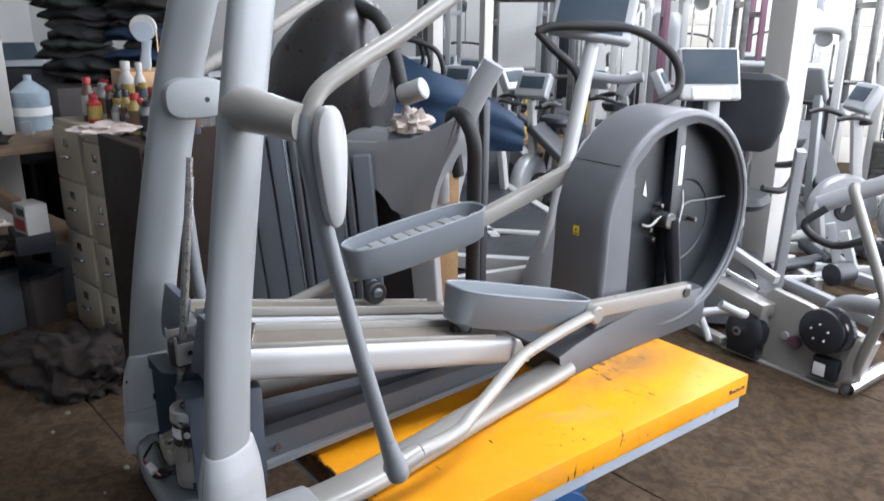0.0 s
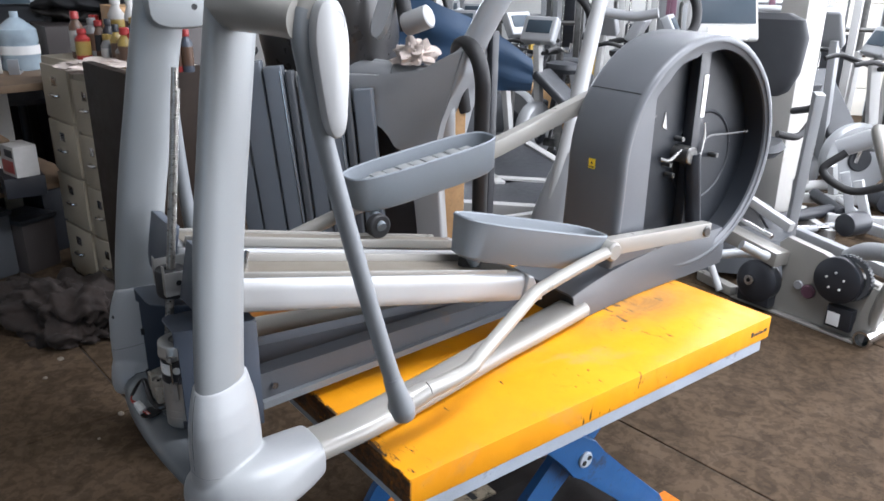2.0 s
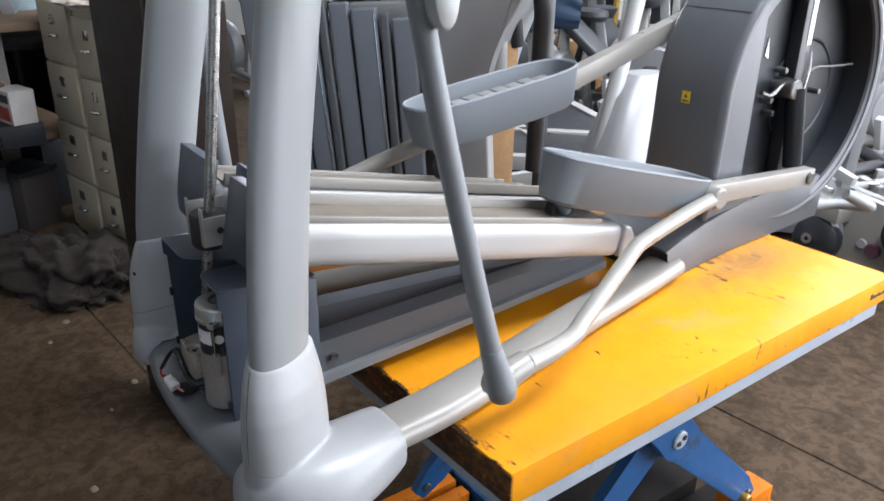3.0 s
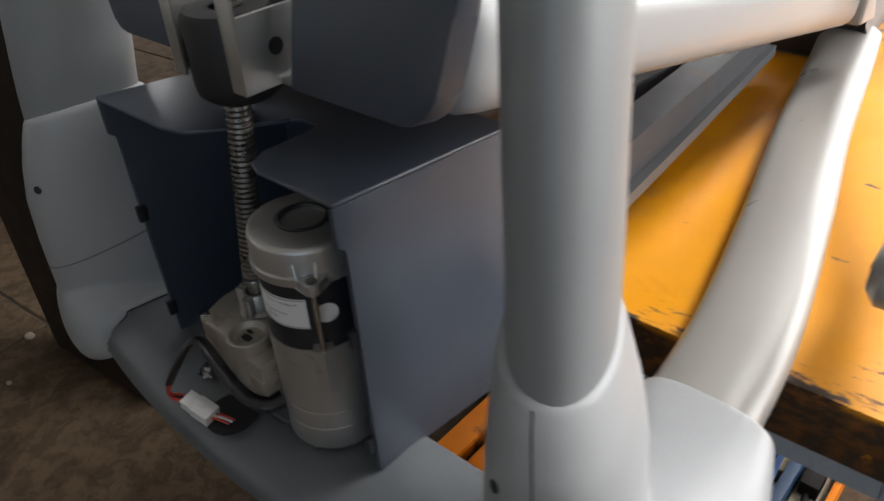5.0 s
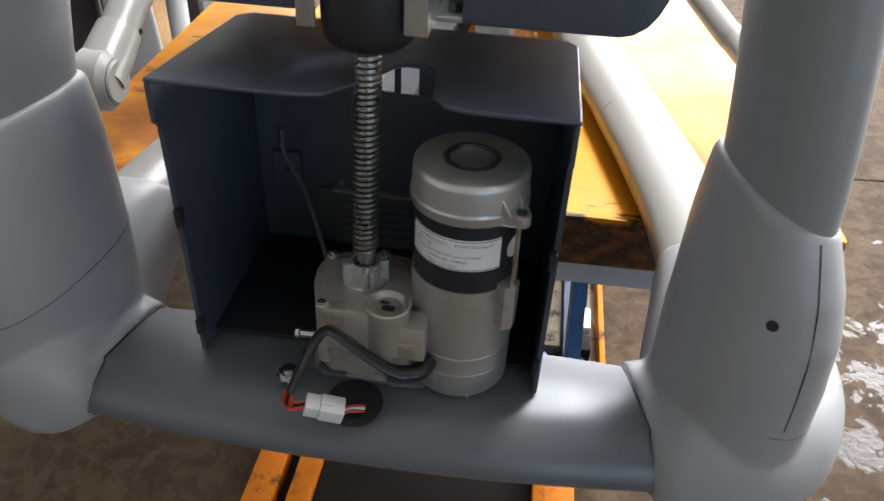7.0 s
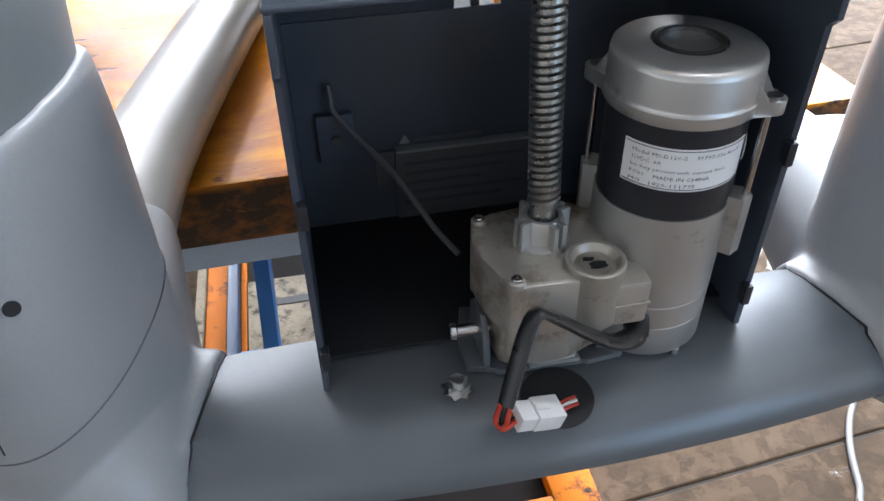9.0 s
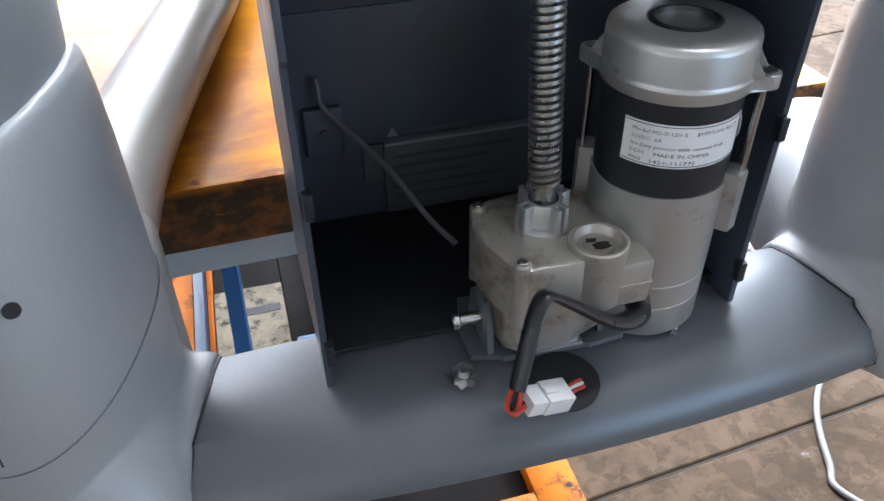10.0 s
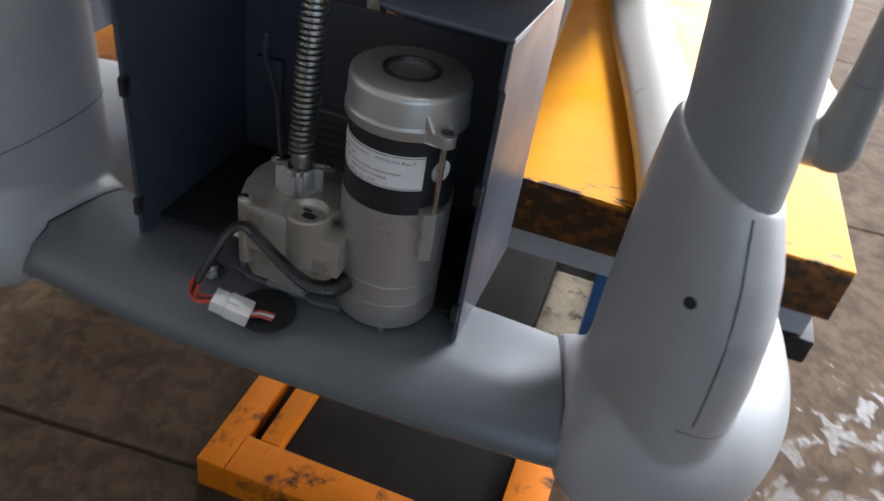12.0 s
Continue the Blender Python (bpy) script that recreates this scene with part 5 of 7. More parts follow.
# dark ring added inside the rim: the housing's inner shade put into its colour
shade_ring = loft([[Vector((x, y, z)) for y, z in inset(d)] for d, x in ((0.0275, 0.0065), (0.0275, 0.081), (0.031, 0.081), (0.031, 0.0065))], None, False, True)
part("housing_liner", shade_ring, INNER, hp, "added blue black ring that keeps the inside of the rim dark")
part("panel_ring", lathe([(0.150, 0.0064), (0.156, 0.010), (0.162, 0.0064)], 48, m=Matrix.Translation((0, 0.12, -0.03)) @ AXX, close=True), INNER, hp)
part("seam_line", sweep([(x, y, z) for x, y, z in ((-0.118, 1.4645, 1.360), (0.0, 1.4640, 1.3605), (0.085, 1.4640, 1.3605))], 0.0012, 6, 1), RUBBER, hp)
part("white_lead", sweep([(0.056, WY + 0.052, WZ + 0.10), (0.056, WY + 0.060, WZ + 0.05), (0.056, WY + 0.046, WZ - 0.02), (0.056, WY + 0.050, WZ - 0.12), (0.056, WY + 0.044, WZ - 0.24)], [0.002, 0.003, 0.0042, 0.0046, 0.002], 8, 5), NYLON, hp, "thin white lead along the strut")
part("black_guard", box(-0.06, 1.545, 0.83, 0.035, 1.60, 1.33, 0.01), BLACK, hp, "black inner guard")
part("drive_strut", box(-0.02, WY - 0.03, WZ - 0.34, 0.02, WY + 0.02, WZ + 0.345, 0.004, m=Matrix.Translation((0.03, 0.03, 0))), BLACK, hp, "dark upright strut")
part("strut_label", box(0.0505, WY - 0.004, WZ + 0.12, 0.052, WY + 0.018, WZ + 0.26, 0.0003, m=Matrix.Translation((0, 0.03, 0))), WHITE, hp, "narrow white label strip")
part("crank", sweep([(0.06, WY, WZ), (0.075, WY + 0.0, WZ - 0.1), (0.09, 1.79, 0.9)], 0.02, 12, 3, 0.03), BLACK, tr, "black crank arm")
part("axle_hub", rod((-0.02, WY - 0.02, WZ), (0.075, WY - 0.02, WZ), 0.03, 20, bevel=0.004), DARKSTEEL, hp)
for k, (py, pz) in enumerate(((WY - 0.08, WZ - 0.03), (WY - 0.03, WZ + 0.05), (WY - 0.06, WZ - 0.07), (WY + 0.17, WZ - 0.03))):
    part("hub_bolt", rod((0.0, py, pz), (0.04, py, pz), 0.009, 12, bevel=0.002), DARKSTEEL, hp)
part("cable_loom", sweep([(0.055, WY + 0.06, WZ - 0.3), (0.056, WY + 0.055, WZ - 0.1), (0.056, WY + 0.05, WZ + 0.02), (0.05, WY + 0.1, WZ + 0.05), (0.045, WY + 0.2, WZ + 0.045), (0.04, WY + 0.33, WZ + 0.04)], 0.003, 8, 6), CABLE, hp, "thin grey cable loom")
part("cable_loom", sweep([(0.03, WY - 0.26, WZ - 0.3), (0.03, WY - 0.255, WZ - 0.05), (0.03, WY - 0.22, WZ + 0.1), (0.02, WY - 0.16, WZ + 0.14)], 0.003, 8, 6), CABLE, hp, "thin grey cable loom")
sticker = part("warning_sticker", box(-0.035, -0.0006, -0.016, -0.008, 0.0006, 0.016, 0.0, m=Matrix.Translation((0, WY - 0.3965, 1.135))), WARN, hp, "small yellow warning sticker")
part("sticker_mark", plate([(-0.027, -0.001), (-0.016, -0.001), (-0.0215, 0.010)], 0.0007, 0.0010, 0, m=Matrix.Translation((0, WY - 0.3965, 1.135)) @ XZ), INK, sticker)
part("sticker_mark", box(-0.032, -0.0010, -0.012, -0.011, -0.0007, -0.008, 0, m=Matrix.Translation((0, WY - 0.3965, 1.135))), INK, sticker)
part("white_chip", plate([(WY - 0.105, WZ + 0.095), (WY - 0.085, WZ + 0.085), (WY - 0.098, WZ + 0.145)], 0.007, 0.009, 0, m=YZ), NYLON, hp, "small torn white chip")
part("lead_clip", sweep([(0.070, 1.553, 0.838), (0.080, 1.550, 0.872), (0.080, 1.566, 0.884), (0.070, 1.574, 0.862)], 0.005, 8, 4), NYLON, hp, "small pale lead clip")
part("link_arm", sweep([(0.045, WY - 0.15, WZ + 0.0), (0.045, WY - 0.10, WZ - 0.012), (0.045, WY - 0.05, WZ + 0.012), (0.045, WY + 0.0, WZ + 0.02)], 0.007, 10, 4), DARKSTEEL, hp)
# fairing between rails and housing
fair = loft([[Vector((x, y, z)) for x, z in ((-w, z0), (w, z0), (w + 0.004, (z0 + z1) / 2), (w - 0.012, z1 - 0.004), (w - 0.03, z1), (-w + 0.03, z1), (-w + 0.012, z1 - 0.004), (-w - 0.004, (z0 + z1) / 2))] for y, w, z0, z1 in ((1.175, 0.155, 0.703, 0.79), (1.25, 0.142, 0.703, 0.803), (1.36, 0.126, 0.703, 0.818), (1.48, 0.113, 0.703, 0.83), (1.62, 0.103, 0.703, 0.84), (1.78, 0.098, 0.703, 0.845), (1.98, 0.095, 0.71, 0.845))])
fp = part("rear_fairing", fair, CHARCOAL, tr, "charcoal rear fairing with a flared front")
part("fairing_mouth", box(-0.148, 1.1745, 0.706, 0.148, 1.176, 0.783, 0.0), RUBBER, fp)
part("rear_stand", sweep([(0.06, 1.95, 0.73), (0.12, 2.05, 0.74), (0.2, 2.08, 0.75), (0.24, 2.0, 0.78), (0.2, 1.93, 0.82)], 0.017, 12, 5), SILVER, tr, "bent grey rear stand tube")
for sx in (1, -1):
    top = loft([[Vector((x, y, z)) for x, z in ((x0 - 0.05, z0), (x0, z0), (x0, z1), (x0 - 0.05, z1))] for y, x0, z0, z1 in ((0.2, 0.098, 0.745, 0.812), (0.6, 0.07, 0.75, 0.805), (1.06, 0.035, 0.755, 0.79))])
    lip = loft([[Vector((x, y, z)) for x, z in ((x0 - 0.045, z0), (x0, z0), (x0, z1), (x0 - 0.045, z1))] for y, x0, z0, z1 in ((0.2, 0.112, 0.726, 0.7445), (0.6, 0.084, 0.732, 0.7495), (1.06, 0.047, 0.738, 0.7545))])
    if sx < 0:
        mirror_x(top)
        mirror_x(lip)
    bm_ = part("base_beam", top, BEAMGREY, tr, "dark grey base beam")
    part("beam_flange", lip, ARMGREY, bm_, "grey lower flange")
part("beam_bolt", rod((0.097, 0.235, 0.775), (0.105, 0.235, 0.775), 0.008, 10), STEEL, tr)

run = [(1.207, 1.021), (1.137, 0.821), (1.087, 0.671), (0.982, 0.599), (0.911, 0.542), (0.853, 0.464), (0.810, 0.370), (0.793, 0.309), (0.913, 0.169), (1.243, 0.009)]
tagged(part("floor_cable", sweep([(px_, py_, FZ + 0.007) for px_, py_ in run], 0.007, 12, 6), CABLE), "grey power cable lying on the wet floor", "cable")

# ---- hall contents: machines waiting for repair ----
EARLIER = set(bpy.data.objects)
LIGHTFRAME = mat("off_white_frame_paint", (0.38, 0.38, 0.37), 0.38, 0.05, 0.06, 3, 0.08, 300)
GREYFRAME = mat("mid_grey_frame_paint", (0.30, 0.31, 0.32), 0.4, 0.2, 0.06, 3, 0.08, 300)
DARKPAD = mat("dark_grey_upholstery", (0.03, 0.033, 0.038), 0.55, 0.0, 0.15, 6, 0.1, 200, 0.2)
SCREEN = mat("dark_display_glass", (0.04, 0.055, 0.07), 0.38, 0.0, 0.1, 4)
SCREEN.node_tree.nodes["Principled BSDF"].inputs["Specular IOR Level"].default_value = 0.15
MAROON = mat("maroon_paint", (0.11, 0.05, 0.075), 0.4, 0.0, 0.1, 4)
WOODPLY = mat("plywood_board", (0.50, 0.31, 0.15), 0.6, 0.0, 0.18, 9, 0.15, 90, 0.2)
SCRAP = mat("dirty_paper", (0.14, 0.12, 0.095), 0.8, 0.0, 0.2, 30)
BEIGE = mat("beige_cabinet_enamel", (0.38, 0.335, 0.255), 0.5, 0.0, 0.05, 3, 0.1, 200, 0.05, (0.25, 0.2, 0.14), 0.7, 5)
BROWN = mat("dark_brown_board", (0.05, 0.042, 0.04), 0.5, 0.0, 0.15, 4, 0.1, 150)
BLUECLOTH = mat("blue_tarpaulin", (0.013, 0.038, 0.082), 0.6, 0.0, 0.2, 5, 0.1, 150, 0.2)
CLOTH = mat("pale_rag", (0.6, 0.52, 0.47), 0.9, 0.0, 0.15, 20, 0.2, 150, 0.4)
BROWNCLOTH = mat("brown_black_cloth", (0.020, 0.013, 0.010), 0.95, 0.0, 0.35, 12, 0.3, 120, 0.5)
BLACKCLOTH = mat("black_cloth", (0.018, 0.015, 0.014), 0.85, 0.0, 0.3, 12, 0.3, 120, 0.5)
PANEL = mat("dark_blue_grey_panel", (0.135, 0.150, 0.170), 0.42, 0.1, 0.08, 3, 0.1, 300)
REDPLASTIC = mat("red_plastic", (0.28, 0.022, 0.02), 0.4, 0.0, 0.1, 10)
SCRAPWHITE = mat("grubby_white_carton", (0.42, 0.41, 0.39), 0.7, 0, 0.12, 9)
BLUEJUG = mat("blue_tinted_jug", (0.30, 0.37, 0.42), 0.2, 0.0, 0.15, 8)
WOODBEAM = mat("sawn_timber", (0.17, 0.115, 0.07), 0.65, 0.0, 0.2, 8, 0.2, 120, 0.2)
FORKYELLOW = mat("dull_yellow_enamel", (0.5, 0.33, 0.06), 0.45, 0.0, 0.15, 4, 0.1, 100)


def beam(a, b, w, h, bevel=0.006):
    """A square tube from a to b."""
    a, b = Vector(a), Vector(b)
    d = b - a
    m = Matrix.Translation(a) @ d.to_track_quat("Y", "Z").to_matrix().to_4x4()
    return box(-w / 2, 0, -h / 2, w / 2, d.length, h / 2, bevel, 2, m=m)


def exercise_bike(at, turn, frame_mat=LIGHTFRAME, label="pale grey upright exercise bike with black saddle and console", s=1.0):
    t = thing("exercise_bike", label, "exercise bike", (*at, 0), turn, "machines waiting in the hall")
    t.scale = (s, s, s)
    for y in (-0.48, 0.52):
        part("foot_bar", rod((-0.26, y, 0.045), (0.26, y, 0.045), 0.032, 12, bevel=0.006), frame_mat, t)
    part("main_beam", sweep([(0, -0.48, 0.06), (0, -0.1, 0.15), (0, 0.3, 0.16), (0, 0.52, 0.06)], 0.035, 12, 4, 0.045), frame_mat, t)
    part("seat_post", beam((0, -0.12, 0.15), (0, -0.28, 0.86), 0.05, 0.07), frame_mat, t)
    part("saddle", loft([superring(0, -0.29, 0.86, 0.09, 0.13), superring(0, -0.29, 0.90, 0.12, 0.15), superring(0, -0.28, 0.94, 0.115, 0.15), superring(0, -0.27, 0.955, 0.07, 0.10)]), DARKPAD, t, "padded black saddle")
    c = part("flywheel_cover", lathe([(0.10, -0.06), (0.25, -0.055), (0.27, -0.03), (0.27, 0.03), (0.25, 0.055), (0.10, 0.06)], 32, m=Matrix.Translation((0, 0.24, 0.38)) @ Matrix.Rotation(radians(90), 4, "Y")), GREYFRAME, t, "round grey flywheel cover")
    part("cover_hub", rod((-0.08, 0.24, 0.38), (0.08, 0.24, 0.38), 0.09, 20, bevel=0.01), BLACK, c)
    for sx, dz in ((1, 0.12), (-1, -0.12)):
        part("crank", beam((sx * 0.085, 0.2, 0.36), (sx * 0.09, 0.22, 0.36 + dz), 0.02, 0.03), STEEL, t)
        part("pedal", box(sx * 0.14 - 0.05, 0.17, 0.35 + dz, sx * 0.14 + 0.05, 0.27, 0.375 + dz, 0.008), RUBBER, t)
    part("handle_post", beam((0, 0.36, 0.3), (0, 0.24, 1.12), 0.055, 0.075), frame_mat, t)
    part("handlebar", sweep([(0.22, -0.02, 1.10), (0.24, 0.1, 1.12), (0.2, 0.24, 1.08), (0, 0.27, 1.05), (-0.2, 0.24, 1.08), (-0.24, 0.1, 1.12), (-0.22, -0.02, 1.10)], 0.018, 10, 5), RUBBER, t)
    k = part("console", box(-0.15, -0.03, -0.02, 0.15, 0.06, 0.2, 0.02, 3, m=Matrix.Translation((0, 0.22, 1.16)) @ Matrix.Rotation(radians(-28), 4, "X")), GREYFRAME, t, "grey console")
    part("display", box(-0.11, -0.036, 0.05, 0.11, -0.031, 0.16, 0.001, m=Matrix.Translation((0, 0.22, 1.16)) @ Matrix.Rotation(radians(-28), 4, "X")), SCREEN, k)
    return t


def treadmill(at, turn, label="grey treadmill with a dark console screen", frame_mat=GREYFRAME, s=1.0, cw=0.42, panel=True):
    t = thing("treadmill", label, "treadmill", (*at, 0), turn, "machines waiting in the hall")
    t.scale = (s, s, s)
    part("deck", box(-0.40, -0.95, 0.06, 0.40, 0.65, 0.17, 0.02), GREYFRAME, t)
    part("belt", box(-0.26, -0.93, 0.165, 0.26, 0.64, 0.18, 0.004), RUBBER, t, "black running belt")
    for sx in (-0.33, 0.33):
        part("side_rail", box(sx - 0.06, -0.95, 0.165, sx + 0.06, 0.66, 0.195, 0.008), CHARCOAL, t)
        part("upright", beam((sx * 1.1, 0.6, 0.12), (sx * 1.1, 0.75, 1.2), 0.06, 0.09), frame_mat, t)
        part("handrail", sweep([(sx * 1.1, 0.74, 1.12), (sx * 1.12, 0.5, 1.06), (sx * 1.12, 0.1, 0.98)], 0.024, 10, 4), RUBBER, t)
    part("motor_hood", loft([superring(0, 0.8, 0.05, 0.41, 0.2, 24, 4), superring(0, 0.8, 0.2, 0.4, 0.19, 24, 4), superring(0, 0.82, 0.28, 0.34, 0.14, 24, 3)]), CHARCOAL, t, "dark motor hood")
    if not panel:
        return t
    cm = Matrix.Translation((0, 0.7, 1.2)) @ Matrix.Rotation(radians(-35), 4, "X")
    k = part("console", box(-cw, -0.03, -0.05, cw, 0.05, 0.30, 0.03, 3, m=cm), GREYFRAME, t, "grey console housing")
    part("display", box(0.06 - cw, -0.038, 0.04, cw - 0.06, -0.031, 0.28, 0.002, m=cm), SCREEN, k, "dark display screen")
    part("grab_bar", sweep([(-0.33, 0.62, 1.1), (-0.2, 0.5, 1.1), (0.2, 0.5, 1.1), (0.33, 0.62, 1.1)], 0.02, 10, 4), RUBBER, t)
    return t


def cross_trainer(at, turn, label="grey cross trainer with a tall post and looped black handlebars", s=1.0, post_h=1.62):
    t = thing("cross_trainer", label, "cross trainer", (*at, 0), turn, "machines waiting in the hall")
    t.scale = (s, s, s)
    for y in (-0.7, 0.75):
        part("foot_bar", rod((-0.3, y, 0.05), (0.3, y, 0.05), 0.035, 12, bevel=0.006), LIGHTFRAME, t)
    part("main_beam", beam((0, -0.7, 0.1), (0, 0.75, 0.1), 0.08, 0.08), LIGHTFRAME, t)
    part("drive_cover", lathe([(0.05, -0.1), (0.34, -0.09), (0.37, -0.05), (0.37, 0.05), (0.34, 0.09), (0.05, 0.1)], 36, m=Matrix.Translation((0, -0.4, 0.46)) @ Matrix.Rotation(radians(90), 4, "Y")), CHARCOAL, t, "dark round drive cover")
    part("centre_post", rod((0, 0.6, 0.1), (0, 0.45, post_h), 0.045, 16), STEEL, t, "bright grey centre post")
    for sx in (-1, 1):
        part("handlebar", sweep([(sx * 0.04, 0.46, post_h - 0.05), (sx * 0.28, 0.36, post_h + 0.02), (sx * 0.42, 0.12, post_h - 0.06), (sx * 0.44, 0.05, post_h - 0.25), (sx * 0.36, 0.12, post_h - 0.36), (sx * 0.3, 0.3, post_h - 0.5)], 0.021, 12, 6), RUBBER, t, "looped black handlebar")
        part("pedal_arm", beam((sx * 0.15, -0.5, 0.5 + sx * 0.12), (sx * 0.15, 0.4, 0.25), 0.045, 0.06), LIGHTFRAME, t)
        part("foot_pedal", box(sx * 0.18 - 0.07, -0.15, 0.36 + sx * 0.06, sx * 0.18 + 0.07, 0.2, 0.41 + sx * 0.06, 0.02), PEDAL, t)
    cm = Matrix.Translation((0, 0.4, post_h - 0.02)) @ Matrix.Rotation(radians(-30), 4, "X")
    k = part("console", box(-0.2, -0.03, -0.03, 0.2, 0.05, 0.34, 0.025, 3, m=cm), LIGHTFRAME, t, "pale grey console")
    part("display", box(-0.16, -0.037, 0.08, 0.16, -0.031, 0.3, 0.002, m=cm), SCREEN, k)
    return t


def weight_machine(at, turn, h=2.0, paint=LIGHTFRAME, label="white framed weight stack machine with pulleys", s=1.0):
    t = thing("weight_machine", label, "weight machine", (*at, 0), turn, "machines waiting in the hall")
    t.scale = (s, s, s)
    for sx in (-0.17, 0.17):
        part("post", box(sx - 0.035, -0.05, 0, sx + 0.035, 0.05, h - 0.1, 0.01), paint, t)
        part("guide_rod", rod((sx * 0.5, 0.0, 0.1), (sx * 0.5, 0.0, h - 0.15), 0.011, 10), STEEL, t)
    part("top_arch", sweep([(-0.17, 0, h - 0.12), (-0.15, 0, h - 0.03), (0, 0, h), (0.15, 0, h - 0.03), (0.17, 0, h - 0.12)], 0.045, 12, 5, 0.05), paint, t)
    part("pulley", lathe([(0.02, -0.02), (0.08, -0.02), (0.075, 0.0), (0.08, 0.02), (0.02, 0.02)], 24, m=Matrix.Translation((0.02, -0.08, h - 0.1)) @ Matrix.Rotation(radians(90), 4, "X")), LIGHTFRAME, t)
    for k in range(9):
        part("weight_plate", box(-0.13, -0.06, 0.12 + 0.055 * k, 0.13, 0.06, 0.17 + 0.055 * k, 0.004), DARKSTEEL, t)
    part("foot_frame", beam((0, -0.9, 0.05), (0, 0.25, 0.05), 0.08, 0.08), paint, t)
    part("front_foot", beam((-0.3, -0.9, 0.04), (0.3, -0.9, 0.04), 0.07, 0.07), paint, t)
    part("seat_post", beam((0, -0.6, 0.08), (0, -0.6, 0.48), 0.07, 0.07), paint, t)
    part("seat", box(-0.18, -0.78, 0.47, 0.18, -0.42, 0.54, 0.03, 3), DARKPAD, t, "dark padded seat")
    part("backrest", box(-0.16, -0.40, 0.6, 0.16, -0.33, 1.15, 0.03, 3), DARKPAD, t, "dark padded backrest")
    part("lever", sweep([(0.25, -0.2, 1.4), (0.3, -0.45, 1.35), (0.3, -0.65, 1.1)], 0.022, 10, 4), paint, t)
    return t


def rack(at, turn, w=1.1, h=2.1, paint=DARKSTEEL, label="dark steel exercise rack with crossbars", s=1.0):
    t = thing("exercise_rack", label, "rack", (*at, 0), turn, "machines waiting in the hall")
    t.scale = (s, s, s)
    for sx in (-w / 2, w / 2):
        for y in (-0.35, 0.35):
            part("post", box(sx - 0.03, y - 0.03, 0, sx + 0.03, y + 0.03, h, 0.006), paint, t)
        part("side_bar", box(sx - 0.025, -0.33, h - 0.3, sx + 0.025, 0.33, h - 0.24, 0.005), paint, t)
        part("foot_bar", box(sx - 0.03, -0.5, 0.0, sx + 0.03, 0.5, 0.06, 0.006), paint, t)
    for y, z in ((-0.35, h - 0.03), (0.35, h - 0.03), (0.35, 0.5), (-0.35, 1.2)):
        part("cross_bar", rod((-w / 2, y, z), (w / 2, y, z), 0.022, 10), paint, t)
    return t


exercise_bike((-3.17, 3.88), 20)
exercise_bike((-3.23, 4.89), -60, GREYFRAME, "grey upright exercise bike beside a rack")
exercise_bike((-6.8, 1.31), 70)
exercise_bike((-6.97, 2.1), 110, GREYFRAME, "grey upright exercise bike near the block wall")
exercise_bike((-4.47, 4.58), 150)
exercise_bike((-1.34, 5.37), -35, LIGHTFRAME, "pale grey upright exercise bike behind a white post")
exercise_bike((-4.85, 3.33), -20)
exercise_bike((-5.88, 5.12), 60)
exercise_bike((-3.17, 8.22), 30)
treadmill((-5.38, 4.03), 160)
treadmill((-8.3, 1.0), 100)
treadmill((-8.07, 2.5), 80)
treadmill((-2.2, 6.6), 190)
treadmill((-3.73, 7.79), 215)
cross_trainer((-3.7, 3.31), 170, "grey cross trainer with black handlebars and drive cover")
weight_machine((-4.13, 6.33), 215)
weight_machine((-3.55, 6.75), 215, 2.05)
weight_machine((-2.28, 6.93), 200, 1.72, LIGHTFRAME, "low white weight stack machine with a round pulley")
weight_machine((-1.9, 7.75), 195, 1.7, LIGHTFRAME, "low white weight stack machine with a round pulley")
weight_machine((-7.4, 3.53), 150, 2.2, GREYFRAME, "grey weight stack machine near the rear wall")
weight_machine((-5.08, 6.25), 190, 2.1, GREYFRAME, "grey weight stack machine near the rear wall")
rack((-6.84, 4.86), 40)
rack((-3.34, 6.6), 42, 0.95, 2.2, MAROON, "maroon steel exercise rack with crossbars", 0.95)
rack((-4.7, 5.4), 42, 0.9, 2.0)


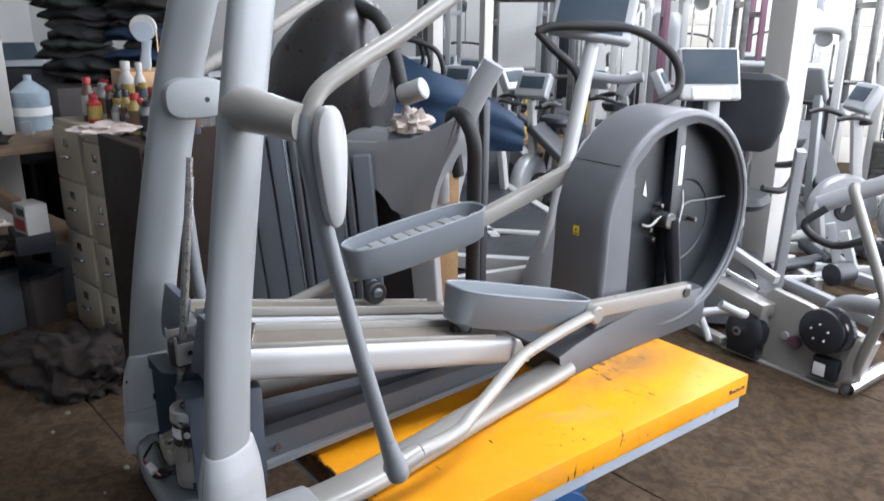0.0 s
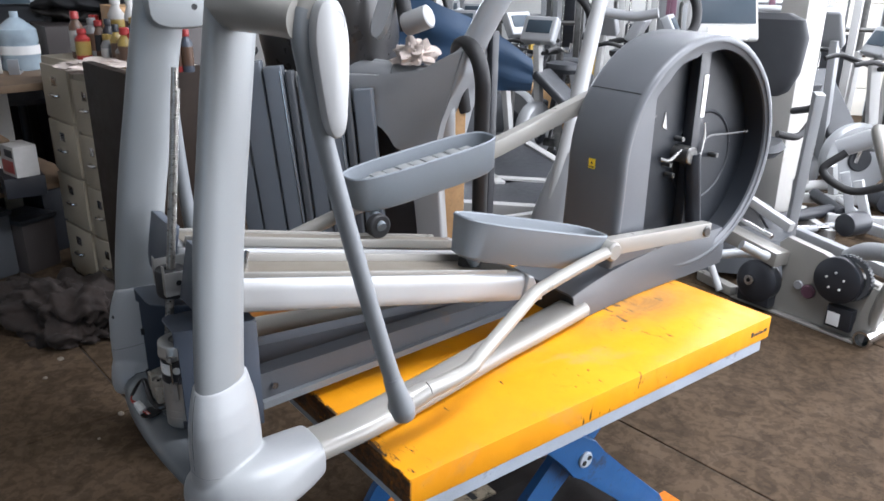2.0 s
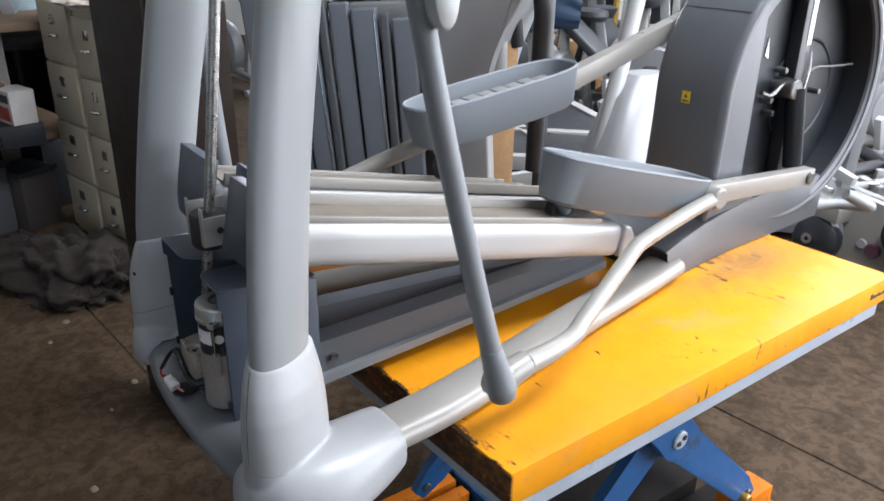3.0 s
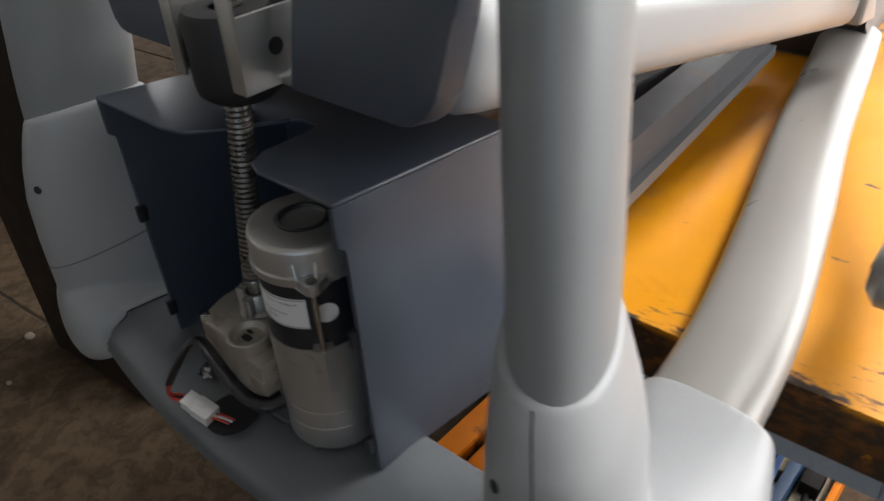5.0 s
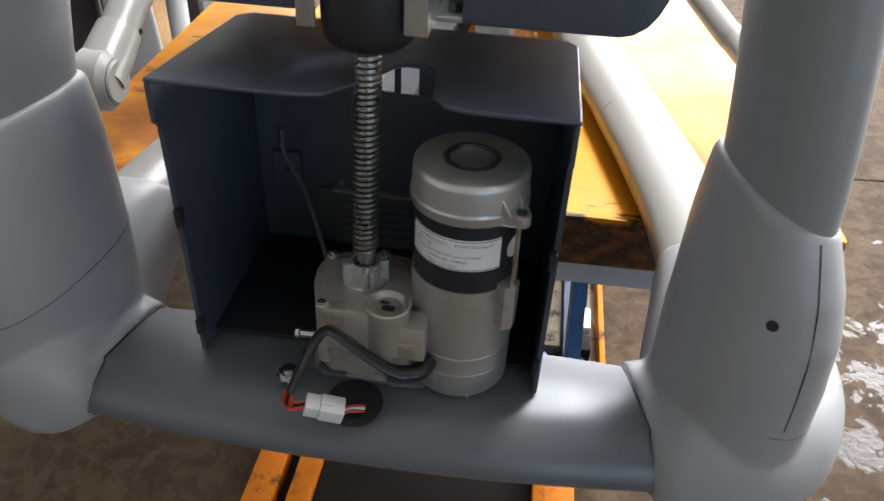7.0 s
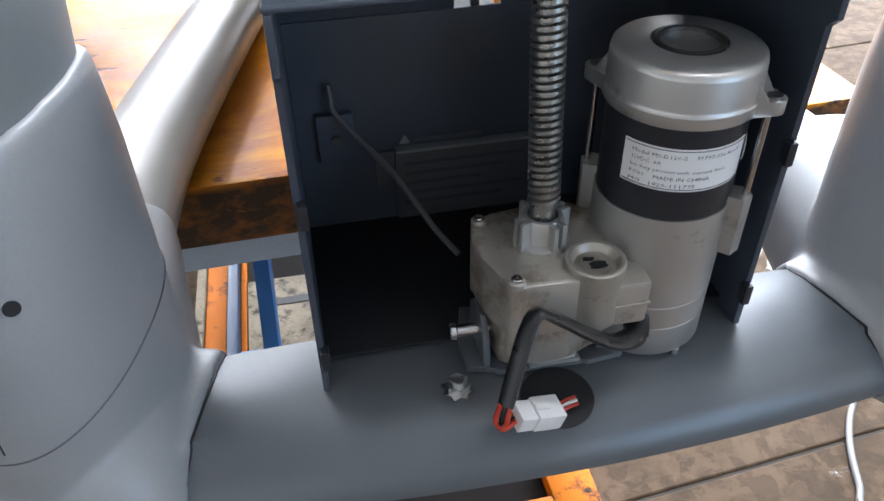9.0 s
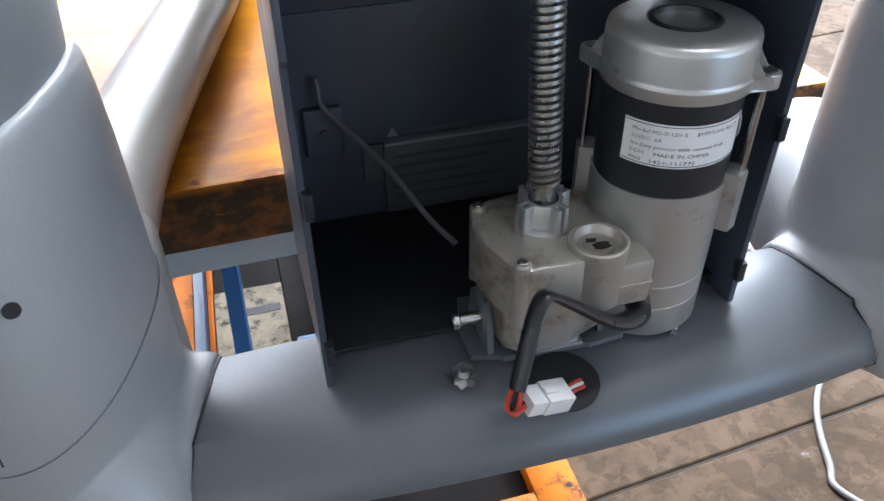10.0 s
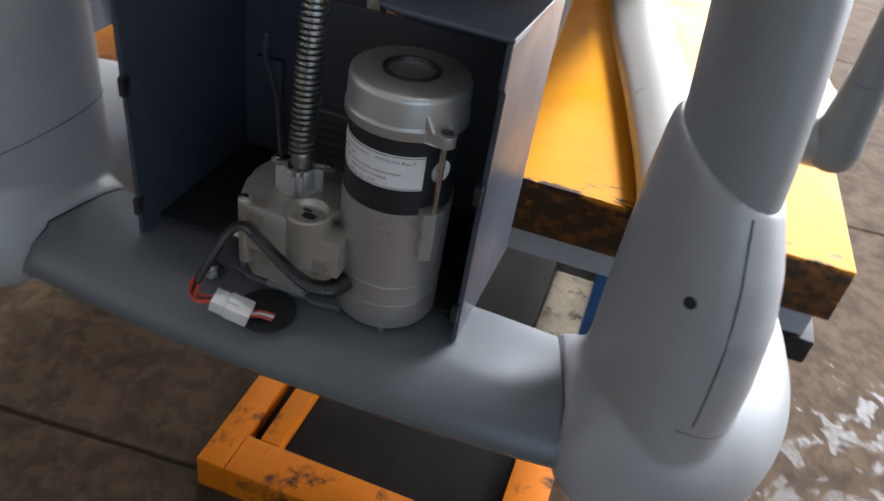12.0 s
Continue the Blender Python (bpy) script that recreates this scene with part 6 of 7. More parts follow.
def cable_tower(at, turn, h=2.1, paint=LIGHTFRAME, shroud=GREYFRAME, label="tall cable tower with a grey shroud and pulleys"):
    t = thing("cable_tower", label, "cable tower", (*at, 0), turn, "machines waiting in the hall")
    part("foot_frame", beam((0, -0.75, 0.05), (0, 0.3, 0.05), 0.09, 0.08), paint, t)
    for y in (-0.75, 0.3):
        part("cross_foot", beam((-0.38, y, 0.04), (0.38, y, 0.04), 0.07, 0.07), paint, t)
    part("shroud", loft([superring(0, 0.16, z, a, b, 28, 3.2) for z, a, b in ((0.1, 0.19, 0.12), (0.14, 0.2, 0.13), (h - 0.5, 0.2, 0.13), (h - 0.34, 0.17, 0.12), (h - 0.3, 0.13, 0.1))]), shroud, t, "curved shroud over the weight stack")
    for sx in (-0.24, 0.24):
        part("post", beam((sx, 0.16, 0.05), (sx * 0.6, 0.1, h), 0.06, 0.08), paint, t)
    part("top_arm", sweep([(0, 0.25, h - 0.05), (0, 0.05, h), (0, -0.3, h + 0.02), (0, -0.62, h - 0.06)], 0.04, 14, 5, 0.05), paint, t)
    part("top_bar", rod((-0.2, 0.1, h - 0.03), (0.2, 0.1, h - 0.03), 0.03, 12), paint, t)
    for y in (-0.05, -0.58):
        part("pulley", lathe([(0.015, -0.018), (0.065, -0.018), (0.058, 0.0), (0.065, 0.018), (0.015, 0.018)], 22, m=Matrix.Translation((0, y, h - 0.1)) @ Matrix.Rotation(radians(90), 4, "Y")), BLACK, t)
    part("cable", rod((0, -0.64, h - 0.12), (0, -0.64, h - 0.55), 0.005, 8), BLACK, t)
    part("pull_bar", sweep([(-0.42, -0.64, h - 0.66), (-0.3, -0.64, h - 0.58), (0, -0.64, h - 0.55), (0.3, -0.64, h - 0.58), (0.42, -0.64, h - 0.66)], 0.014, 10, 4), RUBBER, t, "bent black pull bar")
    part("seat", box(-0.17, -0.72, 0.46, 0.17, -0.38, 0.53, 0.03, 3), DARKPAD, t, "dark padded seat")
    part("seat_post", beam((0, -0.55, 0.07), (0, -0.55, 0.46), 0.06, 0.06), paint, t)
    part("thigh_pad", rod((-0.22, -0.36, 0.7), (0.22, -0.36, 0.7), 0.055, 16, bevel=0.012), DARKPAD, t)
    part("pad_post", beam((0, 0.02, 0.5), (0, -0.36, 0.7), 0.05, 0.05), paint, t)
    return t


def weight_bench(at, turn, paint=LIGHTFRAME, label="low adjustable weight bench with dark pads"):
    t = thing("weight_bench", label, "bench", (*at, 0), turn, "machines waiting in the hall")
    part("spine", beam((0, -0.6, 0.3), (0, 0.55, 0.3), 0.06, 0.07), paint, t)
    for y in (-0.6, 0.55):
        part("cross_foot", beam((-0.26, y, 0.03), (0.26, y, 0.03), 0.06, 0.06), paint, t)
        part("leg", beam((0, y, 0.04), (0, y * 0.85, 0.32), 0.06, 0.06), paint, t)
    part("seat", box(-0.14, -0.58, 0.37, 0.14, -0.2, 0.44, 0.025, 3), DARKPAD, t)
    part("backrest", box(-0.14, 0, 0, 0.14, 0.78, 0.07, 0.025, 3, m=Matrix.Translation((0, -0.16, 0.38)) @ Matrix.Rotation(radians(38), 4, "X")), DARKPAD, t, "raised dark backrest")
    part("back_strut", beam((0, 0.3, 0.33), (0, 0.24, 0.66), 0.04, 0.04), STEEL, t)
    for sx in (-1, 1):
        part("bar_post", beam((sx * 0.42, 0.5, 0.0), (sx * 0.42, 0.46, 1.05), 0.05, 0.05), paint, t)
        part("bar_hook", sweep([(sx * 0.42, 0.46, 1.05), (sx * 0.42, 0.38, 1.02), (sx * 0.42, 0.36, 1.1)], 0.016, 8, 4), STEEL, t)
    part("post_tie", beam((-0.42, 0.5, 0.22), (0.42, 0.5, 0.22), 0.05, 0.05), paint, t)
    return t


cable_tower((-5.5, 6.7), 215, 2.1, DARKSTEEL, BLACK, "dark cable tower with a black shroud and pulleys")
cable_tower((-4.55, 7.5), 205, 2.15)
cable_tower((-3.15, 7.95), 225, 2.2, GREYFRAME, LIGHTFRAME, "cable tower with a pale silver shroud")
cable_tower((-6.6, 5.5), 200, 2.0, DARKSTEEL, CHARCOAL, "dark cable tower with a charcoal shroud")
cable_tower((-1.0, 7.3), 210, 1.75, LIGHTFRAME, WHITEGREY, "low pale cable tower beside a white post")
weight_bench((-4.79, 5.24), 70)
weight_bench((-3.97, 5.1), 140, GREYFRAME)
weight_bench((-5.3, 5.9), 20)
weight_bench((-4.3, 4.55), 200, GREYFRAME)
weight_bench((-2.9, 4.35), 110, DARKSTEEL)
weight_bench((-1.75, 6.2), 60)
weight_bench((-4.25, 5.75), 80, FORKYELLOW, "dull yellow weight bench among the machines")
exercise_bike((-3.6, 4.45), 95, BLACK, "dark exercise bike in the crowded hall")
exercise_bike((-5.2, 4.85), 35, DARKSTEEL, "dark exercise bike in the crowded hall")
exercise_bike((-0.75, 6.1), 160, BLACK, "dark exercise bike in the crowded hall")
treadmill((-0.4, 7.0), 200, "grey treadmill with a dark console screen", LIGHTFRAME)


tagged(part("plywood_crate", box(-0.3, -0.3, 0, 0.3, 0.3, 0.5, 0.006, m=Matrix.Translation((-4.6, 5.6, 0)) @ Matrix.Rotation(radians(30), 4, "Z")), WOODPLY), "yellowish plywood crate among the machines", "crate")
for at, turn in (((-4.2, 3.9), 30), ((-3.75, 5.55), 200), ((-2.75, 5.6), 120), ((-5.6, 4.6), 75), ((-6.3, 2.6), 100), ((-2.1, 5.75), 215)):
    exercise_bike(at, turn, GREYFRAME if at[0] < -4 else LIGHTFRAME, "exercise bike with dark saddle in the crowded hall")
cross_trainer((-4.9, 4.2), 150, "grey cross trainer among stored machines")
rack((-2.75, 7.3), 42, 1.2, 2.2, DARKSTEEL)
rack((-5.9, 5.9), 42, 1.1, 2.1, GREYFRAME, "grey steel exercise rack with crossbars")


def deck_stack(at, turn):
    """Treadmill decks taken off and laid on one another."""
    for k in range(4):
        t = thing("treadmill_deck", "loose grey treadmill deck frame lying in a pile", "treadmill deck", (at[0] + 0.03 * k, at[1] - 0.04 * k, 0.11 * k), turn + 3 * k, "pile of loose decks")
        for sx in (-0.3, 0.3):
            part("deck_rail", box(sx - 0.035, -0.8, 0.02, sx + 0.035, 0.8, 0.1, 0.008), LIGHTFRAME if k % 2 else GREYFRAME, t)
        part("deck_board", box(-0.265, -0.78, 0.06, 0.265, 0.78, 0.085, 0.004), BLACK, t)
        for y in (-0.7, 0.7):
            part("deck_roller", rod((-0.26, y, 0.05), (0.26, y, 0.05), 0.025, 12), STEEL, t)


def tube_frame(at, turn, paint, w=0.6, l=1.3, h=0.35):
    """A welded machine frame laid on the floor: side tubes, cross tubes, stub posts and a roller."""
    t = thing("stripped_chassis", "stripped pale steel machine chassis lying on the floor" if paint is not DARKSTEEL else "stripped dark steel machine chassis lying on the floor", "chassis", (*at, 0), turn, "loose chassis on the floor")
    for sx in (-w / 2, w / 2):
        part("side_tube", beam((sx, -l / 2, 0.05), (sx * 0.8, l / 2, 0.09), 0.06, 0.07), paint, t)
        part("stub_post", beam((sx * 0.9, l * 0.3, 0.09), (sx * 0.7, l * 0.36, h), 0.05, 0.06), paint, t)
    for y in (-l * 0.45, -l * 0.1, l * 0.28):
        part("cross_tube", rod((-w / 2, y, 0.08), (w / 2, y, 0.08), 0.026, 12), STEEL if y < 0 else paint, t)
    part("roller", rod((-w * 0.4, l * 0.42, 0.12), (w * 0.4, l * 0.42, 0.12), 0.045, 16, bevel=0.006), BLACK, t)
    part("motor", lathe([(0.02, -0.09), (0.075, -0.085), (0.08, -0.06), (0.08, 0.06), (0.075, 0.085), (0.02, 0.09)], 22, m=Matrix.Translation((0.02, l * 0.12, 0.16)) @ Matrix.Rotation(radians(90), 4, "Y")), BLACK, t, "small black motor")
    return t


for k, (fx, fy, ft) in enumerate(((-1.75, 3.3, 20), (-2.3, 3.0, 75), (-2.0, 3.95, 130), (-2.75, 3.75, 40), (-3.3, 3.3, 100), (-1.5, 4.7, 60), (-2.45, 4.7, 15), (-0.55, 4.6, 80), (-0.2, 5.2, 30), (-3.0, 4.6, 150), (-3.7, 3.75, 60), (-0.75, 5.5, 140))):
    tube_frame((fx, fy), ft, (LIGHTFRAME, WHITEGREY, GREYFRAME, LIGHTFRAME, DARKSTEEL)[k % 5], 0.5 + 0.05 * (k % 4), 1.1 + 0.1 * (k % 3), 0.3 + 0.06 * (k % 5))
deck_stack((-1.95, 2.75), 125)
deck_stack((-2.75, 3.4), 60)

# tall climber with a big looped handlebar
cl = thing("stepper", "pale grey stepper with a leaning post, tilted console and looped handlebar", "stepper")
part("floor_beam", beam((-1.45, 2.2, 0.06), (-0.85, 2.95, 0.06), 0.1, 0.1), LIGHTFRAME, cl)
part("cross_foot", beam((-1.7, 2.4, 0.04), (-1.2, 2.0, 0.04), 0.08, 0.07), LIGHTFRAME, cl)
part("leaning_post", rod((-1.02, 2.1, 0.08), (-1.20, 2.66, 1.72), 0.04, 18), WHITEGREY, cl, "bright pale grey leaning post")
cm_ = Matrix.Translation((-1.22, 2.67, 1.82)) @ Matrix.Rotation(radians(48), 4, "Z") @ Matrix.Rotation(radians(-36), 4, "X") @ Matrix.Rotation(radians(10), 4, "Y")
k_ = part("console", box(-0.215, -0.03, -0.15, 0.215, 0.03, 0.15, 0.026, 3, m=cm_), GREYFRAME, cl, "grey tilted console")
part("console_back", box(-0.185, -0.0345, -0.12, 0.165, -0.0305, 0.12, 0.002, m=cm_), SCREEN, k_)
part("handlebar", sweep([(-1.31, 2.36, 1.74), (-1.27, 2.42, 1.765), (-1.18, 2.54, 1.77), (-1.04, 2.74, 1.76), (-0.92, 2.87, 1.68), (-0.85, 2.93, 1.57), (-0.83, 2.91, 1.45), (-0.86, 2.83, 1.39), (-0.91, 2.73, 1.3), (-1.0, 2.62, 1.2)], 0.024, 14, 6), RUBBER, cl, "large looped black handlebar")
part("handlebar", sweep([(-1.31, 2.36, 1.74), (-1.28, 2.44, 1.66), (-1.22, 2.55, 1.55), (-1.17, 2.58, 1.42)], 0.022, 14, 6), RUBBER, cl, "black side handle")
part("cross_grip", sweep([(-1.2, 2.62, 1.52), (-1.05, 2.72, 1.5), (-0.95, 2.78, 1.52)], 0.025, 12, 4), GREYFRAME, cl)
part("motor_shroud", loft([superring(-1.05, 2.45, 0.1, 0.2, 0.3, 28, 3), superring(-1.06, 2.47, 0.5, 0.19, 0.28, 28, 3), superring(-1.08, 2.52, 0.85, 0.12, 0.18, 28, 2.5), superring(-1.09, 2.54, 0.95, 0.07, 0.1, 28, 2.2)]), GREYFRAME, cl, "grey rounded drive shroud")
part("step_arm", beam((-1.1, 2.5, 0.5), (-1.6, 2.0, 0.35), 0.06, 0.08), LIGHTFRAME, cl)
part("step_plate", box(-1.75, 1.85, 0.33, -1.45, 2.1, 0.38, 0.02), BLACK, cl)

# treadmill with a square black monitor
treadmill((-1.35, 4.15), 222, "grey treadmill with a black monitor on a pale curved neck", GREYFRAME, 0.9, 0.2, False)
mm = Matrix.Translation((-1.13, 3.58, 1.50)) @ Matrix.Rotation(radians(57), 4, "Z") @ Matrix.Rotation(radians(-22), 4, "X")
mo = thing("monitor", "black monitor with a pale lower housing on a post", "monitor")
part("housing", box(-0.185, -0.02, -0.17, 0.185, 0.02, 0.15, 0.025, 3, m=mm), LIGHTFRAME, mo, "pale housing")
part("screen", box(-0.165, -0.024, -0.075, 0.165, -0.0205, 0.135, 0.004, m=mm), SCREEN, mo, "black screen")
part("chin", box(-0.12, -0.03, -0.17, 0.12, 0.0, -0.09, 0.02, 3, m=mm), WHITE, mo, "white curved chin")
part("post", beam((-1.1, 3.66, 0.0), (-1.12, 3.62, 1.4), 0.06, 0.08), GREYFRAME, mo)

# ---- machine with a dark hood behind the lift ----
st = thing("stair_trainer", "grey stair trainer with a large dark hood and black side handles", "stair trainer", (0, 0, 0))
HOOD = mat("black_brown_hood_plastic", (0.028, 0.027, 0.027), 0.3, 0.0, 0.1, 4, 0.1, 300, 0.06)
HX = Matrix.Translation((-1.2, 1.05, 0)) @ Matrix.Rotation(radians(-35), 4, "Z")  # local x to the right of the view, y away
hood = loft([superring(-0.02, 0.12, 1.33, 0.26, 0.22, 36, 2.6), superring(-0.01, 0.1, 1.45, 0.275, 0.24, 36, 2.6), superring(0.0, 0.09, 1.58, 0.265, 0.23, 36, 2.6), superring(0.03, 0.07, 1.70, 0.225, 0.19, 36, 2.5), superring(0.07, 0.06, 1.80, 0.165, 0.15, 36, 2.4), superring(0.10, 0.05, 1.87, 0.10, 0.10, 36, 2.2), superring(0.115, 0.05, 1.90, 0.045, 0.05, 36, 2.0)])
bmesh.ops.transform(hood, matrix=HX @ Matrix.Rotation(radians(66), 4, "Z"), verts=hood.verts)
part("hood", hood, HOOD, st, "large black brown rounded hood")
HX2 = HX @ Matrix.Rotation(radians(66), 4, "Z")
part("hood_badge", box(0.06, -0.168, 1.50, 0.10, -0.16, 1.515, 0.001, m=HX2), GREYFRAME, st)
for p_, r_, mt, lb in (
    ([(0.25, 0.0, 1.34), (0.42, -0.02, 1.33), (0.56, -0.02, 1.34), (0.64, 0.0, 1.43), (0.71, 0.01, 1.56), (0.76, 0.02, 1.65)], 0.045, GREYFRAME, "broad grey side arm"),
    ([(0.5, -0.02, 1.33), (0.55, -0.02, 1.25), (0.55, 0.0, 1.1)], 0.04, GREYFRAME, ""),
    ([(0.05, 0.0, 1.34), (0.2, -0.03, 1.335), (0.35, -0.03, 1.33)], 0.045, GREYFRAME, ""),
    ([(0.16, 0.02, 1.86), (0.30, -0.02, 1.80), (0.38, -0.05, 1.66), (0.42, -0.06, 1.50)], 0.028, RUBBER, "black curved side handle"),
    ([(0.60, 0.06, 1.20), (0.59, 0.02, 1.38), (0.62, -0.04, 1.455), (0.69, -0.09, 1.45), (0.735, -0.11, 1.36), (0.735, -0.1, 1.2), (0.735, -0.1, 0.82)], 0.029, RUBBER, "black curved side handle"),
):
    bm = sweep(p_, r_, 14, 5)
    bmesh.ops.transform(bm, matrix=HX2, verts=bm.verts)
    part("side_arm", bm, mt, st, lb)
part("console_shell", plate([(-0.02, 1.33), (0.3, 1.335), (0.50, 1.345), (0.60, 1.40), (0.65, 1.47), (0.68, 1.46), (0.66, 1.36), (0.61, 1.27), (0.575, 1.18), (0.555, 1.10), (0.55, 1.03), (0.415, 1.03), (0.40, 1.08), (0.375, 1.12), (0.34, 1.155), (0.28, 1.185), (0.18, 1.205), (-0.02, 1.215)], -0.22, 0.10, 0.022, 4, m=HX2 @ XZ), GREYFRAME, st, "broad curved grey shell below the hood")
part("lower_body", box(0.0, 0.0, 0.0, 0.46, 0.35, 1.26, 0.03, 3, m=HX2), BROWN, st, "dark lower body panel")
part("leg", plate([(0.40, 1.22), (0.53, 1.22), (0.62, 0.0), (0.52, 0.0), (0.47, 0.6)], 0.0, 0.06, 0.012, 3, m=HX2 @ XZ), WHITEGREY, st, "broad pale grey leg")
part("cup", lathe([(0.038, 0), (0.042, 0.01), (0.042, 0.10), (0.036, 0.105), (0.001, 0.105)], 24, m=HX2 @ Matrix.Translation((0.42, -0.08, 1.52)) @ Matrix.Rotation(radians(70), 4, "Y")), WHITEGREY, st)
part("grip_plate", loft([superring(0, 0, 0, 0.035, 0.10, 20, 2.5), superring(0, 0, 0.03, 0.03, 0.095, 20, 2.5)], None), GREYFRAME, st).matrix_world = HX2 @ Matrix.Translation((0.33, -0.06, 1.56)) @ Matrix.Rotation(radians(80), 4, "X") @ Matrix.Rotation(radians(-15), 4, "Z")
rag = bmesh.new()
bmesh.ops.create_icosphere(rag, subdivisions=4, radius=1)
for v in rag.verts:
    n = noise.noise(v.co * 2.3) + 0.5 * noise.noise(v.co * 6.1)
    v.co = Vector((v.co.x * 0.075, v.co.y * 0.06, max(-0.02, v.co.z * 0.06))) * (1 + 0.6 * n)
bmesh.ops.transform(rag, matrix=HX2 @ Matrix.Translation((0.43, -0.02, 1.40)), verts=rag.verts)
tagged(part("rag", rag, CLOTH), "crumpled pale rag lying on the stair trainer", "rag")

# dark panels leaning together
lean = 0.0
for k, w_ in enumerate((0.070, 0.094, 0.074, 0.030, 0.066, 0.086, 0.030, 0.074)):
    a = Vector((-1.19 + 0.70 * (lean + w_ / 2), 0.775 + 0.72 * (lean + w_ / 2), 0)) + Vector((0.72, -0.70, 0)) * (0.014 if w_ < 0.05 else 0.004 * (k % 3))
    lean += w_ + 0.004
    m = Matrix.Translation(a) @ Matrix.Rotation(radians(45 + 1.5 * (k % 3)), 4, "Z") @ Matrix.Rotation(radians(-6.2 + 0.25 * k), 4, "Y")
    t = thing("machine_panel", "long blue grey machine side panel leaning upright", "panel", (0, 0, 0), 0, "leaning panels")
    part("board", box(-w_ / 2, -0.02, 0.0, w_ / 2, 0.02, 1.40 - 0.015 * k, 0.008, 3, m=m), PANEL if w_ > 0.05 else CHARCOAL, t)
    if k in (2, 5):
        part("edge_strip", box(w_ / 2 - 0.010, -0.0225, 0.0, w_ / 2 - 0.006, -0.0195, 1.38 - 0.015 * k, 0.001, m=m), STEEL, t, "bright metal edge strip")
tagged(part("plywood_board", box(-0.058, -0.012, 0, 0.058, 0.012, 1.34, 0.002, m=Matrix.Translation((-0.735, 1.36, 0)) @ Matrix.Rotation(radians(58), 4, "Z")), WOODPLY), "bare plywood board standing on edge", "board")
tagged(part("black_post_strip", box(-0.016, -0.016, 0, 0.016, 0.016, 1.5, 0.004, m=Matrix.Translation((-0.66, 1.50, 0))), BLACK), "thin black strip standing beside the plywood board", "strip")
tp = bmesh.new()
bmesh.ops.create_grid(tp, x_segments=28, y_segments=20, size=0.5)
for v in tp.verts:
    n = noise.noise(Vector((v.co.x * 4, v.co.y * 3, 1.3)))
    v.co = Vector((v.co.x * 1.0, 0.05 * n, 1.18 + v.co.y * 0.6 - 0.45 * (v.co.x + 0.5) ** 1.4 * max(0, v.co.y + 0.5) + 0.03 * n))
bmesh.ops.solidify(tp, geom=tp.faces[:], thickness=0.006)
bmesh.ops.transform(tp, matrix=Matrix.Translation((-1.45, 1.75, 0.28)) @ Matrix.Rotation(radians(55), 4, "Z"), verts=tp.verts)
tagged(part("tarpaulin", tp, BLUECLOTH), "blue tarpaulin draped over a stored machine", "tarpaulin")
DARKBOARD = mat("black_brown_laminate", (0.024, 0.017, 0.013), 0.5, 0.0, 0.2, 5, 0.15, 150, 0.1, (0.06, 0.05, 0.04), 0.74, 6)
DARKBOARD.node_tree.nodes["Principled BSDF"].inputs["Specular IOR Level"].default_value = 0.08
BPM = SETBACK.inverted() @ Matrix.Translation((-1.05, 0.292, FZ)) @ Matrix.Rotation(radians(185.5), 4, "Z")
bp_ = thing("black_floor_panel", "tall black brown panel standing on the floor", "panel")
part("board", box(0.02, -0.02, 0, 0.46, 0.02, 1.55, 0.006, m=BPM), DARKBOARD, bp_)
part("edge_trim", box(0.0, -0.012, 0, 0.012, 0.006, 1.54, 0.003, m=BPM), STEEL, bp_, "thin bright metal trim")

# ---- stripped bike drive on the floor ----
sb = thing("stripped_bike_drive", "pale grey bike drive stripped of its covers, standing on the floor", "bike frame", (0, 0, 0))
sb.matrix_world = SETBACK.inverted()
BY = 3.66  # front face of its long side plate
part("side_plate", plate([(-0.86, FZ + 0.004), (-0.10, FZ + 0.004), (-0.03, 0.02), (-0.05, 0.17), (-0.22, 0.20), (-0.36, 0.252), (-0.585, 0.285), (-0.63, 0.24), (-0.57, 0.02), (-0.60, -0.085), (-0.86, -0.12)], 0.0, 0.05, 0.004, m=Matrix.Translation((0, BY + 0.05, 0)) @ XZ), CHAMPAGNE, sb, "long pale grey side plate")
part("plate_flange", box(-0.86, BY - 0.05, FZ, -0.10, BY - 0.001, FZ + 0.012, 0.003), CHAMPAGNE, sb)
part("top_box", beam((-1.02, BY + 0.02, 0.205), (-0.565, BY - 0.06, 0.165), 0.11, 0.085), CHAMPAGNE, sb, "pale square tube over the alternator")
part("upper_rail", beam((-1.0, BY + 0.16, 0.40), (-0.64, BY + 0.12, 0.30), 0.05, 0.055), WHITEGREY, sb)
part("upper_rail", rod((-1.02, BY + 0.05, 0.31), (-0.70, BY + 0.03, 0.245), 0.016, 12), STEEL, sb)
alt = part("alternator", lathe([(0.02, -0.06), (0.09, -0.058), (0.118, -0.045), (0.125, -0.02), (0.125, 0.03), (0.10, 0.05), (0.02, 0.052)], 32, m=Matrix.Translation((-0.68, BY - 0.07, 0.0)) @ Matrix.Rotation(radians(84), 4, "X")), BLACK, sb, "dark alternator")
part("hub_ring", lathe([(0.012, -0.012), (0.03, -0.012), (0.03, 0.012), (0.012, 0.012)], 20, m=Matrix.Translation((-0.70, BY - 0.135, 0.012)) @ Matrix.Rotation(radians(84), 4, "X"), close=True), STEEL, alt)
for k in range(6):
    a = radians(60 * k + 12)
    part("alternator_rib", box(0.05, -0.006, -0.066, 0.105, 0.006, -0.052, 0.003, m=Matrix.Translation((-0.68, BY - 0.07, 0.0)) @ Matrix.Rotation(radians(84), 4, "X") @ Matrix.Rotation(a, 4, "Z")), CHARCOAL, alt)
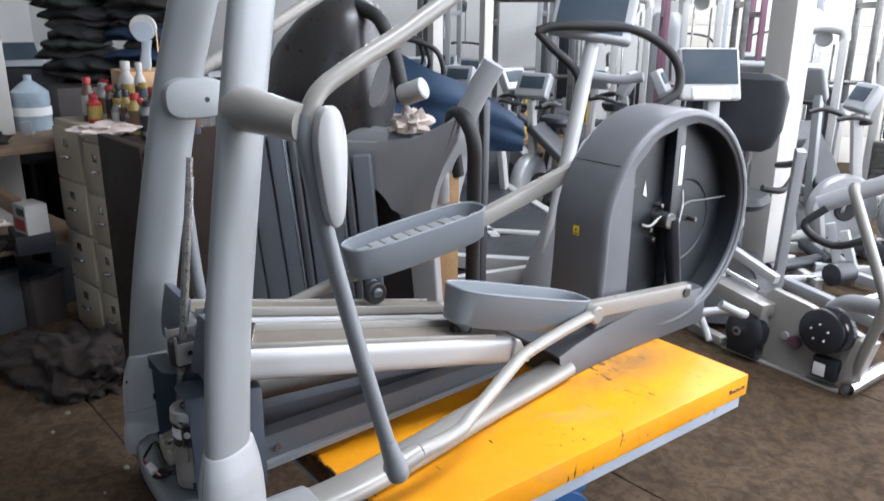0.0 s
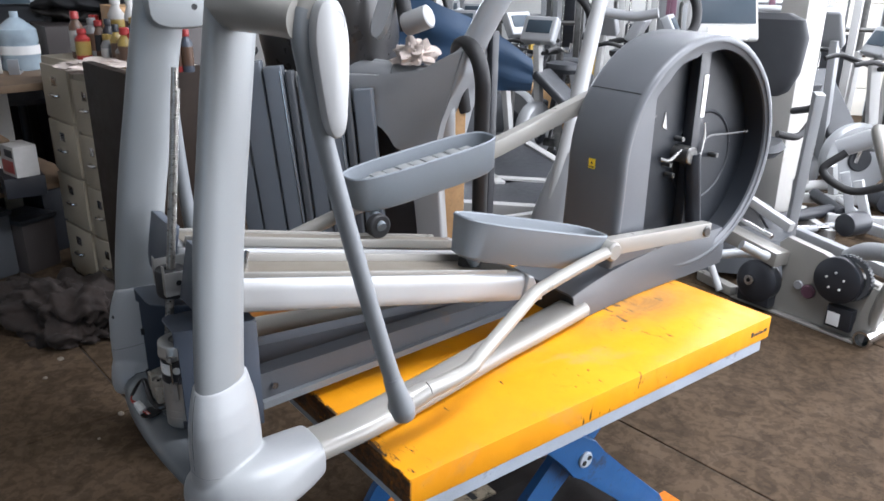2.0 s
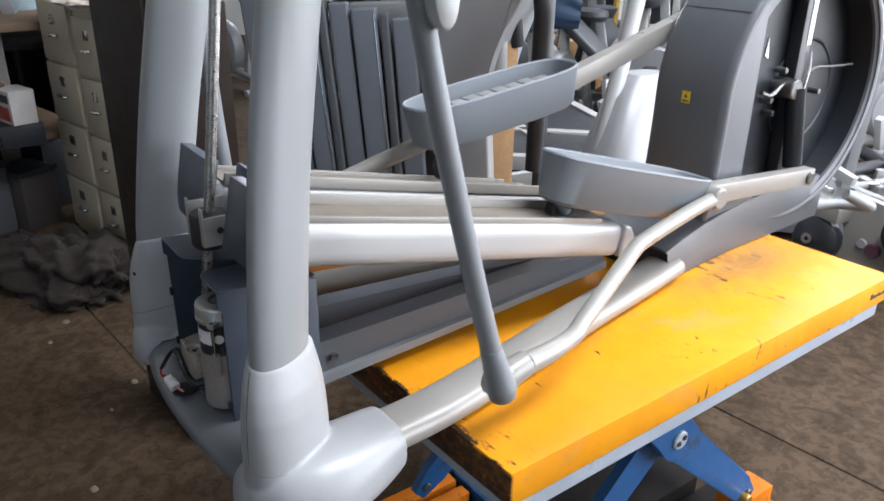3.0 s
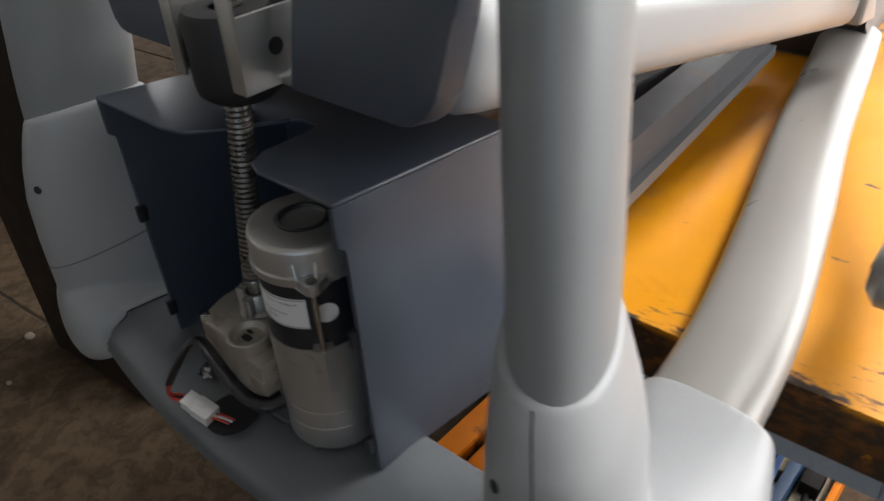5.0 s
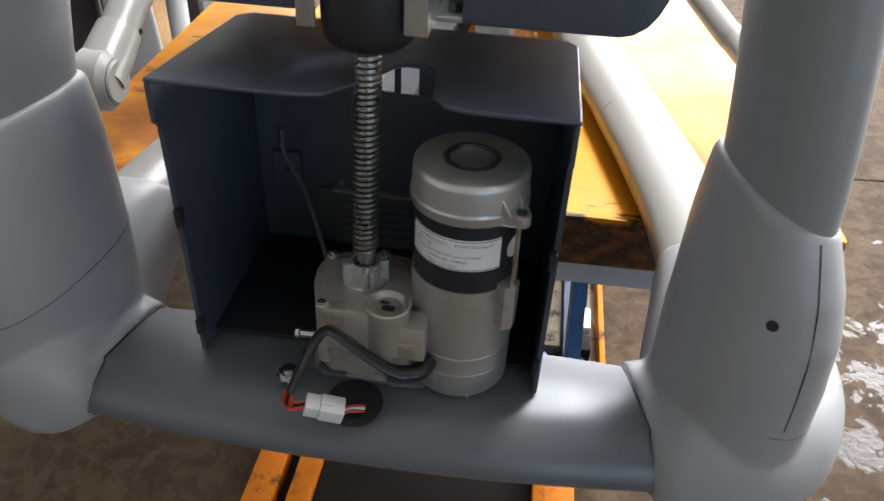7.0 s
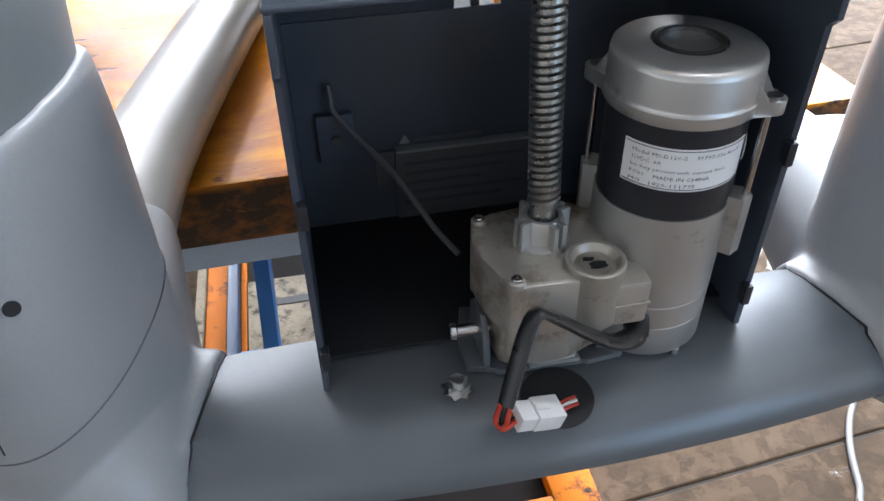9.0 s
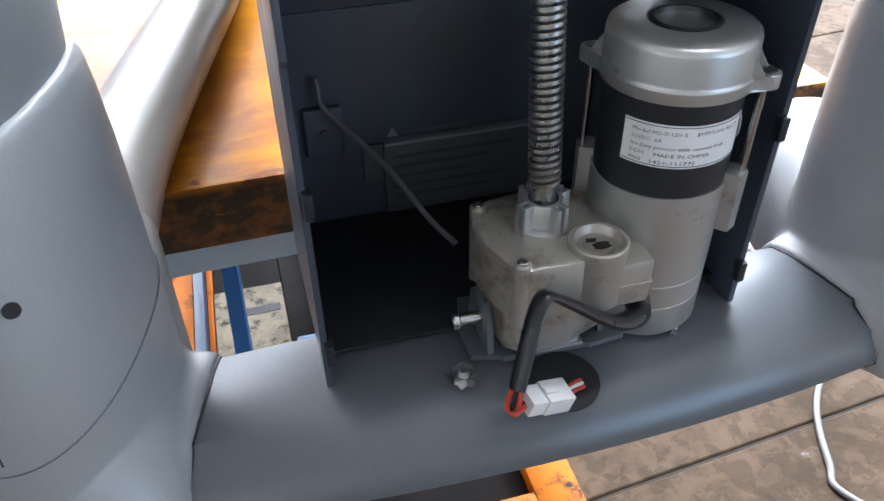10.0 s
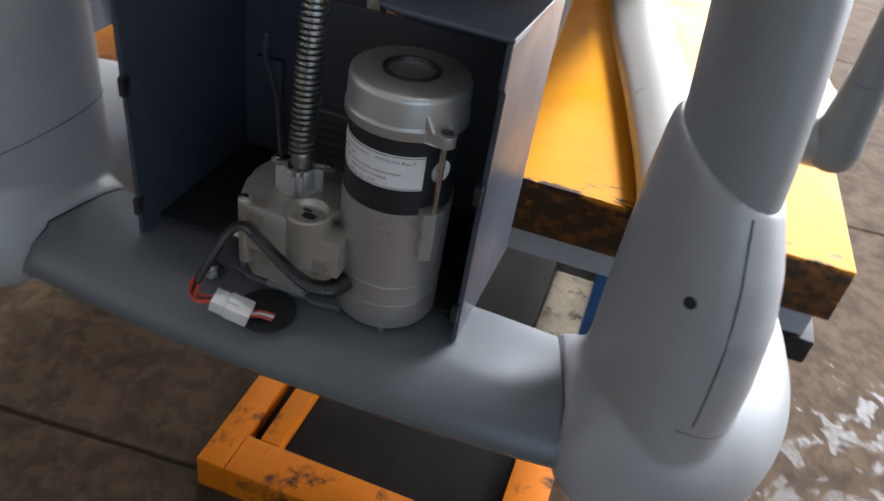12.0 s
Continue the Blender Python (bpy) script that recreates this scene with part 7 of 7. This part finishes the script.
part("alternator_foot", box(-0.78, BY - 0.11, -0.14, -0.58, BY - 0.03, -0.07, 0.008), BLACK, alt)
disc = part("drive_disc", lathe([(0.001, -0.03), (0.118, -0.03), (0.128, -0.024), (0.128, 0.014), (0.12, 0.02), (0.001, 0.02)], 48, m=Matrix.Translation((-0.235, BY - 0.06, 0.150)) @ Matrix.Rotation(radians(88), 4, "X")), BLACK, sb, "black drive disc with pale studs")
for k in range(5):
    a = radians(72 * k + 20)
    part("disc_stud", rod((-0.235 + 0.05 * math.cos(a), BY - 0.0965, 0.150 + 0.05 * math.sin(a)), (-0.235 + 0.05 * math.cos(a), BY - 0.088, 0.150 + 0.05 * math.sin(a)), 0.006, 8), NYLON, disc)
teeth = lathe([(0.10, -0.014), (0.122, -0.014), (0.122, 0.014), (0.10, 0.014)], 40, m=Matrix.Translation((-0.20, BY - 0.018, 0.165)) @ Matrix.Rotation(radians(88), 4, "X"), close=True)
for k in range(40):
    a = 2 * math.pi * k / 40
    box(0.120, -0.005, -0.014, 0.129, 0.005, 0.014, 0, bm=teeth, m=Matrix.Translation((-0.20, BY - 0.018, 0.165)) @ Matrix.Rotation(radians(88), 4, "X") @ Matrix.Rotation(a, 4, "Z"))
part("toothed_pulley", teeth, CHARCOAL, sb, "dark toothed belt pulley")
part("red_cap", rod((-0.405, BY - 0.03, 0.012), (-0.405, BY - 0.001, 0.012), 0.040, 24, bevel=0.006), MAROON, sb, "dull red round cap")
part("cap_spring", rod((-0.47, BY - 0.02, 0.03), (-0.47, BY - 0.001, 0.03), 0.026, 16, bevel=0.004), GREYFRAME, sb)
ctl = part("control_box", box(-0.265, BY - 0.06, -0.125, -0.125, BY - 0.001, 0.0, 0.008), BLACK, sb, "black control box")
part("small_label", box(-0.255, BY - 0.0625, -0.11, -0.185, BY - 0.0605, -0.035, 0.001), WHITE, ctl)
part("edge_plate", box(-0.105, BY - 0.02, FZ + 0.01, -0.02, BY + 0.10, 0.15, 0.006, m=Matrix.Translation((-0.06, BY, 0)) @ Matrix.Rotation(radians(14), 4, "Y") @ Matrix.Translation((0.06, -BY, 0))), CHAMPAGNE, sb)
foot = lathe([(0.036, 0.0), (0.046, 0.0), (0.046, 0.42), (0.036, 0.42)], 28, m=Matrix.Translation((-0.052, 3.60, FZ + 0.047)) @ Matrix.Rotation(radians(92), 4, "Z") @ Matrix.Rotation(radians(90), 4, "Y"), close=True)
bmesh.ops.recalc_face_normals(foot, faces=foot.faces)
part("chrome_foot", foot, STEEL, sb, "hollow chrome foot tube")
part("curved_tube", sweep([(-0.32, BY + 0.20, 0.20), (-0.20, BY + 0.14, 0.285), (0.0, BY + 0.05, 0.335), (0.25, BY - 0.02, 0.34), (0.5, BY - 0.08, 0.28)], 0.05, 16, 5), GREYFRAME, sb, "thick curved grey tube")
part("stay_tube", rod((-1.05, BY - 0.02, -0.02), (-0.93, BY - 0.06, FZ + 0.02), 0.022, 12), WHITEGREY, sb)
part("rear_foot", beam((-1.15, BY + 0.04, FZ + 0.035), (-0.86, BY - 0.02, FZ + 0.035), 0.06, 0.06), CHAMPAGNE, sb)
part("bent_frame", sweep([(-0.20, 3.62, 0.98), (-0.178, 3.6, 0.93), (-0.045, 3.6, 0.653), (0.05, 3.6, 0.45), (0.064, 3.6, 0.40), (0.024, 3.62, 0.226), (-0.04, 3.66, 0.0), (-0.058, 3.70, FZ + 0.07)], 0.028, 14, 4, 0.04), CHAMPAGNE, sb, "bent champagne grey frame tube")
part("handle_tube", sweep([(-0.40, BY + 0.10, 0.80), (-0.48, BY + 0.04, 0.69), (-0.33, BY + 0.10, 0.60), (-0.14, BY + 0.16, 0.68)], 0.022, 12, 5), RUBBER, sb, "bent black grip")
part("top_tube", sweep([(-0.47, BY + 0.14, 0.80), (-0.2, BY + 0.28, 0.95), (0.08, BY + 0.38, 1.08)], 0.05, 14, 4), GREYFRAME, sb)

# bike with a dark backrest between the housing and the white post
rb = thing("recumbent_bike", "pale grey recumbent bike with a large dark backrest and seat", "exercise bike", (-1.10, 3.88, 0), 200)
part("backrest", loft([superring(0, 0, 0, 0.17, 0.03, 28, 3), superring(0, 0.0, 0.03, 0.22, 0.05, 28, 3), superring(0, 0.01, 0.14, 0.27, 0.06, 28, 3.4), superring(0, 0.02, 0.34, 0.29, 0.06, 28, 3.4), superring(0, 0.04, 0.44, 0.26, 0.05, 28, 3), superring(0, 0.045, 0.475, 0.18, 0.02, 28, 3)]), DARKPAD, rb, "large dark moulded backrest").matrix_local = Matrix.Translation((0, 0, 1.02))
part("seat", loft([superring(0, -0.22, 0.62, 0.18, 0.2, 24, 3), superring(0, -0.22, 0.66, 0.21, 0.22, 24, 3), superring(0, -0.22, 0.70, 0.18, 0.2, 24, 3)]), DARKPAD, rb, "dark padded seat")
part("seat_post", beam((0, 0.0, 0.08), (0, 0.02, 1.08), 0.07, 0.08), LIGHTFRAME, rb)
part("main_beam", beam((0, 0.3, 0.08), (0, -1.1, 0.12), 0.1, 0.1), LIGHTFRAME, rb)
for y in (0.3, -1.1):
    part("foot_bar", rod((-0.28, y, 0.045), (0.28, y, 0.045), 0.04, 12, bevel=0.006), LIGHTFRAME, rb)
for sx in (-1, 1):
    part("side_grip", sweep([(sx * 0.2, 0.02, 0.8), (sx * 0.3, -0.08, 0.78), (sx * 0.34, -0.25, 0.86)], 0.022, 10, 4), RUBBER, rb)

# ---- cabinets and workbench at the dim side ----
def file_cabinet(at, turn, h):
    t = thing("file_cabinet", "beige four drawer steel file cabinet with scuffed fronts", "file cabinet", (*at, 0), turn, "file cabinets")
    part("carcass", box(0, 0.0, 0, 0.36, 0.6, h, 0.006), BEIGE, t)
    dh = (h - 0.06) / 4
    for k in range(4):
        z0 = 0.03 + dh * k
        d = part("drawer", box(0.012, -0.016, z0 + 0.008, 0.348, 0.0, z0 + dh - 0.008, 0.004), BEIGE, t)
        part("handle", sweep([(0.14, -0.016, z0 + dh * 0.45), (0.145, -0.035, z0 + dh * 0.45), (0.215, -0.035, z0 + dh * 0.45), (0.22, -0.016, z0 + dh * 0.45)], 0.008, 8, 2), STEEL, d)
        part("label_holder", box(0.15, -0.021, z0 + dh * 0.62, 0.21, -0.016, z0 + dh * 0.78, 0.001), STEEL, d)
    return t


file_cabinet((-3.07, 0.33), 11, 1.25)
file_cabinet((-2.71, 0.41), 14, 1.2).scale = (0.72, 1, 1)
sheet = bmesh.new()
bmesh.ops.create_icosphere(sheet, subdivisions=4, radius=1)
for v in sheet.verts:
    n = noise.noise(v.co * 2.1) + 0.5 * noise.noise(v.co * 5.3)
    v.co = Vector((v.co.x * 0.14, v.co.y * 0.17, max(-0.03, v.co.z * 0.035))) * (1 + 0.5 * n)
bmesh.ops.transform(sheet, matrix=Matrix.Translation((-2.56, 0.52, 1.235)), verts=sheet.verts)
tagged(part("rubbish_sheet", sheet, CLOTH), "crumpled pale sheet lying on the cabinets", "sheet")
clamp = thing("tape_dispenser", "blue grey hand dispenser with a roll of white tape", "dispenser", (-3.02, 0.85, 1.5))
DM = Matrix.Translation((0, 0.0, 0.0)) @ Matrix.Rotation(radians(-25), 4, "Z")
part("handle", loft([superring(0, 0.0, z, a_, b_, 20, 3) for z, a_, b_ in ((0.0, 0.016, 0.030), (0.02, 0.020, 0.034), (0.12, 0.018, 0.026), (0.17, 0.018, 0.03))]), LIFTGREY, clamp).matrix_local = DM @ Matrix.Rotation(radians(-8), 4, "X")
part("side_plate", lathe([(0.001, -0.004), (0.058, -0.004), (0.06, 0.0), (0.058, 0.004), (0.001, 0.004)], 28, m=DM @ Matrix.Translation((0.022, 0.01, 0.215)) @ Matrix.Rotation(radians(90), 4, "Y")), LIFTGREY, clamp)
part("tape_roll", lathe([(0.038, -0.028), (0.072, -0.028), (0.072, 0.028), (0.038, 0.028)], 28, m=DM @ Matrix.Translation((-0.012, 0.01, 0.235)) @ Matrix.Rotation(radians(90), 4, "Y"), close=True), SCRAPWHITE, clamp, "roll of white tape")
part("loose_tape", box(-0.036, 0.078, 0.10, 0.012, 0.080, 0.23, 0.0005, m=DM), WOODPLY, clamp, "brown end of tape hanging loose")
part("stand_box", box(-0.2, -0.15, -0.28, 0.15, 0.2, -0.002, 0.006), WOODPLY, clamp, "small brown carton below it")


tagged(part("dark_side_board", box(0, -0.012, 0, 0.64, 0.012, 1.21, 0.004, m=Matrix.Translation((-2.425, 0.465, 0)) @ Matrix.Rotation(radians(103), 4, "Z")), DARKBOARD), "dark brown board standing against the file cabinets", "board")


def bottle(at, h, r, body, cap_mat, label, spray=False):
    t = thing("bottle", label, "bottle", at, 0, "bottles on the cabinets")
    part("body", lathe([(0.001, 0), (r * 0.95, 0), (r, 0.01), (r, h * 0.68), (r * 0.5, h * 0.82), (r * 0.42, h * 0.84), (0.001, h * 0.84)], 18), body, t)
    part("cap", lathe([(0.001, h * 0.84), (r * 0.6, h * 0.84), (r * 0.6, h * 0.98), (r * 0.5, h), (0.001, h)], 14), cap_mat, t)
    if spray:
        part("trigger", box(-r * 1.2, -0.012, h * 0.9, r * 0.4, 0.012, h * 1.0, 0.004), cap_mat, t)
    part("label_band", lathe([(r * 1.01, h * 0.15), (r * 1.015, h * 0.2), (r * 1.015, h * 0.55), (r * 1.01, h * 0.6)], 18, close=False), rnd.choice((SCRAPWHITE, DULL[3], DULL[0], BLACK, DULL[0])), t)


rnd = random.Random(5)
DULL = [mat("dull_bottle_" + n, c, 0.4, 0, 0.15, 12) for n, c in (("brown", (0.09, 0.05, 0.03)), ("green", (0.05, 0.1, 0.05)), ("grey", (0.2, 0.2, 0.2)), ("ochre", (0.28, 0.2, 0.05)))]
for k in range(34):
    u = k / 33
    bx, by = -3.03 + 0.64 * u + rnd.uniform(-0.03, 0.03), 0.42 + 0.12 * u + rnd.uniform(0.0, 0.42)
    c = rnd.choice((REDPLASTIC, REDPLASTIC, REDPLASTIC, BLACK, DULL[2], DULL[3], BLACK))
    tall = k in (6, 17, 25)
    bottle((bx, by, 1.25 if u < 0.53 else 1.2), 0.31 if tall else rnd.uniform(0.13, 0.24), rnd.uniform(0.03, 0.045), SCRAPWHITE if tall else rnd.choice((BLACK, NAVY, REDPLASTIC, *DULL)), SCRAPWHITE if tall else c, "tall white spray bottle" if tall else "small workshop bottle with a coloured cap", tall)

pil = thing("white_pillar", "white painted square steel pillar beside the bench", "pillar", (-4.13, 0.02, 0), 20)
part("shaft", box(-0.1, -0.1, 0.0, 0.1, 0.1, 4.5, 0.006), PW, pil)
part("base_plate", box(-0.14, -0.14, 0.0, 0.14, 0.14, 0.012, 0.002), DARKSTEEL, pil)
part("cardboard_wrap", box(0.101, -0.07, 1.50, 0.107, 0.08, 1.78, 0.001), WOODPLY, pil, "piece of brown cardboard tied to it")
part("black_tie", box(-0.103, -0.103, 1.30, 0.103, 0.103, 1.315, 0.001), RUBBER, pil)
jug = thing("water_jug", "large blue tinted plastic water jug", "water jug", (-3.78, 0.33, 1.10))
jug.scale = (0.85, 0.85, 0.85)
part("body", lathe([(0.001, 0), (0.13, 0), (0.135, 0.02), (0.128, 0.08), (0.135, 0.1), (0.128, 0.18), (0.135, 0.2), (0.13, 0.28), (0.06, 0.34), (0.028, 0.36), (0.028, 0.4), (0.001, 0.4)], 32), BLUEJUG, jug)
part("print_band", lathe([(0.1361, 0.11), (0.1362, 0.12), (0.1362, 0.16), (0.1361, 0.17)], 32), WHITE, jug)
bench = thing("workbench", "rough timber workbench with a lower shelf", "workbench", (-3.55, 0.02, 0), 12)
part("top", box(-0.7, -0.5, 1.06, 0.5, 0.5, 1.10, 0.004), WOODBEAM, bench)
part("front_rail", box(-0.7, -0.52, 0.98, 0.5, -0.48, 1.06, 0.004), WOODBEAM, bench)
part("shelf", box(-0.68, -0.48, 0.5, 0.48, 0.38, 0.53, 0.004), WOODBEAM, bench)
for x in (-0.66, 0.46):
    for y in (-0.46, 0.36):
        part("leg", box(x - 0.035, y - 0.035, 0, x + 0.035, y + 0.035, 1.06, 0.004), WOODBEAM, bench)
tagged(part("timber_brace", beam((-3.95, -0.42, 1.12), (-3.02, 0.08, 0.78), 0.05, 0.09, 0.004), WOODBEAM), "sawn timber brace leaning across the bench", "timber")
bb = thing("battery_box", "small white carton with a red printed panel", "carton", (-2.96, 0.13, 0.645), 14)
tagged(part("tool_tray", box(-0.16, -0.1, 0, 0.12, 0.1, 0.112, 0.01, m=Matrix.Translation((-3.0, 0.13, 0.531))), BLACK), "black tool tray under a small carton", "tray")
part("body", box(-0.09, -0.06, 0, 0.09, 0.06, 0.165, 0.004), SCRAPWHITE, bb)
part("red_panel", box(-0.07, -0.0625, 0.018, 0.07, -0.0605, 0.085, 0.001), REDPLASTIC, bb)
part("dark_band", box(-0.02, -0.0625, 0.105, 0.075, -0.0605, 0.145, 0.001), INK, bb)
rnd = random.Random(11)
for k in range(34):
    x, y = rnd.uniform(-4.1, -3.08), rnd.uniform(-0.42, 0.3)
    z = 1.101 if k % 2 else 0.531
    m = Matrix.Translation((x, y, z)) @ Matrix.Rotation(rnd.uniform(0, 6), 4, "Z")
    size = rnd.uniform(0.04, 0.09)
    kind_ = k % 5
    if kind_ == 0:
        bm = lathe([(0.001, 0), (size * 0.7, 0), (size * 0.72, 0.006), (size * 0.68, 0.01), (size * 0.68, size * 1.7), (size * 0.72, size * 1.72), (size * 0.7, size * 1.78), (0.001, size * 1.76)], 20, m=m)
        name, label, mt = "paint_can", "small dirty paint can on the bench", rnd.choice((BEIGE, GREYFRAME, BROWN))
    elif kind_ == 1:
        bm = lathe([(size * 0.75 + 0.25 * size * math.cos(t_), 0.26 * size + 0.25 * size * math.sin(t_)) for t_ in [math.pi * j / 5 for j in range(10)]], 28, m=m, close=True)
        name, label, mt = "cable_coil", "coil of dark cable lying on the bench", rnd.choice((BLACK, RUBBER))
    elif kind_ == 2:
        bm = bmesh.new()
        bmesh.ops.create_icosphere(bm, subdivisions=3, radius=1)
        for v in bm.verts:
            n = noise.noise(v.co * 2.2 + Vector((k, 0, 0))) + 0.5 * noise.noise(v.co * 5.0)
            v.co = Vector((v.co.x * 0.11, v.co.y * 0.08, max(0.0, 0.02 + v.co.z * 0.05))) * (1 + 0.45 * n)
        bmesh.ops.transform(bm, matrix=m, verts=bm.verts)
        name, label, mt = "dirty_rag", "crumpled dirty rag on the bench", rnd.choice((BROWNCLOTH, CLOTH, BLACKCLOTH))
    elif kind_ == 3:
        bm = plate([(0, 0), (size * 2.2, 0), (size * 2.2, 0.012), (0.012, 0.012), (0.012, size * 1.5), (0, size * 1.5)], -size * 0.5, size * 0.5, 0.002, m=m @ XZ)
        name, label, mt = "steel_bracket", "bent steel bracket lying on the bench", rnd.choice((DARKSTEEL, GREYFRAME, CHARCOAL))
    else:
        bm = lathe([(0.012, -size), (size * 0.55, -size), (size * 0.6, -size * 0.9), (size * 0.6, size * 0.8), (size * 0.5, size), (0.012, size), (0.012, size * 1.3), (0.001, size * 1.3)], 20, m=m @ Matrix.Translation((0, 0, size * 0.6)) @ Matrix.Rotation(radians(90), 4, "Y"))
        name, label, mt = "loose_motor", "small dark electric motor lying on the bench", rnd.choice((BLACK, CHARCOAL, BROWN))
    tagged(part(name, bm, mt), label, name.split("_")[1], "clutter on the bench")

# folded work cloths stacked high
MATBLUE = mat("dusty_dark_blue_cloth", (0.012, 0.032, 0.075), 0.8, 0, 0.25, 5, 0.2, 120, 0.3)
MATGREY = mat("dusty_charcoal_cloth", (0.020, 0.020, 0.022), 0.85, 0, 0.3, 5, 0.2, 120, 0.3)
MATGREEN = mat("dusty_olive_cloth", (0.020, 0.026, 0.021), 0.85, 0, 0.3, 5, 0.2, 120, 0.3)


def folded_cloth(at, size, turn, material, label, seed):
    """A heavy cloth folded over: a flattened roll with soft creases and a sagging rim."""
    rings = []
    for k in range(25):
        f = k / 24
        x = (f - 0.5) * 2
        end = max(0.05, 1 - abs(x) ** 7)
        sag = -0.10 * x * x * size[0] + 0.02 * noise.noise(Vector((x * 2.2, seed, 0.4)))
        ring = []
        for j in range(28):
            t = 2 * math.pi * j / 28
            c, q = math.cos(t), math.sin(t)
            crease = 1 + 0.24 * noise.noise(Vector((x * 2.5, c * 1.3 + seed, q * 1.3))) + 0.05 * noise.noise(Vector((x * 7, c * 3 + seed, q * 3)))
            ring.append(Vector((x * size[0], math.copysign(abs(c) ** 0.75, c) * size[1] * crease * (0.6 + 0.4 * end), sag + q * size[2] * end * crease)))
        rings.append(ring)
    bm = loft(rings)
    bmesh.ops.transform(bm, matrix=Matrix.Translation(at) @ Matrix.Rotation(radians(turn), 4, "Z"), verts=bm.verts)
    tagged(part("folded_cloth", bm, material, None, "", 180), label, "cloth", "stack of folded cloths")


rnd = random.Random(21)
for col_, (cx_, cy_, base_, count, mats_) in enumerate(((-4.36, 0.80, 1.40, 16, (BLACKCLOTH, MATGREY, BLACKCLOTH, MATGREEN, MATGREY)), (-4.04, 1.20, 1.40, 16, (BLACKCLOTH, MATGREY, MATBLUE, BLACKCLOTH, MATBLUE)))):
    for k in range(count):
        mt = mats_[(k + (k > 6)) % 5] if k < 11 or col_ == 0 else MATBLUE
        folded_cloth((cx_ + rnd.uniform(-0.05, 0.05), cy_ + rnd.uniform(-0.05, 0.05), base_ + 0.070 * k), (0.25 + rnd.uniform(-0.06, 0.10), 0.24 + rnd.uniform(-0.03, 0.03), 0.050), 48 + rnd.uniform(-26, 26), mt, "dark blue folded work cloth in a tall stack" if mt is MATBLUE else "dark dusty folded work cloth in a tall stack", 1.7 * k + 9 * col_)
tagged(part("storage_crate", box(-4.7, 0.5, 0, -3.85, 1.5, 1.34, 0.01), BROWN), "dark storage crate under stacked work cloths", "crate")

mop = bmesh.new()
bmesh.ops.create_icosphere(mop, subdivisions=5, radius=1)
for v in mop.verts:
    n = noise.noise(v.co * 1.6) + 0.5 * noise.noise(v.co * 4.2) + 0.25 * noise.noise(v.co * 11)
    v.co = Vector((v.co.x * 0.42, v.co.y * 0.24, v.co.z * 0.15)) * (1 + 0.5 * n)
    v.co.z = max(0.0, v.co.z + 0.05 + 0.02 * math.sin(26 * v.co.x + 9 * v.co.y + 4 * n))
bmesh.ops.transform(mop, matrix=Matrix.Translation((-2.35, 0.16, 0)) @ Matrix.Rotation(radians(20), 4, "Z"), verts=mop.verts)
tagged(part("dark_blanket", mop, BROWNCLOTH, None, "", 180), "dark crumpled blanket lying on the floor", "blanket")
rnd = random.Random(3)
for k in range(9):
    x, y = rnd.uniform(-2.2, -0.5), rnd.uniform(-0.6, 0.4)
    sc = rnd.uniform(0.006, 0.016)
    bm = bmesh.new()
    bmesh.ops.create_icosphere(bm, subdivisions=2, radius=sc)
    for v in bm.verts:
        v.co = Vector((v.co.x * 1.4, v.co.y, abs(v.co.z) * 0.35)) * (1 + 0.4 * noise.noise(v.co * 60))
    bmesh.ops.transform(bm, matrix=Matrix.Translation((x, y, 0.0)), verts=bm.verts)
    tagged(part("paper_scrap", bm, SCRAP), "small crumpled paper scrap on the floor", "scrap", "scraps on the floor")

# dim storage behind and under the bench
for k, (x0, y0, w, d_, h, mt) in enumerate(((-4.6, -0.9, 0.6, 0.7, 1.5, BLACK), (-5.2, -0.2, 0.6, 0.8, 1.1, BROWN), (-3.95, -0.45, 0.5, 0.4, 0.42, BLACK), (-3.4, -0.4, 0.35, 0.35, 0.36, CHARCOAL), (-3.9, 0.05, 0.5, 0.3, 0.4, BLACK), (-3.35, -0.02, 0.24, 0.22, 0.3, BROWN), (-5.0, 0.4, 0.5, 0.5, 0.9, CHARCOAL))):
    t = thing("storage_box", "dark storage box standing in the dim corner", "box", (x0, y0, 0), 10 + 4 * k, "storage boxes")
    part("body", box(0, 0, 0, w, d_, h, 0.01), mt, t)
    part("lid", box(-0.012, -0.012, h, w + 0.012, d_ + 0.012, h + 0.03, 0.008), BLACK, t)
chair = thing("office_chair", "dark office chair with a rounded grey backrest", "chair", (-4.25, 0.35, 0), 60)
part("seat", loft([superring(0, 0, 0.84, 0.22, 0.22), superring(0, 0, 0.88, 0.25, 0.25), superring(0, 0, 0.93, 0.22, 0.22)]), DARKPAD, chair)
part("backrest", box(-0.22, 0.22, 1.0, 0.22, 0.29, 1.45, 0.06, 4), DARKPAD, chair)
part("stem", rod((0, 0, 0.08), (0, 0, 0.86), 0.03), BLACK, chair)
for k in range(5):
    a = radians(72 * k)
    part("foot", beam((0, 0, 0.1), (0.3 * math.cos(a), 0.3 * math.sin(a), 0.05), 0.04, 0.04), BLACK, chair)

# everything above stands on the hall floor at its full size
for ob in [q for q in bpy.data.objects if q not in EARLIER and q.parent is None]:
    ob.matrix_basis = SETBACK @ ob.matrix_basis
